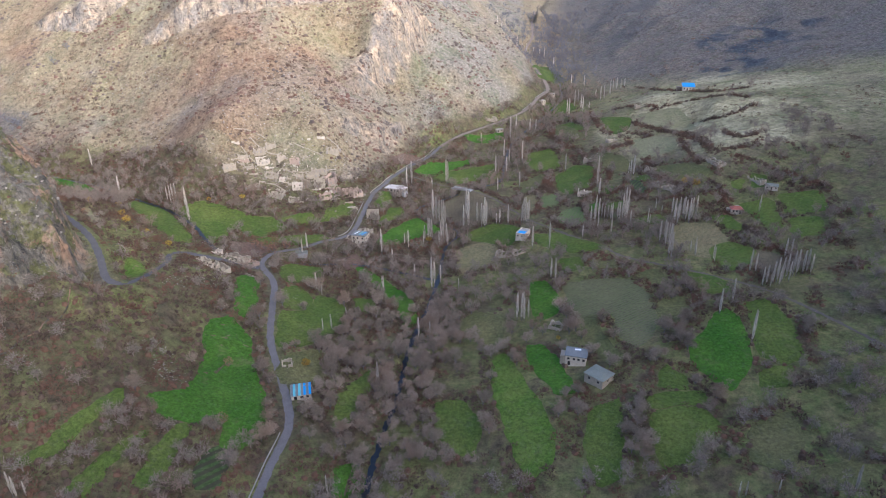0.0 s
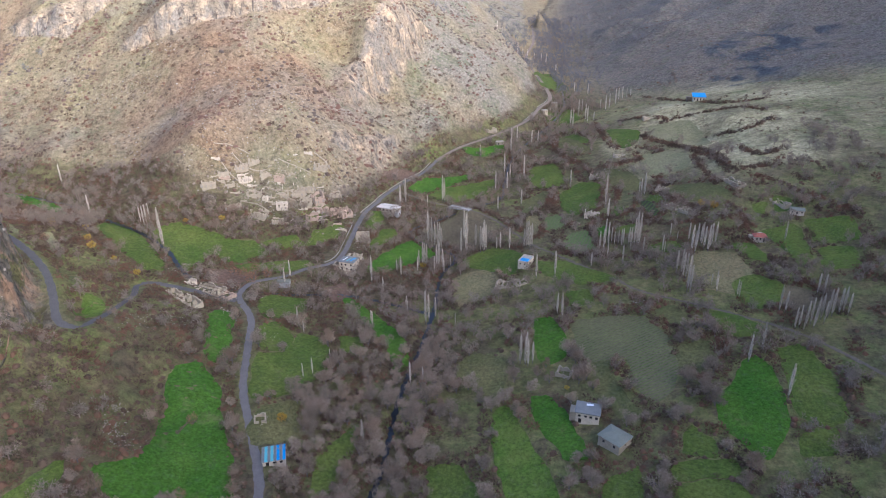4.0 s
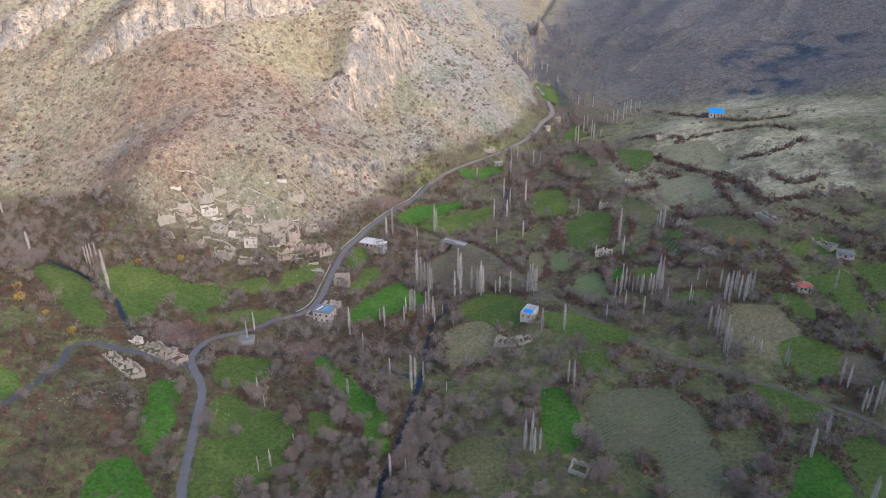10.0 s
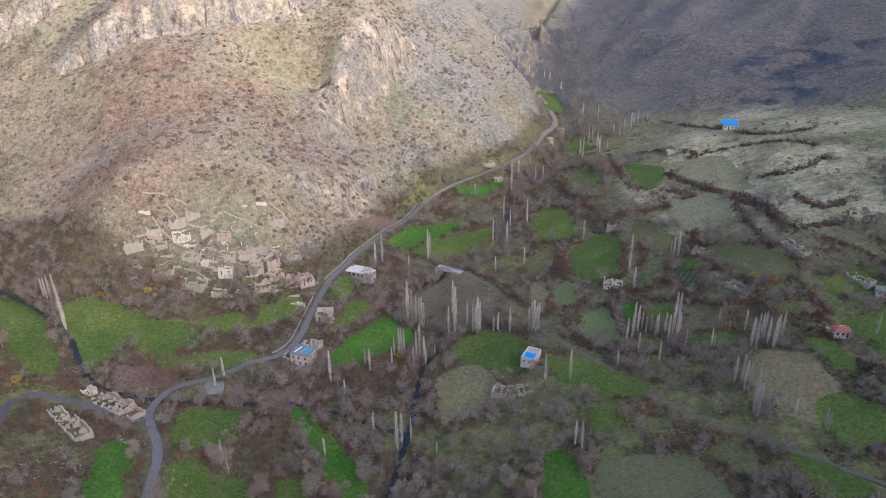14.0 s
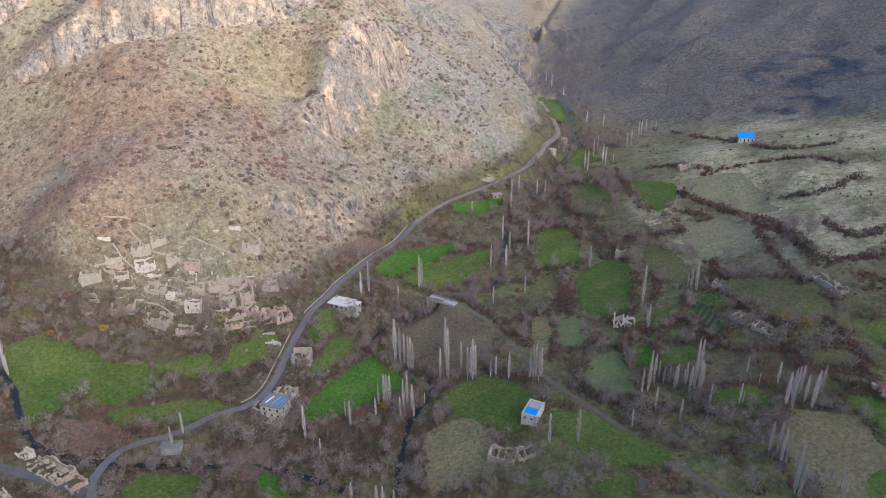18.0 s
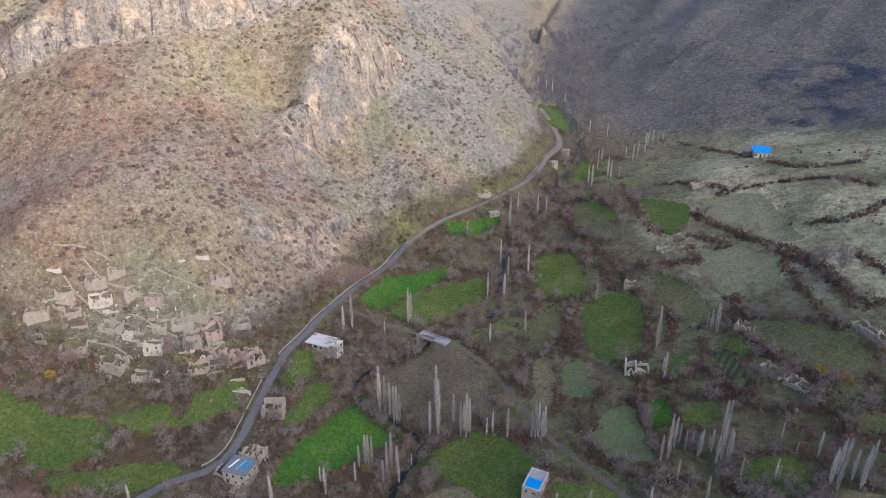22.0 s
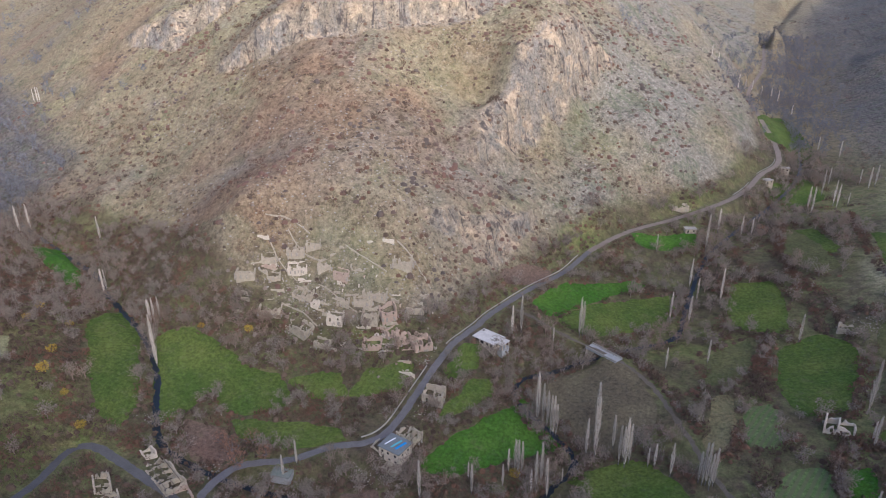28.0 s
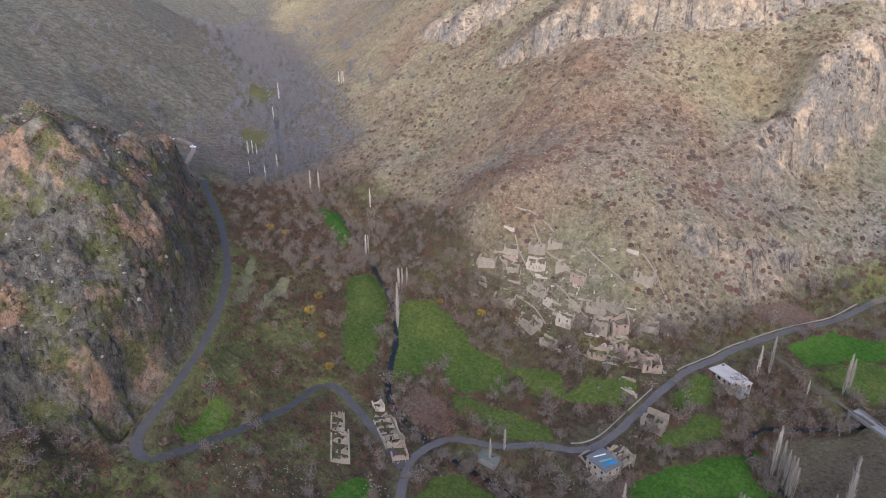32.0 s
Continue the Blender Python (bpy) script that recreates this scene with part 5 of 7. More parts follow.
def roadside_house():
    w, d, h = 8.4, 7.2, 5.0
    house, base = stand("house", "two-storey pale house with a patched grey flat roof", "house", -54.5, 342.4, w, d, -11, sink=0.4)
    front = [(0.9, 2.0, 0.0, 2.0), (3.8, 4.8, 0.7, 1.7), (6.3, 7.3, 0.7, 1.7), (0.9, 1.9, 2.9, 4.1), (3.2, 4.2, 2.9, 4.1), (6.2, 7.2, 2.9, 4.1)]
    four_walls(house, w, d, [[h] * 3, [h] * 3, [h] * 3, [h] * 3], 0.45, M_PLASTER, [front, [(1.2, 2.2, 2.9, 4.1), (4.2, 5.2, 2.9, 4.1)], [], [(2.5, 3.5, 2.9, 4.1)]], base)
    part("roof", boxes_mesh("roof", [(-w / 2 - 0.3, -d / 2 - 0.3, h, w / 2 + 0.3, d / 2 + 0.3, h + 0.2)], M_ROOFGREY), house, "weathered grey flat roof")
    for x, m, wide, label in ((-2.2, M_WHITE, 0.5, "white sheet on the roof"), (0.4, M_TEAL, 0.7, "teal sheet on the roof"), (2.2, M_TARP, 0.9, "blue sheet on the roof")):
        s = part("roof_patch", sheet(wide, 4.6, 0.04, m, 2, "roof_patch"), house, label)
        s.matrix_basis = pose(x, 0.2, h + 0.25, 0, 0, -14)
    low = part("lean_to", wall_mesh("lean_to", 4.0, [2.6, 3.0, 2.2, 2.8], 0.45, M_STONE, [], base), house, "broken stone lean-to wall")
    low.matrix_basis = pose(-w / 2 - 4.02, -d / 2 + 0.3, 0, 0, 0, 0)
    low = part("lean_to", wall_mesh("lean_to", 4.4, [2.4, 3.2, 2.6], 0.45, M_STONE, [], base), house)
    low.matrix_basis = pose(-w / 2 - 3.5, -d / 2 + 0.8, 0, 0, 0, 90)
    apron = boxes_mesh("terrace", [(-0.5, -d / 2 - 3.4, base, 5.4, -d / 2 - 0.02, 0.5)], M_STONE, 0.15, 4)
    part("terrace", apron, house, "crumbling stone terrace")
    ruin(-53.2, 350.6, 7.0, 6.2, 2.8, -13, 3, M_STONE, 11, "roofless stone outhouse behind the roadside house", 0.2)
    ruin(-52.6, 370.2, 7.6, 6.6, 3.3, 8, 2, M_STONE, 12, "roofless two-room stone house beside the road", 0.15)


def blue_hut():
    w, d, h = 5.4, 8.8, 4.0
    house, base = stand("hut", "square plastered hut with a bright blue tarpaulin on its roof", "house", 39.2, 338.6, w, d, -22)
    four_walls(house, w, d, [[h] * 3] * 4, 0.4, M_PLASTER, [[(0.9, 1.7, 2.0, 2.8), (3.2, 4.0, 2.0, 2.8)], windows(2, d - 0.8, 1.2, 2.4, 0.9), [], [(3.0, 4.0, 0.0, 2.1)]], base)
    part("roof", boxes_mesh("roof", [(-w / 2 + 0.42, -d / 2 + 0.42, h - 0.7, w / 2 - 0.42, d / 2 - 0.42, h - 0.5)], M_CONCRETE), house, "sunken grey roof")
    part("tarpaulin", sheet(w - 0.9, 4.2, 0.05, M_TARP, 3, "tarpaulin"), house, "blue tarpaulin").matrix_basis = pose(0, -d / 2 + 2.6, h - 0.42, 3, 0, 0)


def two_field_houses():
    w, d, h = 8.0, 6.2, 4.3
    house, base = stand("house", "grey-roofed plastered farmhouse with small dark windows among fields", "house", 57.6, 222.2, w, d, -12, "field houses")
    four_walls(house, w, d, [[h] * 3] * 4, 0.4, M_PLASTER, [[(0.8, 1.7, 2.5, 3.5), (2.9, 3.8, 2.5, 3.5), (4.7, 5.6, 2.5, 3.5), (6.6, 7.5, 2.4, 3.5), (1.0, 2.0, 0.0, 1.9)], windows(1, d - 0.8, 2.5, 3.5, 0.9), [], windows(2, d - 0.8, 2.5, 3.5, 0.8)], base)
    part("roof", boxes_mesh("roof", [(-w / 2 - 0.35, -d / 2 - 0.35, h, w / 2 + 0.35, d / 2 + 0.35, h + 0.25)], M_ROOFGREY), house, "flat grey roof")
    part("roof_patch", sheet(2.4, 1.1, 0.05, M_WHITE, 2, "roof_patch"), house, "white sheet on the roof").matrix_basis = pose(0.4, 1.9, h + 0.3, 0, 0, 8)
    part("annex", boxes_mesh("annex", [(-w / 2 - 2.2, -1.5, base, -w / 2 - 0.01, d / 2 - 0.4, 2.8)], M_STONE, 0.05, 3), house, "low stone annex")
    w, d, h = 8.0, 7.2, 3.3
    house, base = stand("house", "plain stone house with a mossy grey-green roof", "house", 64.6, 208.4, w, d, -43, "field houses")
    four_walls(house, w, d, [[h] * 3] * 4, 0.45, M_STONE, [windows(2, w, 1.2, 2.3, 0.9), windows(1, d - 0.9, 1.2, 2.3, 0.9), [], windows(3, d - 0.9, 1.2, 2.3, 0.9)], base)
    roof = part("roof", mesh_of("roof", [(-w / 2 - .4, -d / 2 - .4, h), (w / 2 + .4, -d / 2 - .4, h), (w / 2 + .4, d / 2 + .4, h), (-w / 2 - .4, d / 2 + .4, h), (-1.2, 0, h + 1.1), (1.2, 0, h + 1.1)],
                                [(0, 1, 5, 4), (1, 2, 5), (2, 3, 4, 5), (3, 0, 4), (3, 2, 1, 0)], M_ROOFGREEN), house, "low hipped mossy roof")
    for k in range(6):
        part("seam", boxes_mesh("seam", [(-0.03, -d / 2 - 0.3, 0, 0.03, -0.6, 0.05)], M_ROOFGREY), roof).matrix_basis = pose(-3 + 1.2 * k, -0.5, h + 0.05, 14, 0, 0)


def stall():
    w, d, h = 7.2, 6.0, 3.0
    house, base = stand("roadside_shed", "roadside shed with a roof of blue, teal and grey sheets", "shed", -46.8, 197.0, w, d, 18)
    four_walls(house, w, d, [[2.4, 2.5, 2.4], [2.4, h], [h] * 3, [h, 2.4]], 0.35, M_PLASTER, [[(1.0, 2.0, 0.0, 2.0), (3.2, 4.4, 0.9, 1.9), (5.4, 6.4, 0.9, 1.9)], [], [], []], base)
    for k, m in enumerate((M_ROOFGREY, M_TEAL, M_ROOFGREY, M_TEAL, M_ROOFGREY, M_TARP, M_ROOFGREY, M_TARP)):
        s = part("roof_sheet", sheet(0.94, d + 0.9, 0.04, m, 2, "roof_sheet"), house, "ribbed roof sheet")
        s.matrix_basis = pose(-w / 2 + 0.2 + 0.96 * k, 0, 2.86, 5.5, 0, 0)
    ruin(-57.8, 214.6, 4.2, 4.0, 1.8, 20, 1, M_STONE, 15, "small roofless stone pen beside the road", 0.1)


def red_house():
    w, d, h = 5.4, 4.2, 2.5
    house, base = stand("house", "small plastered house with a red tiled hip roof", "house", 151.2, 336.4, w, d, -8)
    four_walls(house, w, d, [[h] * 3] * 4, 0.4, M_PLASTER, [[(0.7, 1.5, 1.0, 2.0), (2.3, 3.1, 1.0, 2.0), (3.9, 4.7, 0, 2.0)], windows(1, d - 0.8, 1.2, 2.3, 0.9), [], windows(1, d - 0.8, 1.2, 2.3, 0.9)], base)
    part("roof", mesh_of("roof", [(-w / 2 - .5, -d / 2 - .5, h), (w / 2 + .5, -d / 2 - .5, h), (w / 2 + .5, d / 2 + .5, h), (-w / 2 - .5, d / 2 + .5, h), (-1.0, 0, h + 1.5), (1.0, 0, h + 1.5)],
                         [(0, 1, 5, 4), (1, 2, 5), (2, 3, 4, 5), (3, 0, 4), (3, 2, 1, 0)], M_TILE), house, "red tiled hip roof")
    part("ridge_cap", boxes_mesh("ridge_cap", [(-1.1, -0.1, h + 1.46, 1.1, 0.1, h + 1.58)], M_SLAB), house, "pale ridge tiles")
    part("gable", boxes_mesh("gable", [(-w / 2 - 1.9, 0.3, base, -w / 2 - 0.01, d / 2 + 0.4, 1.9)], M_STONE, 0.06, 2), house, "broken stone annex")


def long_barns():
    ruin(170.4, 366.0, 10.5, 4.2, 1.7, -66, 3, M_STONE, 31, "long roofless stone barn with low broken walls", 0.2)
    ruin(154.6, 390.3, 14.0, 4.6, 1.7, -72, 3, M_STONE, 32, "long roofless stone barn on the hillside", 0.25)
    ruin(121.0, 381.5, 9.0, 5.0, 1.5, -60, 3, M_STONE, 33, "overgrown row of ruined stone pens", 0.5)
    ruin(126.0, 373.0, 8.0, 5.0, 1.4, -52, 2, M_STONE, 34, "overgrown row of ruined stone pens", 0.5)
    w, d, h = 6.4, 4.4, 2.0
    house, base = stand("barn", "small low stone barn with a mossy grey roof", "barn", 175.5, 357.0, w, d, -20)
    four_walls(house, w, d, [[h] * 3] * 4, 0.4, M_PLASTER, [windows(3, w, 0.8, 1.5, 0.7, 1), [], [], []], base)
    part("roof", sheet(w + 0.7, d + 0.7, 0.08, M_ROOFGREEN, 8), house, "mossy ribbed sheet roof").matrix_basis = pose(0, 0, h + 0.14, 3, 0, 0)


def blue_roof_house():
    w, d, h = 9.5, 9.0, 3.4
    house, base = stand("house", "pale farmhouse with a vivid blue sheet-metal roof on the hill", "house", 187.8, 592.2, w, d, -8)
    four_walls(house, w, d, [[h] * 3] * 4, 0.4, M_PLASTER, [windows(4, w, 1.1, 2.3, 0.9, 1), windows(2, d - 0.8, 1.1, 2.3, 0.9), [], []], base)
    part("roof", mesh_of("roof", [(-w / 2 - .6, -d / 2 - .6, h), (w / 2 + .6, -d / 2 - .6, h), (w / 2 + .6, d / 2 + .6, h + 1.9), (-w / 2 - .6, d / 2 + .6, h + 1.9),
                                  (-w / 2 - .6, -d / 2 - .6, h + .12), (w / 2 + .6, -d / 2 - .6, h + .12), (w / 2 + .6, d / 2 + .6, h + 2.02), (-w / 2 - .6, d / 2 + .6, h + 2.02)],
                         [(3, 2, 1, 0), (4, 5, 6, 7), (0, 1, 5, 4), (1, 2, 6, 5), (2, 3, 7, 6), (3, 0, 4, 7)], M_TARP), house, "vivid blue sheet roof")
    part("gable", boxes_mesh("gable", [(-w / 2 + .02, d / 2 - 0.42, h + 0.01, w / 2 - .02, d / 2 - 0.02, h + 1.6)], M_PLASTER), house)
    part("shed", boxes_mesh("shed", [(-w / 2 - 4.6, 0.5, base, -w / 2 - 0.6, 4.5, 2.2)], M_WOOD, 0.06, 5), house, "dark timber lean-to")


white_house()
roadside_house()
blue_hut()
two_field_houses()
stall()
red_house()
long_barns()
blue_roof_house()
for _x, _y, _w, _d, _t in ((74.0, 650.5, 5.2, 3.8, 4), (63.3, 625.5, 5.5, 4, 40), (23.8, 547.6, 6, 3.6, 20)):
    _h, _b = stand("stone_cottage", "small roofed stone cottage beside the valley road", "house", _x, _y, _w, _d, _t, "road cottages")
    four_walls(_h, _w, _d, [[2.3] * 3] * 4, 0.4, M_STONE, [windows(2, _w, 0.8, 1.7, 0.8, 0), [], [], []], _b)
    part("roof", boxes_mesh("roof", [(-_w / 2 - .2, -_d / 2 - .2, 2.3, _w / 2 + .2, _d / 2 + .2, 2.5)], M_KERB), _h, "flat earth roof")

# ---- ruined rows by the road fork, and the ruined village on the slope ----
ruin(-112.8, 300.2, 15.6, 6.8, 2.9, -20, 5, M_STONE, 21, "long roofless row of small stone rooms beside the road fork", 0.1, True)
ruin(-102.4, 296.4, 6.0, 5.4, 1.8, -30, 1, M_PINK, 22, "low ruined stone room at the road fork", 0.3)
ruin(-124.6, 305.4, 4.6, 3.6, 2.3, -20, 1, M_PLASTER, 23, "small ruined pale outhouse beside the stream", 0.15)
ruin(-113.6, 281.4, 13.2, 6.0, 2.4, -35, 3, M_STONE, 24, "long roofless stone sheds among bare trees", 0.2)
ruin(-123.4, 287.4, 7.6, 4.6, 2.4, -36, 2, M_STONE, 25, "roofless stone sheds above the road fork", 0.25)
ruin(79.2, 395.6, 8.6, 6.6, 3.2, -10, 2, M_PLASTER, 26, "ruined white house with broken walls on a meadow", 0.5)
ruin(51.9, 249.4, 6.0, 4.6, 2.0, -25, 1, M_STONE, 27, "low ruined stone hut among the fields", 0.3)
ruin(29.0, 323.0, 9, 6.0, 1.8, -12, 3, M_STONE, 28, "overgrown grey ruin with jagged walls", 0.55)
ruin(36.5, 322.5, 6.0, 4.6, 1.4, 18, 2, M_STONE, 29, "overgrown grey ruin with jagged walls", 0.6)
for _n, (_x, _y, _w, _d, _h, _t, _r, _m) in enumerate((
        (-130.2, 399.8, 8.4, 4.6, 2.3, 30, 2, M_PLASTER), (-91.6, 394.2, 7.0, 6.4, 4.0, 14, 1, M_STONE), (-85.2, 397.4, 6.4, 6.0, 4.4, 42, 1, M_PINK), (-104.3, 387.4, 6.6, 5.6, 3.9, 16, 1, M_PLASTER), (-131.4, 380.7, 9.4, 7.6, 2.6, 22, 1, M_STONE),
        (-115.9, 378.5, 10, 6.4, 2.8, -8, 2, M_STONE), (-93.4, 402.2, 10, 5.0, 1.8, 10, 3, M_STONE), (-121.9, 391.3, 8.4, 5.4, 2.6, 4, 2, M_STONE), (-75.0, 390.4, 6.4, 5.0, 3.6, 48, 1, M_PINK), (-67.4, 391.6, 7.6, 5.6, 3.6, 48, 2, M_PINK),
        (-85.3, 383.5, 7.6, 5.2, 2.6, 20, 1, M_PINK), (-133.6, 404.8, 7.6, 5.6, 2.4, 24, 2, M_STONE), (-86.9, 415.8, 8.0, 5.0, 2.8, 14, 1, M_STONE), (-109.4, 402.2, 6.0, 4.4, 2.4, 10, 1, M_PINK), (-118.4, 403.4, 5.8, 4.6, 2.2, 22, 1, M_STONE),
        (-103.9, 376.6, 6.4, 4.6, 2.0, 10, 1, M_STONE), (-76.3, 404.5, 7.2, 4.4, 1.8, 30, 1, M_STONE), (-114.6, 388.6, 3.2, 2.8, 2.6, 4, 1, M_PLASTER), (-142.2, 396.4, 6.2, 4.2, 1.8, 36, 1, M_STONE), (-147.6, 387.2, 8.0, 5.0, 1.8, 24, 1, M_STONE), (-97.2, 398.6, 8.0, 4.2, 1.8, 22, 2, M_STONE), (-81.0, 391.5, 6.0, 4.4, 2.4, 60, 1, M_PINK), (-104.6, 394.4, 5.2, 3.8, 2.0, 20, 1, M_STONE), (-136.8, 391.6, 5.6, 4.0, 1.6, 30, 1, M_STONE), (-127.0, 408.6, 6.4, 4.2, 2.0, 26, 1, M_STONE))):
    ruin(_x, _y, _w, _d, _h, _t, _r, _m, 40 + _n, ("roofless plastered stone house on the ruined village slope" if _m is M_PLASTER else "roofless pink-stone house with ragged walls on the slope" if _m is M_PINK else "roofless ruined stone house on the village slope"), 0.15 + 0.03 * (_n % 6))
for _x, _y, _w, _t in ((107.3, 481.4, 7, 20), (89.2, 459.7, 8, -10), (16.2, 568.2, 9, 20), (138.3, 545.7, 8, 5), (121.5, 410.0, 7, -35)):
    ruin(_x, _y, _w, 5, 1.8, _t, 1, M_STONE, int(_x), "low ruined stone house on the terraced hillside", 0.5)


# ---- walls, kerbs and the bridge ----
def low_wall(name, line, thick, tall, material, label, category, rag=0.0, side=0.0, seed=1, seat=None):
    """A low wall along a line, set off to its left by side."""
    rnd = random.Random(seed)
    line = resample(smooth_line([(*p[:2], 0) for p in line], 4), 1.6)
    verts, faces = [], []
    for i, p in enumerate(line):
        a, b = line[max(0, i - 1)], line[min(len(line) - 1, i + 1)]
        d = Vector((b[0] - a[0], b[1] - a[1])).normalized()
        nrm = Vector((-d.y, d.x))
        c = Vector(p[:2]) + nrm * side
        z = float(ground_at(c.x, c.y)) if seat is None else seat
        top = z + tall * (1 + rag * rnd.uniform(-1, 0.5))
        for u, zz in ((-thick / 2, z - 0.6), (-thick / 2, top), (thick / 2, top), (thick / 2, z - 0.6)):
            q = c + nrm * (u + rag * 0.1 * rnd.uniform(-1, 1))
            verts.append((q.x, q.y, zz))
    for i in range(len(line) - 1):
        for k in range(3):
            j = 4 * i + k
            faces.append((j, j + 4, j + 5, j + 1))
    faces += [(0, 1, 2, 3), tuple(4 * (len(line) - 1) + k for k in (3, 2, 1, 0))]
    return tagged(new(name, mesh_of(name, verts, faces, material)), label, category, kind="structure")


def stretch_of(line, y0, y1):
    return [p for p in resample(smooth_line(line), 2) if y0 <= p[1] <= y1]


for _y0, _y1, _side in ((341, 384, 3.2), (398, 500, 2.5), (632, 662, 2.6), (120, 178, 2.4), (596, 618, 2.5)):
    low_wall("kerb_wall", stretch_of(ROAD_MAIN, _y0, _y1), 0.32, 0.4, M_KERB, "pale low concrete wall along the road edge", "wall", 0.05, _side)
for _n, _line in enumerate(([(-146, 402), (-138, 398), (-128, 396)], [(-118, 397), (-108, 395), (-98, 394)], [(-140, 409), (-130, 405), (-120, 405)], [(-112, 411), (-102, 410), (-92, 410)],
                            [(-150, 407), (-141, 412), (-130, 411)], [(-92, 421), (-82, 419), (-74, 416)], [(-128, 384), (-118, 384), (-110, 382)])):
    low_wall("terrace_wall", _line, 0.4, 0.5, M_STONE, "dry stone terrace wall on the village slope", "wall", 0.8, 0, _n)


# broken bits of house walls, thick over the village slope
def wall_stub(x, y, length, tall, turn, seed, material):
    rnd = random.Random(seed)
    base = float(ground_at(x, y))
    ob = tagged(new("ruined_wall", wall_mesh("ruined_wall", length, broken(rnd, max(2, int(length / 0.8)), tall * 0.3, tall, 0.2), 0.5, material, [], -1.6)), "broken stretch of pale stone house wall on the village slope", "ruin", "ruined walls")
    ob.matrix_basis = pose(x, y, base, 0, 0, turn)


_rnd = random.Random(77)
for _n in range(150):
    _u, _v = _rnd.uniform(0, 1), _rnd.gauss(0, 1)
    _x = -150 + 82 * _u
    _y = 389 + 8 * math.sin(_u * 3.1) + 9 * _v
    if float(to_line(np.array([_x]), np.array([_y]), ROAD_MAIN)[0][0]) < 6 or min(math.hypot(_x - b[0], _y - b[1]) - b[2] * 0.8 for b in BUILT) < -1.0:
        continue
    wall_stub(_x, _y, _rnd.uniform(2, 6.5), _rnd.uniform(0.6, 1.7), _rnd.choice((8, 20, 100, 112, 30, 75)) + _rnd.uniform(-8, 8), _n, _rnd.choice((M_STONE, M_STONE, M_PINK, M_PLASTER)))


def bridge():
    b = thing("bridge", "small pale concrete road bridge over the river", "bridge", pose(-0.2, 422.8, -7.55, 0, 0, -28))
    part("deck", boxes_mesh("deck", [(-7.5, -2.3, -0.5, 7.5, 2.3, 0.1)], M_CONCRETE, 0.02, 1), b, "grey concrete deck")
    for s in (-2.3, 2.02):
        part("parapet", boxes_mesh("parapet", [(-7.5, s, 0.1, 7.5, s + 0.28, 0.75)], M_KERB, 0.02, 2), b, "pale concrete parapet")
    for x in (-7.4, 6.2):
        part("abutment", boxes_mesh("abutment", [(x, -2.2, -5.5, x + 1.2, 2.2, -0.5)], M_STONE, 0.05, 3), b, "stone abutment")


bridge()
_c = thing("concrete_tank", "squat grey concrete tank beside the road", "tank", pose(-82.9, 318.5, float(ground_at(-82.9, 318.5)), 0, 0, 8))
part("body", boxes_mesh("body", [(-3.2, -1.8, -0.8, 3.2, 1.8, 2.2)], M_CONCRETE, 0.05, 6), _c)
part("lid", boxes_mesh("lid", [(-3.4, -2.0, 2.2, 3.4, 2.0, 2.4)], M_ROOFGREEN, 0.02, 6), _c)


def car(x, y, turn):
    c = thing("car", "small white car parked on the valley road", "car", pose(x, y, float(ground_at(x, y)) + 0.18, 0, 0, turn), "cars on the road")
    body = bmesh.new()
    bmesh.ops.create_cube(body, size=1, matrix=Matrix.Translation((0, 0, 0.62)) @ Matrix.Diagonal((4.2, 1.7, 0.62, 1)))
    bmesh.ops.bevel(body, geom=body.edges[:], offset=0.14, segments=2, affect="EDGES")
    me = bpy.data.meshes.new("body")
    body.to_mesh(me)
    me.materials.append(M_CARPAINT)
    part("body", me, c, "white painted body")
    part("cabin", mesh_of("cabin", [(-1.5, -.75, .92), (1.0, -.75, .92), (1.0, .75, .92), (-1.5, .75, .92), (-1.1, -.62, 1.45), (.45, -.62, 1.45), (.45, .62, 1.45), (-1.1, .62, 1.45)],
                          [(0, 1, 5, 4), (1, 2, 6, 5), (2, 3, 7, 6), (3, 0, 4, 7), (4, 5, 6, 7)], M_GLASS), c, "dark glazed cabin")
    part("roof", boxes_mesh("roof", [(-1.08, -.62, 1.452, .43, .62, 1.5)], M_CARPAINT), c)
    for a in (-1.3, 1.3):
        for b in (-0.82, 0.82):
            w = bmesh.new()
            bmesh.ops.create_cone(w, cap_ends=True, segments=14, radius1=0.32, radius2=0.32, depth=0.2, matrix=pose(a, b, 0.32, 90, 0, 0))
            me = bpy.data.meshes.new("wheel")
            w.to_mesh(me)
            me.materials.append(M_RUBBER)
            part("wheel", me, c)


car(-431.0, 363.0, 20)
car(-404.5, 366.8, 30)
low_wall("terrace_wall", [(-150, 238), (-141, 219), (-131, 200), (-130, 188), (-132, 178), (-134, 166), (-140, 150)], 0.35, 0.45, M_CRAG, "crumbling dry stone wall at the foot of the crag", "wall", 0.5, 0, 61)
tagged(ribbon([(226, 721, 48.3), (244, 717, 48.3), (260, 705, 48), (276, 695.5, 49.8), (283, 678, 48.4), (300, 662, 50.5)], 1.1, 0.6, M_TRACK, "track"), "pale earth track above the spoil heaps", "road", kind="structure")


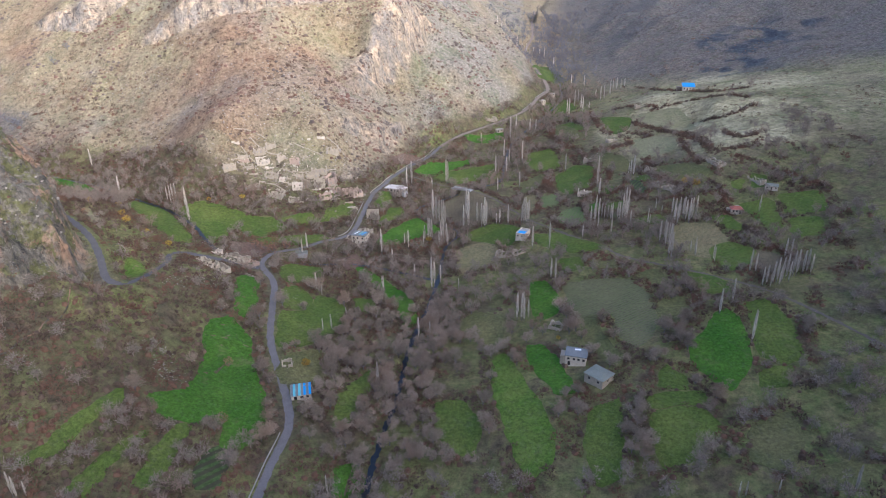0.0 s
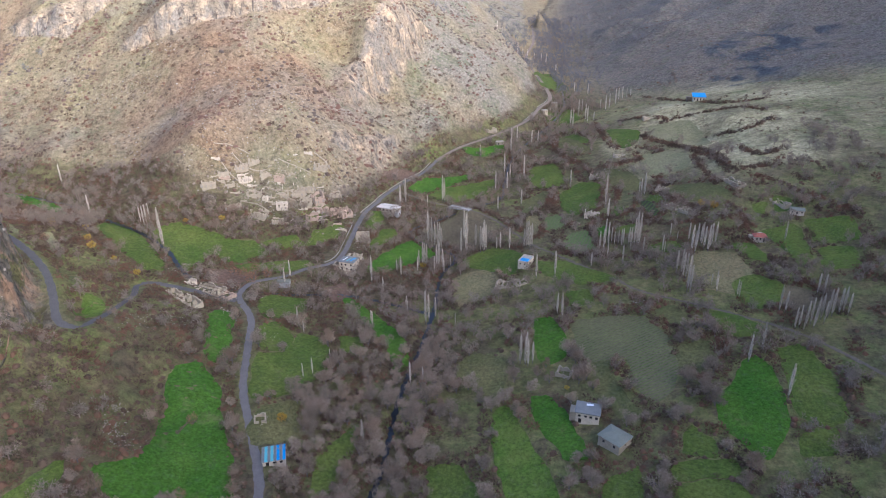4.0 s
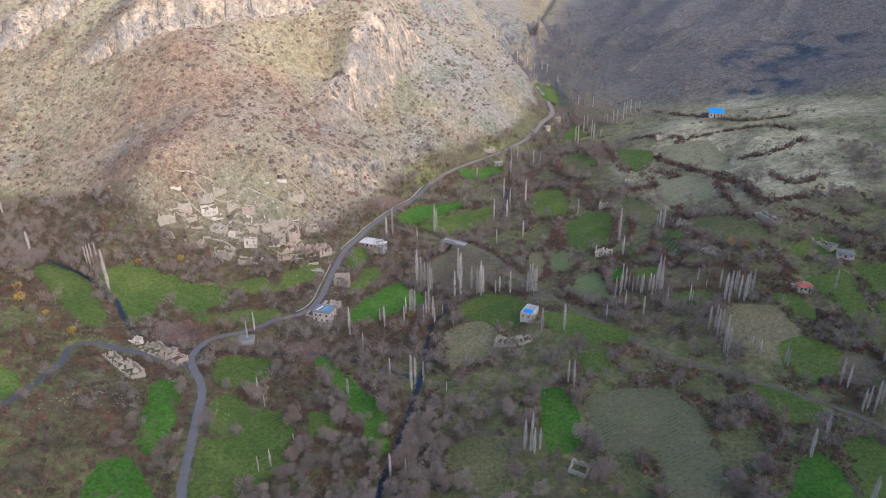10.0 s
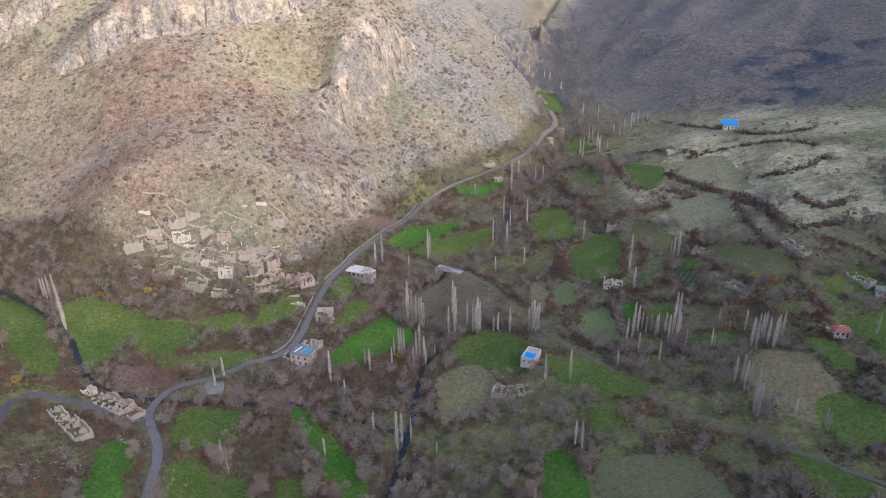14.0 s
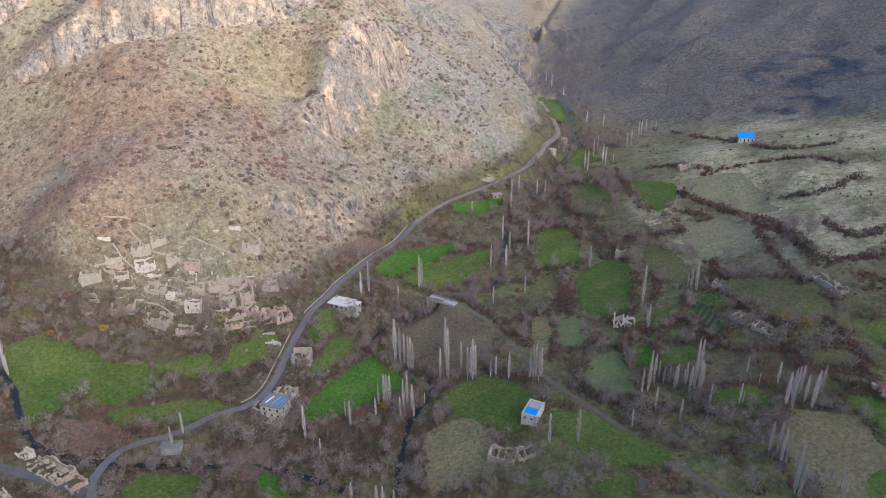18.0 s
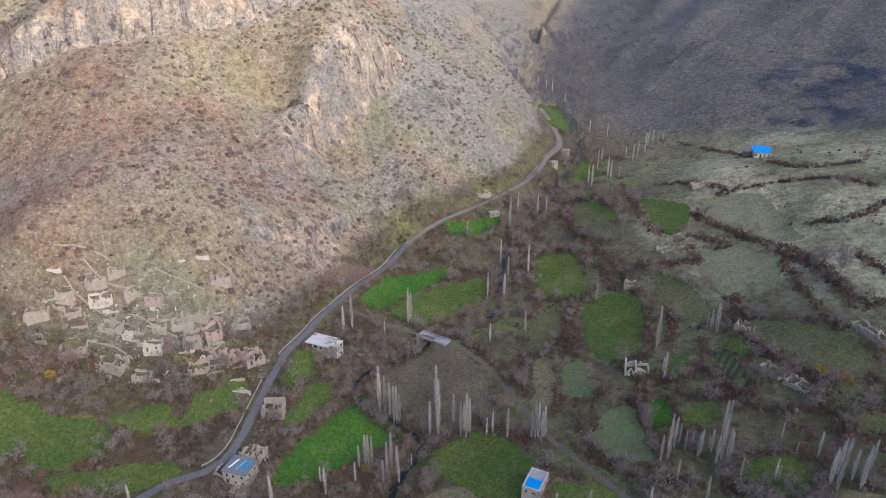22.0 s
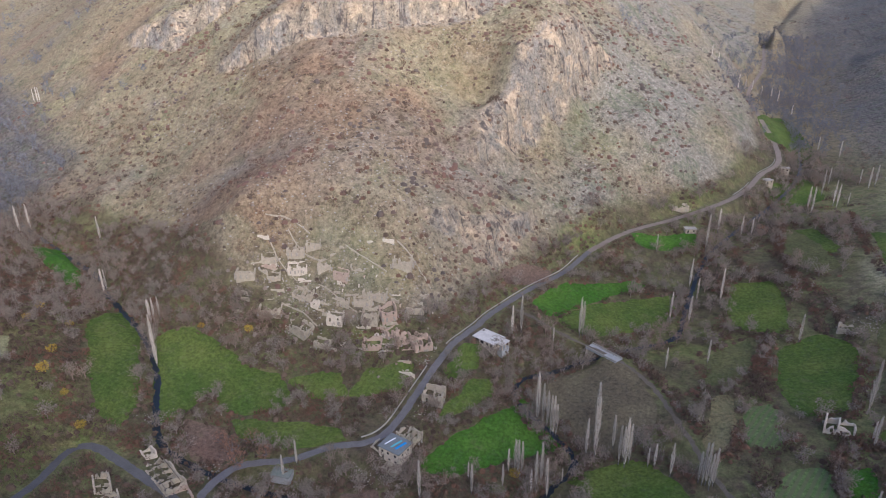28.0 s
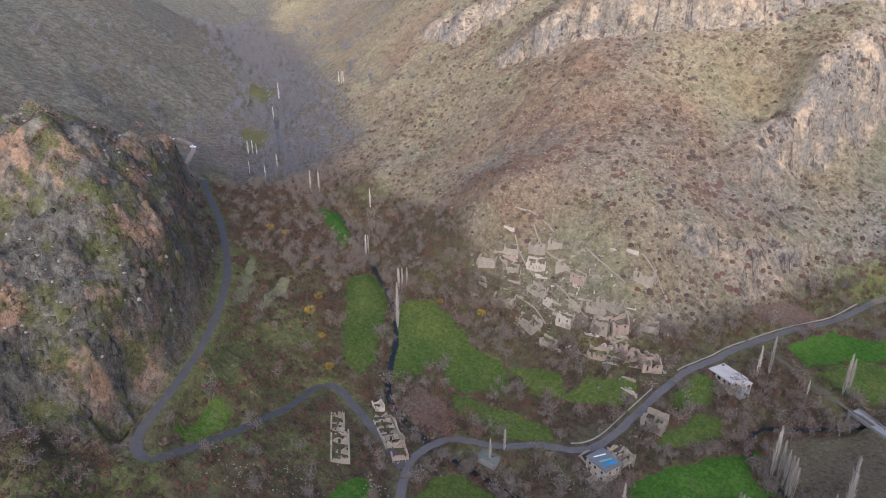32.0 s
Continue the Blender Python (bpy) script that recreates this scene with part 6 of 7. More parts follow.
# ---- plants ----
def tube(path, r0, r1, sides=5):
    """A tapered limb along points: vertices and faces."""
    verts, faces = [], []
    for i, p in enumerate(path):
        d = (Vector(path[min(i + 1, len(path) - 1)]) - Vector(path[max(i - 1, 0)])).normalized()
        u = d.orthogonal().normalized()
        v = d.cross(u)
        r = r0 + (r1 - r0) * i / (len(path) - 1)
        verts += [tuple(Vector(p) + (u * math.cos(a) + v * math.sin(a)) * r) for a in (2 * math.pi * k / sides for k in range(sides))]
    for i in range(len(path) - 1):
        for k in range(sides):
            a, b = i * sides + k, i * sides + (k + 1) % sides
            faces.append((a, b, b + sides, a + sides))
    return verts, faces


def join(bits):
    verts, faces = [], []
    for v, f in bits:
        n = len(verts)
        verts += v
        faces += [tuple(n + i for i in q) for q in f]
    return verts, faces


def spike(p, q, r):
    """A thin twig: a three-sided spike."""
    d = Vector(q) - Vector(p)
    u = d.orthogonal().normalized() * r
    v = d.cross(u).normalized() * r
    p = Vector(p)
    return [tuple(p + u), tuple(p - u * 0.5 + v * 0.87), tuple(p - u * 0.5 - v * 0.87), tuple(q)], [(0, 1, 3), (1, 2, 3), (2, 0, 3)]


def sliver(p, q, r, rnd):
    """The finest twig: one long triangle."""
    d = Vector(q) - Vector(p)
    u = d.cross(Vector((rnd.gauss(0, 1), rnd.gauss(0, 1), rnd.gauss(0, 1)))).normalized() * r
    return [tuple(Vector(p) + u), tuple(Vector(p) - u), tuple(q)], [(0, 1, 2)]


def bare_tree(seed, tall=8.4, wide=3.9, twigs=1350, thick=0.068, coarse=False):
    """A spreading leafless tree: forked trunk and limbs, boughs, and a haze of twigs. Returns trunk and crown as vertices and faces."""
    rnd = random.Random(seed)
    limbs, tips = [], []
    fork = tall * rnd.uniform(0.14, 0.24)
    limbs.append(tube([(0, 0, -0.6), (0.1, 0, fork)], 0.24, 0.17, 4 if coarse else 6))
    crown = []
    for k in range(rnd.randint(6, 8)):
        a, lean = 2 * math.pi * (k + rnd.uniform(-0.3, 0.3)) / 7, rnd.uniform(0.35, 1.0)
        length = tall * rnd.uniform(0.5, 0.78)
        out = Vector((math.cos(a), math.sin(a), 0)) * wide * lean
        p0 = Vector((0.1, 0, fork * rnd.uniform(0.7, 1)))
        p3 = p0 + out + Vector((0, 0, length * (1.05 - 0.35 * lean)))
        p1 = p0.lerp(p3, 0.35) + out * 0.12 + Vector((0, 0, -0.2))
        p2 = p0.lerp(p3, 0.7) + Vector((rnd.uniform(-.3, .3), rnd.uniform(-.3, .3), 0.1))
        if coarse:
            limbs.append(spike(p0, p3, 0.11))
        else:
            limbs.append(tube([p0, p1, p2, p3], 0.10, 0.022, 4))
        stations = [p1, p1.lerp(p2, 0.5), p2, p2.lerp(p3, 0.5), p3]
        for p in stations:
            tips.append((p, 1.0))
            for _ in range(0 if coarse else 2):
                side = (out.normalized() * rnd.uniform(-0.2, 0.8) + Vector((rnd.gauss(0, 0.8), rnd.gauss(0, 0.8), rnd.gauss(0.5, 0.5)))).normalized()
                q = Vector(p) + side * rnd.uniform(1.0, 2.2) * tall / 8
                crown.append(spike(p, q, 0.04))
                tips += [(Vector(p).lerp(q, 0.5), 0.9), (q, 0.75)]
    # the twigs stand in several rounded masses, which leave an uneven outline with gaps
    masses = [(Vector(p), rnd.uniform(0.9, 1.7) * tall / 8) for p, _ in rnd.sample(tips, 11 if not coarse else 9)]
    for n in range(twigs):
        p, size = rnd.choice(masses)
        off = Vector((rnd.gauss(0, 1), rnd.gauss(0, 1), rnd.gauss(0, 0.9))).normalized() * size * rnd.random() ** 0.45
        away = (off.normalized() + Vector((rnd.gauss(0, 0.6), rnd.gauss(0, 0.6), rnd.gauss(0.35, 0.5)))).normalized()
        start = p + off
        end = start + away * rnd.uniform(0.45, 1.2) * tall / 8
        crown.append(sliver(start, end, thick * rnd.uniform(0.6, 1.3), rnd))
    return join(limbs), join(crown)


def poplar(seed, twigs=330):
    """A leafless columnar poplar, ten metres tall: trunk, and steep pale branches."""
    rnd = random.Random(seed)
    trunk = [tube([(0, 0, -0.5), (0.03, 0, 3), (-0.03, 0.03, 6.5), (0, 0, 9.6)], 0.16, 0.02, 5)]
    crown = []
    for n in range(twigs):
        u = rnd.random() ** 0.85
        z = 0.7 + 8.5 * u
        reach = 0.98 * math.sin(min(1, (z + 0.3) / 9.6) ** 0.8 * math.pi) ** 0.7 * rnd.uniform(0.3, 1.0) + 0.05
        a = rnd.uniform(0, 2 * math.pi)
        c, s = math.cos(a), math.sin(a)
        start = Vector((c * reach * 0.25, s * reach * 0.25, z))
        end = Vector((c * reach, s * reach, min(10.1, z + rnd.uniform(0.9, 2.3))))
        crown.append(spike(start, end, rnd.uniform(0.02, 0.045)) if n % 3 == 0 else sliver(start, end, rnd.uniform(0.025, 0.05), rnd))
    return join(trunk), join(crown)


def shrub(seed, tall=2.3, wide=1.7, twigs=42, thick=0.15):
    """A low leafless bush: a dome of fine twigs."""
    rnd = random.Random(seed)
    bits = []
    for _ in range(twigs):
        d = Vector((rnd.gauss(0, 1), rnd.gauss(0, 1), abs(rnd.gauss(0.2, 0.8)))).normalized() * rnd.uniform(0.45, 1.0)
        start = Vector((d.x * wide, d.y * wide, d.z * tall * 0.8))
        away = (d + Vector((rnd.gauss(0, 0.6), rnd.gauss(0, 0.6), rnd.gauss(0.5, 0.5)))).normalized()
        bits.append(sliver(start, start + away * rnd.uniform(0.5, 1.1) * tall * 0.4, thick * rnd.uniform(0.7, 1.5), rnd))
    return join(bits)


def leafy(seed, tall=2.6, wide=1.7, leaves=420):
    """A bush that keeps its leaves: many small leaf clumps."""
    rnd = random.Random(seed)
    bits = []
    for _ in range(leaves):
        d = Vector((rnd.gauss(0, 1), rnd.gauss(0, 1), rnd.gauss(0, 1))).normalized() * rnd.uniform(0.55, 1.05)
        p = Vector((d.x * wide, d.y * wide, tall * 0.55 + d.z * tall * 0.5))
        if p.z < 0.05:
            continue
        q = p + Vector((rnd.gauss(0, .2), rnd.gauss(0, .2), rnd.gauss(0.05, .2)))
        r = p + Vector((rnd.gauss(0, .2), rnd.gauss(0, .2), rnd.gauss(0, .2)))
        bits.append(([tuple(p), tuple(q), tuple(r)], [(0, 1, 2)]))
    return join(bits)


def stone(seed):
    rnd = random.Random(seed)
    b = bmesh.new()
    bmesh.ops.create_icosphere(b, subdivisions=1, radius=0.5)
    for v in b.verts:
        v.co *= rnd.uniform(0.65, 1.2)
        v.co.z *= 0.7
    b.verts.ensure_lookup_table()
    out = [tuple(v.co) for v in b.verts], [tuple(v.index for v in f.verts) for f in b.faces]
    b.free()
    return out


def block(seed):
    """An angular slab of rock."""
    rnd = random.Random(seed)
    v = [(sx * 0.5 * rnd.uniform(0.5, 1.3) * (0.75 if sz > 0 else 1.1), sy * 0.5 * rnd.uniform(0.5, 1.3) * (0.6 if sz > 0 else 1.1), sz * 0.5 * rnd.uniform(0.5, 1.3) + 0.25 * sx * rnd.uniform(-1, 1))
         for sz in (-1, 1) for sx, sy in ((-1, -1), (1, -1), (1, 1), (-1, 1))]
    return v, [(0, 1, 5), (0, 5, 4), (1, 2, 6), (1, 6, 5), (2, 3, 7), (2, 7, 6), (3, 0, 4), (3, 4, 7), (4, 5, 6), (4, 6, 7)]


def scatter(name, shapes, places, material, label, category):
    """Many copies of triangle shapes as one object. places: rows of x, y, z, scale, turn, stretch in z."""
    places = np.asarray(places, float)
    vs, fs, count = [], [], 0
    pick = np.arange(len(places)) % len(shapes)
    for k, (v, f) in enumerate(shapes):
        p = places[pick == k]
        if not len(p):
            continue
        v, f = np.array(v), np.array(f)
        c, s = np.cos(p[:, 4])[:, None], np.sin(p[:, 4])[:, None]
        x = p[:, 0, None] + p[:, 3, None] * (c * v[:, 0] - s * v[:, 1])
        y = p[:, 1, None] + p[:, 3, None] * (s * v[:, 0] + c * v[:, 1])
        z = p[:, 2, None] + p[:, 3, None] * p[:, 5, None] * v[:, 2]
        vs.append(np.stack([x, y, z], -1).reshape(-1, 3))
        fs.append((f[None] + (count + np.arange(len(p)) * len(v))[:, None, None]).reshape(-1, 3))
        count += len(v) * len(p)
    verts, faces = np.concatenate(vs), np.concatenate(fs)
    me = bpy.data.meshes.new(name)
    me.vertices.add(len(verts))
    me.vertices.foreach_set("co", verts.ravel())
    me.loops.add(faces.size)
    me.loops.foreach_set("vertex_index", faces.ravel())
    me.polygons.add(len(faces))
    me.polygons.foreach_set("loop_start", np.arange(0, faces.size, 3))
    me.update(calc_edges=True)
    me.materials.append(material)
    return tagged(new(name, me), label, category, kind="stuff")


def plant(name, label, category, trunk, crown, bark, twig, group):
    ob = thing(name, label, category, None, group)
    part("trunk", mesh_of("trunk", *trunk, bark), ob)
    part("crown", mesh_of("crown", *crown, twig), ob)
    return ob


rng = np.random.default_rng(4)


def away_from(x, y, lines_, gap):
    d = np.full(len(x), 1e9)
    for l in lines_:
        d = np.minimum(d, to_line(x, y, l)[0])
    return d > gap


def clear(x, y, gap=1.0):
    """Places free of fields, houses and roads."""
    ok = away_from(x, y, (ROAD_MAIN, ROAD_WEST), 3.4 + gap * 0.4) & away_from(x, y, (ROAD_BRIDGE,), 2.6 + gap * 0.4)
    for p in ALL_PLOTS:
        q = np.array(p)
        near = ok & (x > q[:, 0].min()) & (x < q[:, 0].max()) & (y > q[:, 1].min()) & (y < q[:, 1].max())
        if near.any():
            i = np.where(near)[0]
            ok[i] &= ~inside(x[i], y[i], p)
    for bx, by, r in BUILT:
        ok &= np.hypot(x - bx, y - by) > 0.82 * r + gap * 0.3
    bank = (to_line(x, y, RIVER)[0] < 6) & away_from(x, y, (ROAD_MAIN, ROAD_WEST, ROAD_BRIDGE), 3.6)
    return ok | bank


def spread(x0, x1, y0, y1, step, keep):
    """Jittered places over a rectangle, thinned by keep(x, y) in 0..1."""
    gx, gy = np.meshgrid(np.arange(x0, x1, step), np.arange(y0, y1, step))
    gx = gx.ravel() + rng.uniform(-0.5, 0.5, gx.size) * step
    gy = gy.ravel() + rng.uniform(-0.5, 0.5, gy.size) * step
    k = rng.random(gx.size) < keep(gx, gy)
    return gx[k], gy[k]


def rows_of(x, y, lo, hi, flat=(0.85, 1.15), sink=0.05):
    return np.column_stack([x, y, ground_at(x, y) - sink, rng.uniform(lo, hi, len(x)), rng.uniform(0, 6.28, len(x)), rng.uniform(*flat, len(x))])


# poplars, one by one
_poplars = [plant("poplar", "tall bare columnar poplar with pale branches", "poplar", *poplar(k), M_BARK, M_POPLAR, "poplars") for k in range(5)]
_k = 0
for _grove in (POPLARS_LOOP, POPLARS_FORD, POPLARS_ORCHARD, POPLARS_BRIDGE, POPLARS_UPPER, POPLARS_ROAD, POPLARS_EAST, POPLARS_ROW, POPLARS_MIDFIELD, POPLARS_WEST, POPLARS_BRINK):
    for _x, _y, _h in _grove:
        _m = pose(_x, _y, float(ground_at(_x, _y)), 0, 0, 47 * _k)
        if _k < 5:
            _p = _poplars[_k]
            _p.matrix_basis = _m
        else:
            _p = copy_thing(_poplars[_k % 5], _m)
        _wide = (_h / 10) * (0.66 if _h > 14 else 0.8)
        _p.scale = (_wide, _wide, _h / 10)
        _k += 1


EDGE = np.zeros((720, 640), bool)
for _p in ALL_PLOTS:
    _q = np.array(_p)
    EDGE[np.clip(_q[:, 1].astype(int), 0, 719), np.clip(_q[:, 0].astype(int) + 360, 0, 639)] = True
for _k in range(4):
    EDGE[1:] |= EDGE[:-1]
    EDGE[:-1] |= EDGE[1:]
    EDGE[:, 1:] |= EDGE[:, :-1]
    EDGE[:, :-1] |= EDGE[:, 1:]


def hedged(x, y):
    """1 beside the edge of a field, 0 elsewhere."""
    return EDGE[np.clip(y.astype(int), 0, 719), np.clip(x.astype(int) + 360, 0, 639)] * 1.0


def open_land(x, y):
    """How far the floor of the valley is kept as grass: most in the east, little in the west."""
    return smooth(-40, 20, x)


def woods(x, y):
    """How thickly trees stand: along the water, round the fields, thin on the slopes."""
    wet = np.minimum(to_line(x, y, RIVER)[0], to_line(x, y, STREAM)[0] * 1.2)
    hill = steep(x, y)
    east = smooth(90, 150, x) * smooth(400, 480, y)
    return np.clip(0.46 + 0.34 * hedged(x, y) - 0.26 * open_land(x, y) + 0.8 * np.exp(-(wet / 12) ** 2) + 0.7 * rough(x, y, 26, 77, 3), 0, 1) * (1 - hill) * (1 - 0.95 * east) * (1 - 0.7 * np.exp(-(np.hypot((x + 170) / 60, (y - 292) / 38)) ** 4)) * (1 - 0.6 * smooth(70, 100, -x) * (1 - smooth(280, 300, y)))


# bare trees: those along the flight one by one, the rest as woods
_x, _y = spread(-330, 240, 100, 700, 4.4, lambda x, y: 0.78 * woods(x, y))
_ok = clear(_x, _y, 1.6) & away_from(_x, _y, (RIVER,), 1.2)
_x, _y = _x[_ok], _y[_ok]
_near = (np.abs(_x - 5) < 100) & (_y > 165) & (_y < 345)
_idx = np.where(_near)[0][:290]
_trees = [plant("bare_tree", "spreading leafless tree with grey-brown twigs", "tree", *bare_tree(60 + k), M_BARK, M_BOUGH, "bare trees") for k in range(6)]
for _n, _i in enumerate(_idx):
    _m = pose(float(_x[_i]), float(_y[_i]), float(ground_at(_x[_i], _y[_i])), 0, 0, 61 * _n)
    _t = _trees[_n] if _n < 6 else copy_thing(_trees[_n % 6], _m)
    if _n < 6:
        _t.matrix_basis = _m
    _s = 0.52 + 0.46 * ((_n * 37) % 100) / 100
    _t.scale = (_s, _s, _s * 0.95)
_rest = np.ones(len(_x), bool)
_rest[_idx] = False


def triangles(bit):
    v, f = bit
    return v, [q for g in f for q in ((g[:3],) if len(g) == 3 else ((g[0], g[1], g[2]), (g[0], g[2], g[3])))]


_wood = []
for _k in range(6):
    _a, _b = bare_tree(90 + _k, twigs=310, thick=0.125, coarse=True)
    _wood.append(triangles(join([_a, _b])))
scatter("woods", _wood, rows_of(_x[_rest], _y[_rest], 0.55, 1.1), M_TWIG, "leafless grey-brown trees along the river and hedges", "woods")

# woods up both side valleys
_x, _y = spread(-960, 200, 300, 1150, 5.6, lambda x, y: np.clip(np.exp(-(np.minimum(to_line(x, y, RIVER)[0], to_line(x, y, STREAM)[0]) / 34) ** 2) + 0.2 * rough(x, y, 40, 5, 2), 0, 1) * 0.85 * ((x < -330) | (y > 700)))
_ok = clear(_x, _y, 1.0)
_thin = [triangles(join(bare_tree(130 + _k, twigs=120, thick=0.2, coarse=True))) for _k in range(5)]
scatter("far_woods", _thin, rows_of(_x[_ok], _y[_ok], 0.7, 1.25), M_FARWOOD, "distant leafless woods in the side valleys", "woods")

def dome(seed, twigs=16):
    """A rounded bush: a lumpy low mound with twigs that stand out of it."""
    rnd = random.Random(seed)
    verts, faces = [(0, 0, 0.85 * rnd.uniform(0.8, 1.1))], []
    for ring, (r, z) in enumerate(((0.62, 0.62), (1.0, 0.02))):
        for k in range(7):
            a, w = 2 * math.pi * (k + 0.5 * ring) / 7, rnd.uniform(0.72, 1.15)
            verts.append((r * w * math.cos(a), r * w * math.sin(a), z * rnd.uniform(0.7, 1.2) - (0.3 if ring else 0)))
    for k in range(7):
        n = (k + 1) % 7
        faces += [(0, 1 + k, 1 + n), (1 + k, 8 + k, 1 + n), (1 + n, 8 + k, 8 + n)]
    bits = [(verts, faces)]
    for _ in range(twigs):
        d = Vector((rnd.gauss(0, 1), rnd.gauss(0, 1), abs(rnd.gauss(0.3, 0.8)))).normalized()
        p = Vector((d.x * 0.75, d.y * 0.75, d.z * 0.6))
        q = p + (d + Vector((rnd.gauss(0, 0.4), rnd.gauss(0, 0.4), 0.3))).normalized() * rnd.uniform(0.3, 0.6)
        bits.append(sliver(p, q, 0.09, rnd))
    return join(bits)


# brush over all that is not field or road
_shrubs = [b for k in range(6) for b in (shrub(200 + k), dome(220 + k, 22))]
_x, _y = spread(-330, 240, 100, 700, 2.25, lambda x, y: smooth(0.42, 0.66, 0.76 + 0.42 * hedged(x, y) - 0.5 * open_land(x, y) + 0.12 * smooth(50, 80, -x) + 0.9 * rough(x, y, 11, 31, 3)) * (1 - 0.85 * steep(x, y)) * (1 - 0.95 * smooth(60, 115, x) * smooth(370, 440, y)))
_ok = clear(_x, _y, 0.6) & away_from(_x, _y, (RIVER, STREAM), 1.0)
scatter("brush", _shrubs, rows_of(_x[_ok], _y[_ok], 0.6, 1.45, (0.7, 1.25)), M_BRUSH, "dense brown leafless brush round the fields", "brush")

_x, _y = spread(-156, -66, 370, 412, 2.6, lambda x, y: np.clip(0.28 - 0.02 * (y - 384) + 0.9 * rough(x, y, 12, 33, 3), 0, 0.9))
_ok = away_from(_x, _y, (ROAD_MAIN,), 4.5)
scatter("village_brush", _shrubs, rows_of(_x[_ok], _y[_ok], 0.5, 1.3, (0.7, 1.2)), M_TWIG, "grey-brown brush overgrowing the ruined village", "brush")

# scrub and stones on the slopes
_small = [shrub(300 + k, 1.15, 1.0, 14, 0.2) for k in range(6)]


_domes = [dome(500 + k) for k in range(8)]
_x, _y = spread(-440, 120, 340, 800, 3.1, lambda x, y: steep(x, y) * np.clip(0.34 + 1.0 * rough(x, y, 26, 37, 4) + 0.3 * rough(x, y, 90, 36, 2), 0, 0.8))
_ok = clear(_x, _y, 0.5)
_rows = rows_of(_x[_ok], _y[_ok], 0.0, 1.0, (0.5, 1.0), 0.1)
_rows[:, 3] = 0.35 + 1.75 * _rows[:, 3] ** 2.4
scatter("hill_scrub", _domes, _rows, M_SCRUB, "low brown and russet scrub dotted over the scree", "scrub")
_x, _y = spread(-420, -90, 100, 400, 2.9, lambda x, y: steep(x, y) * (y < 330 - 0.1 * x) * np.clip(0.45 + 1.1 * rough(x, y, 24, 37, 4), 0, 1))
_ok = clear(_x, _y, 0.5)
scatter("hill_scrub", _small, rows_of(_x[_ok], _y[_ok], 0.35, 1.3, (0.5, 1.0)), M_SCRUB, "low brown scrub on the crag", "scrub")
HEDGES = [
    [(148, 672, 0), (164, 643, 0), (182, 597, 0), (190, 547, 0), (224, 547, 0)],
    [(119, 570, 0), (141, 546, 0), (148, 532, 0), (130, 514, 0), (134, 491, 0), (152, 471, 0), (158, 446, 0), (156, 410, 0), (160, 402, 0)],
    [(104, 589, 0), (105, 517, 0), (116, 491, 0), (119, 461, 0), (121, 436, 0), (124, 418, 0), (128, 403, 0)],
    [(148, 532, 0), (177, 527, 0), (199, 517, 0), (207, 502, 0)],
    [(124, 418, 0), (127, 389, 0), (129, 366, 0), (133, 351, 0)],
    [(148, 452, 0), (146, 425, 0), (147, 388, 0), (150, 379, 0)],
    [(72, 574, 0), (71, 522, 0), (79, 471, 0), (82, 452, 0)],
    [(94, 472, 0), (100, 451, 0), (97, 418, 0), (89, 397, 0)],
    [(184, 380, 0), (193, 362, 0), (202, 349, 0)],
    [(167, 394, 0), (179, 381, 0), (186, 355, 0)],
    [(150, 324, 0), (157, 305, 0), (162, 288, 0)],
    [(142, 375, 0), (150, 362, 0), (147, 329, 0), (155, 313, 0)],
]
LOW_HEDGES = [
    [(72, 574), (68, 532), (82, 485), (89, 450), (87, 420), (77, 376), (78, 354)],
    [(47, 533), (62, 487), (61, 447), (56, 431), (62, 387)],
    [(129, 518), (139, 494), (150, 468), (156, 439), (159, 408), (180, 404)],
    [(121, 493), (132, 476), (125, 431), (120, 413), (124, 385), (130, 372)],
    [(92, 474), (113, 466), (134, 476)],
    [(100, 392), (108, 376), (112, 364), (128, 360), (129, 345)],
    [(81, 384), (102, 388), (105, 368)],
    [(171, 484), (188, 477), (207, 485)],
    [(174, 443), (178, 422), (191, 427)],
    [(-1, 435), (22, 414), (35, 386)],
    [(48, 359), (67, 343), (87, 336), (96, 332)],
]
_px, _py, _near = [], [], []
for _line in LOW_HEDGES:
    _h = np.array(resample(smooth_line([(*p, 0) for p in _line]), 0.7))
    _near.append(_h[::11])
    _px.append(_h[:, 0] + rng.normal(0, 1.2, len(_h)))
    _py.append(_h[:, 1] + rng.normal(0, 1.2, len(_h)))
_px, _py, _near = np.concatenate(_px), np.concatenate(_py), np.concatenate(_near)
_ok = clear(_px, _py, 0.4)
scatter("hedge_brush", _shrubs, rows_of(_px[_ok], _py[_ok], 0.7, 1.55, (0.8, 1.3)), M_BRUSH, "thick dark leafless hedges between small fields", "hedge")
_ok = clear(_near[:, 0], _near[:, 1], 0.4) & (rng.random(len(_near)) < 0.6)
scatter("woods", _wood, rows_of(_near[_ok, 0], _near[_ok, 1], 0.35, 0.75), M_TWIG, "small leafless trees standing in the hedges", "woods")
_px, _py = [], []
for _line in HEDGES:
    _h = np.array(resample(smooth_line(_line), 0.8))
    _px.append(_h[:, 0] + rng.normal(0, 1.1, len(_h)))
    _py.append(_h[:, 1] + rng.normal(0, 1.1, len(_h)))
_px, _py = np.concatenate(_px), np.concatenate(_py)
_ok = clear(_px, _py, 0.5) & (rough(_px, _py, 14, 39, 2) > -0.3)
scatter("hedge_brush", _shrubs, rows_of(_px[_ok], _py[_ok], 0.7, 1.5, (0.7, 1.2)), M_BRUSH, "dark leafless hedges between terraced fields on the hill", "hedge")
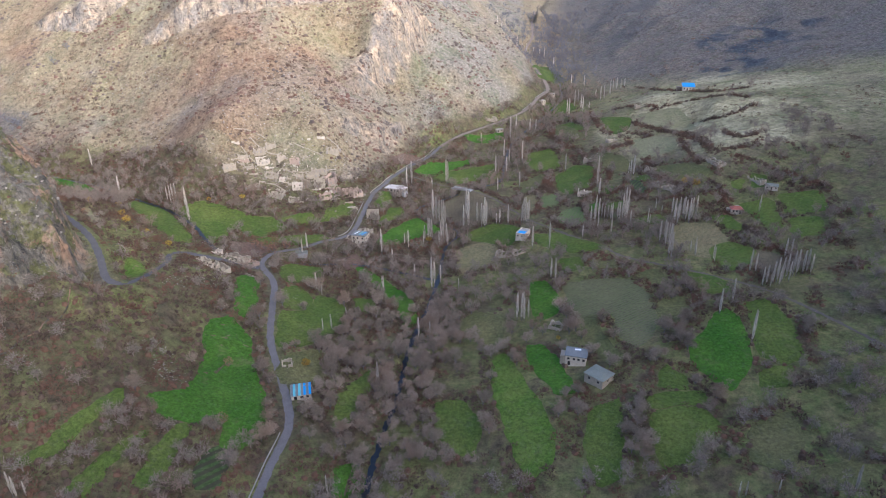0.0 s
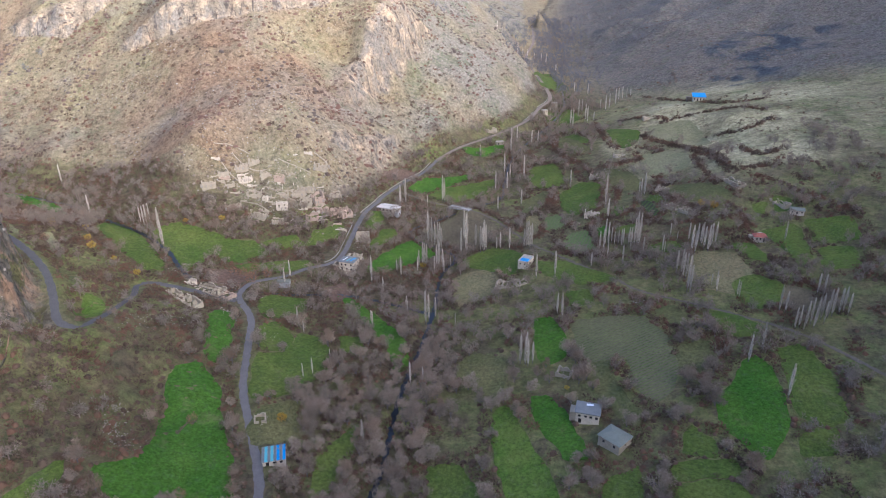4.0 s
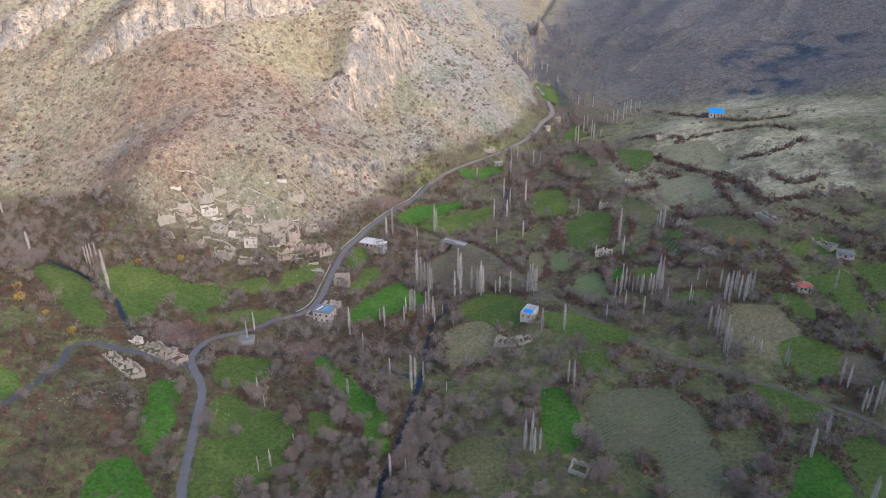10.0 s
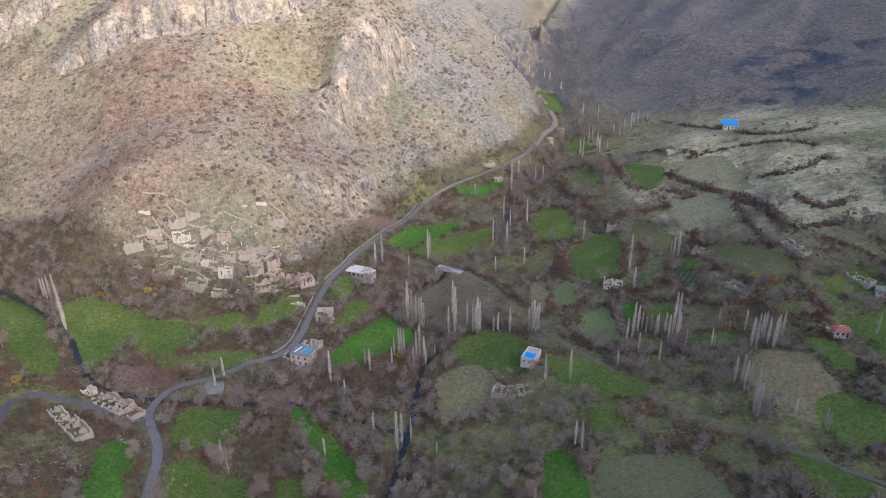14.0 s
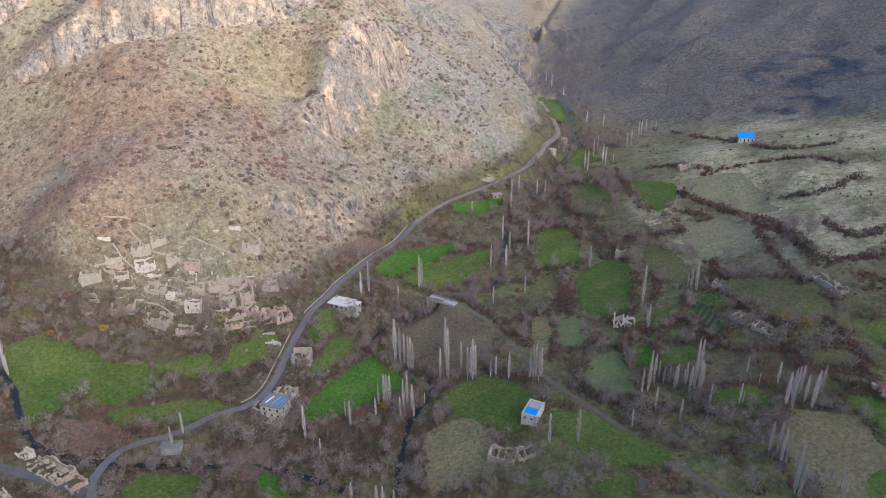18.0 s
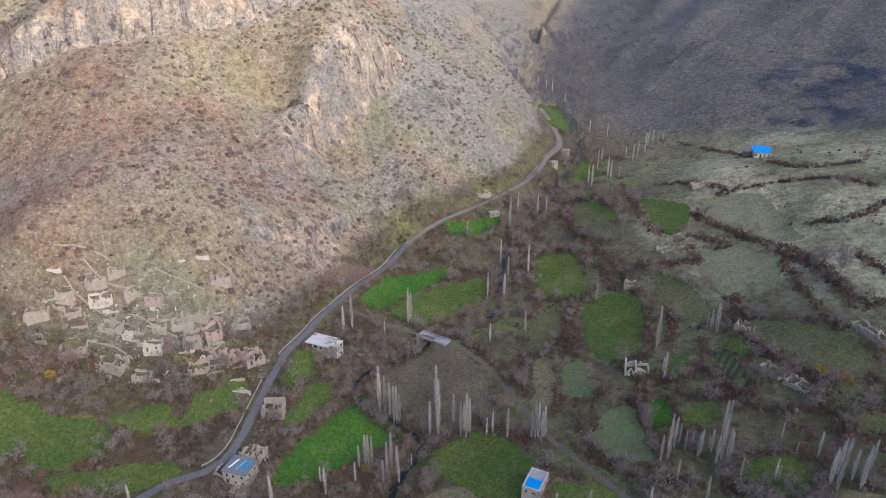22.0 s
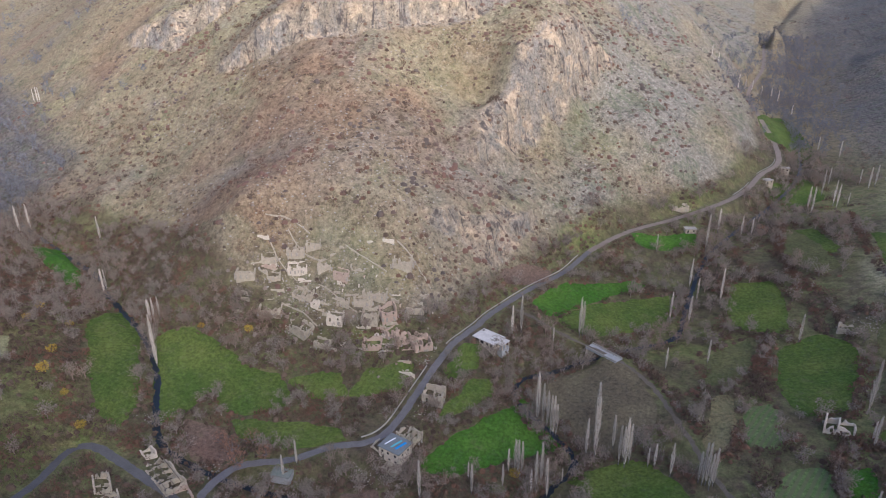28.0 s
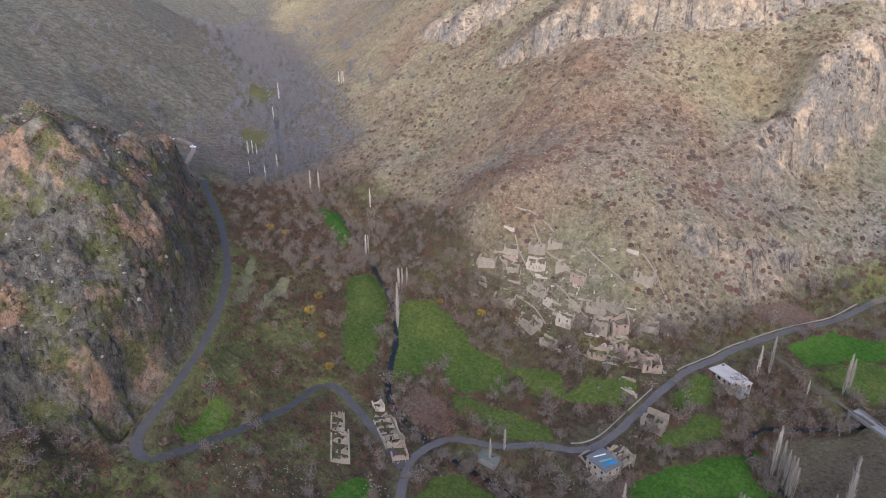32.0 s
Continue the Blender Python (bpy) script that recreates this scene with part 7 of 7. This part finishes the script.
_x, _y = spread(70, 330, 330, 760, 4.2, lambda x, y: smooth(80, 130, x) * smooth(380, 440, y) * np.clip(0.1 + 1.1 * rough(x, y, 20, 38, 3), 0, 0.8))
_ok = clear(_x, _y, 0.5)
scatter("hill_scrub", _small, rows_of(_x[_ok], _y[_ok], 0.7, 2.0, (0.6, 1.0)), M_BRUSH, "low dark scrub dotted over the terraced hill", "scrub")
_x, _y = spread(-900, 420, 300, 1300, 6.5, lambda x, y: np.clip(0.4 + rough(x, y, 70, 43, 3), 0, 1) * ((x < -400) | (y > 760)))
scatter("hill_scrub", _small, rows_of(_x, _y, 0.8, 2.4, (0.5, 0.9)), M_SCRUB, "far scrub on the mountain sides", "scrub")

_x, _y = spread(-900, -330, 250, 900, 5.0, lambda x, y: steep(x, y) * (y < 330 + 0.72 * np.maximum(0, -330 - x)) * np.clip(0.15 + 1.2 * rough(x, y, 45, 44, 4), 0, 1))
scatter("hill_scrub", _small, rows_of(_x, _y, 0.9, 2.6, (0.5, 0.9)), M_BRUSH, "dark scrub dotted over the grey-green valley side", "scrub")
_stones = [stone(k) for k in range(7)]
_x, _y = spread(-300, 60, 360, 640, 2.9, lambda x, y: steep(x, y) * np.clip(0.12 + 1.2 * rough(x, y, 30, 47, 4) + 0.5 * np.exp(-(np.hypot(x + 110, y - 425) / 48) ** 2), 0, 1))
_ok = clear(_x, _y, 0.2)
scatter("scree_stones", _stones, rows_of(_x[_ok], _y[_ok], 0.35, 1.5, (0.6, 1.2), 0.0), M_RUBBLE, "pale boulders and scree strewn over the slope", "scree")
_x, _y = spread(-260, -80, 110, 320, 3.0, lambda x, y: steep(x, y) * np.clip(0.2 + 1.2 * rough(x, y, 20, 49, 3), 0, 1))
_ok = clear(_x, _y, 0.2)
_blocks = [block(400 + k) for k in range(9)]
scatter("crag_outcrop", _blocks, rows_of(*spread(-300, -120, 150, 330, 2.3, lambda x, y: np.exp(-(to_line(x, y, CRAG_SPINE)[0] / 44) ** 4) * steep(x, y) * np.clip(0.3 + 1.2 * rough(x, y, 16, 50, 3), 0, 1)), 0.7, 2.3, (0.6, 1.3), 0.15), M_CRAG, "jagged grey and orange rock outcrops of the crag", "rock")
_h = np.array(resample(CLIFFS[4][0], 1.4))
_px, _py = _h[:, 0] - 4.5 + rng.normal(0, 2.6, len(_h)), _h[:, 1] - 6 + rng.normal(0, 2.6, len(_h))
scatter("crag_outcrop", _blocks, rows_of(_px, _py, 1.0, 3.0, (0.8, 1.6), 0.3), M_CRAG, "steep dark rock slabs above the road", "rock")
scatter("crag_stones", _stones, rows_of(_x[_ok], _y[_ok], 0.4, 1.9, (0.6, 1.3), 0.0), M_RUBBLE, "grey broken rocks over the crag", "scree")
_heaps = [(-91, 187, 5), (-96, 191, 4), (-100, 200, 3), (-120, 395, 13), (-104, 398, 13), (-132, 400, 12), (-90, 400, 10), (-112, 386, 12), (-126, 388, 10), (-95, 390, 9), (-140, 405, 10), (-80, 412, 9), (-110, 408, 12), (-62, 386, 5), (-56, 362, 6), (-60, 330, 5), (-137, 320, 5), (-76, 240, 5), (-74, 268, 5), (-96, 282, 4), (-92, 300, 4), (-108, 262, 9), (-116, 248, 9), (130, 375, 9), (144, 362, 8), (120, 400, 8), (98, 462, 8), (40, 345, 4), (-105, 312, 4), (86, 298, 5)]
_px, _py = [], []
for _a, _b, _r in _heaps:
    _px.append(rng.normal(_a, _r * 0.5, 110 if _a > 80 or _b > 380 else 70))
    _py.append(rng.normal(_b, _r * 0.5, len(_px[-1])))
_px, _py = np.concatenate(_px), np.concatenate(_py)
_ok = away_from(_px, _py, (ROAD_MAIN, ROAD_WEST, ROAD_BRIDGE), 3.0)
scatter("rubble", _stones, rows_of(_px[_ok], _py[_ok], 0.2, 0.7, (0.5, 1.0), -0.12), M_RUBBLE, "pale field stones in heaps and along edges", "rubble")

# bushes that still carry yellow or russet leaves
_bush = thing("yellow_bush", "bush with yellow autumn leaves among bare brush", "bush", None, "yellow bushes")
part("leaves", mesh_of("leaves", *leafy(1), M_YELLOW), _bush)
for _n, (_x, _y, _s) in enumerate(((-153, 363, .9), (-134, 369, 1.1), (-149, 302, 1.1), (-184, 321, 1.2), (-176, 311.5, 1.3), (-164, 309, .8), (-15.7, 351.5, 1.1), (139, 371, 1.4), (107, 268, .8), (-51, 217.6, 1.1), (-218, 342, 1.2), (-256, 340, 1.3), (-250, 345, 1.2), (134, 376, 1.2), (52, 240, .6), (-196, 338, 1.0), (-208, 330, 1.0))):
    _m = pose(_x, _y, float(ground_at(_x, _y)) - 0.1, 0, 0, 40 * _n)
    _b = _bush if _n == 0 else copy_thing(_bush, _m)
    if _n == 0:
        _b.matrix_basis = _m
    _b.scale = (_s, _s, _s)
_bush = thing("russet_tree", "rounded tree with dry russet leaves", "tree", None, "russet trees")
part("trunk", mesh_of("trunk", *bare_tree(5, 5)[0], M_BARK), _bush)
part("crown", mesh_of("crown", *leafy(2, 5.2, 2.6, 420), M_RUSSET), _bush)
for _n, (_x, _y, _s) in enumerate(((-104, 320, 1.2), (-98, 316, 1.3), (-92, 322, 1.0), (-66, 172, .8), (-4, 246, .9), (-100, 326, 1.1), (-110, 322, 1.0), (60, 560, 1.2), (-190, 300, .8), (-78, 206, .8))):
    _m = pose(_x, _y, float(ground_at(_x, _y)), 0, 0, 40 * _n)
    _b = _bush if _n == 0 else copy_thing(_bush, _m)
    if _n == 0:
        _b.matrix_basis = _m
    _b.scale = (_s, _s, _s)
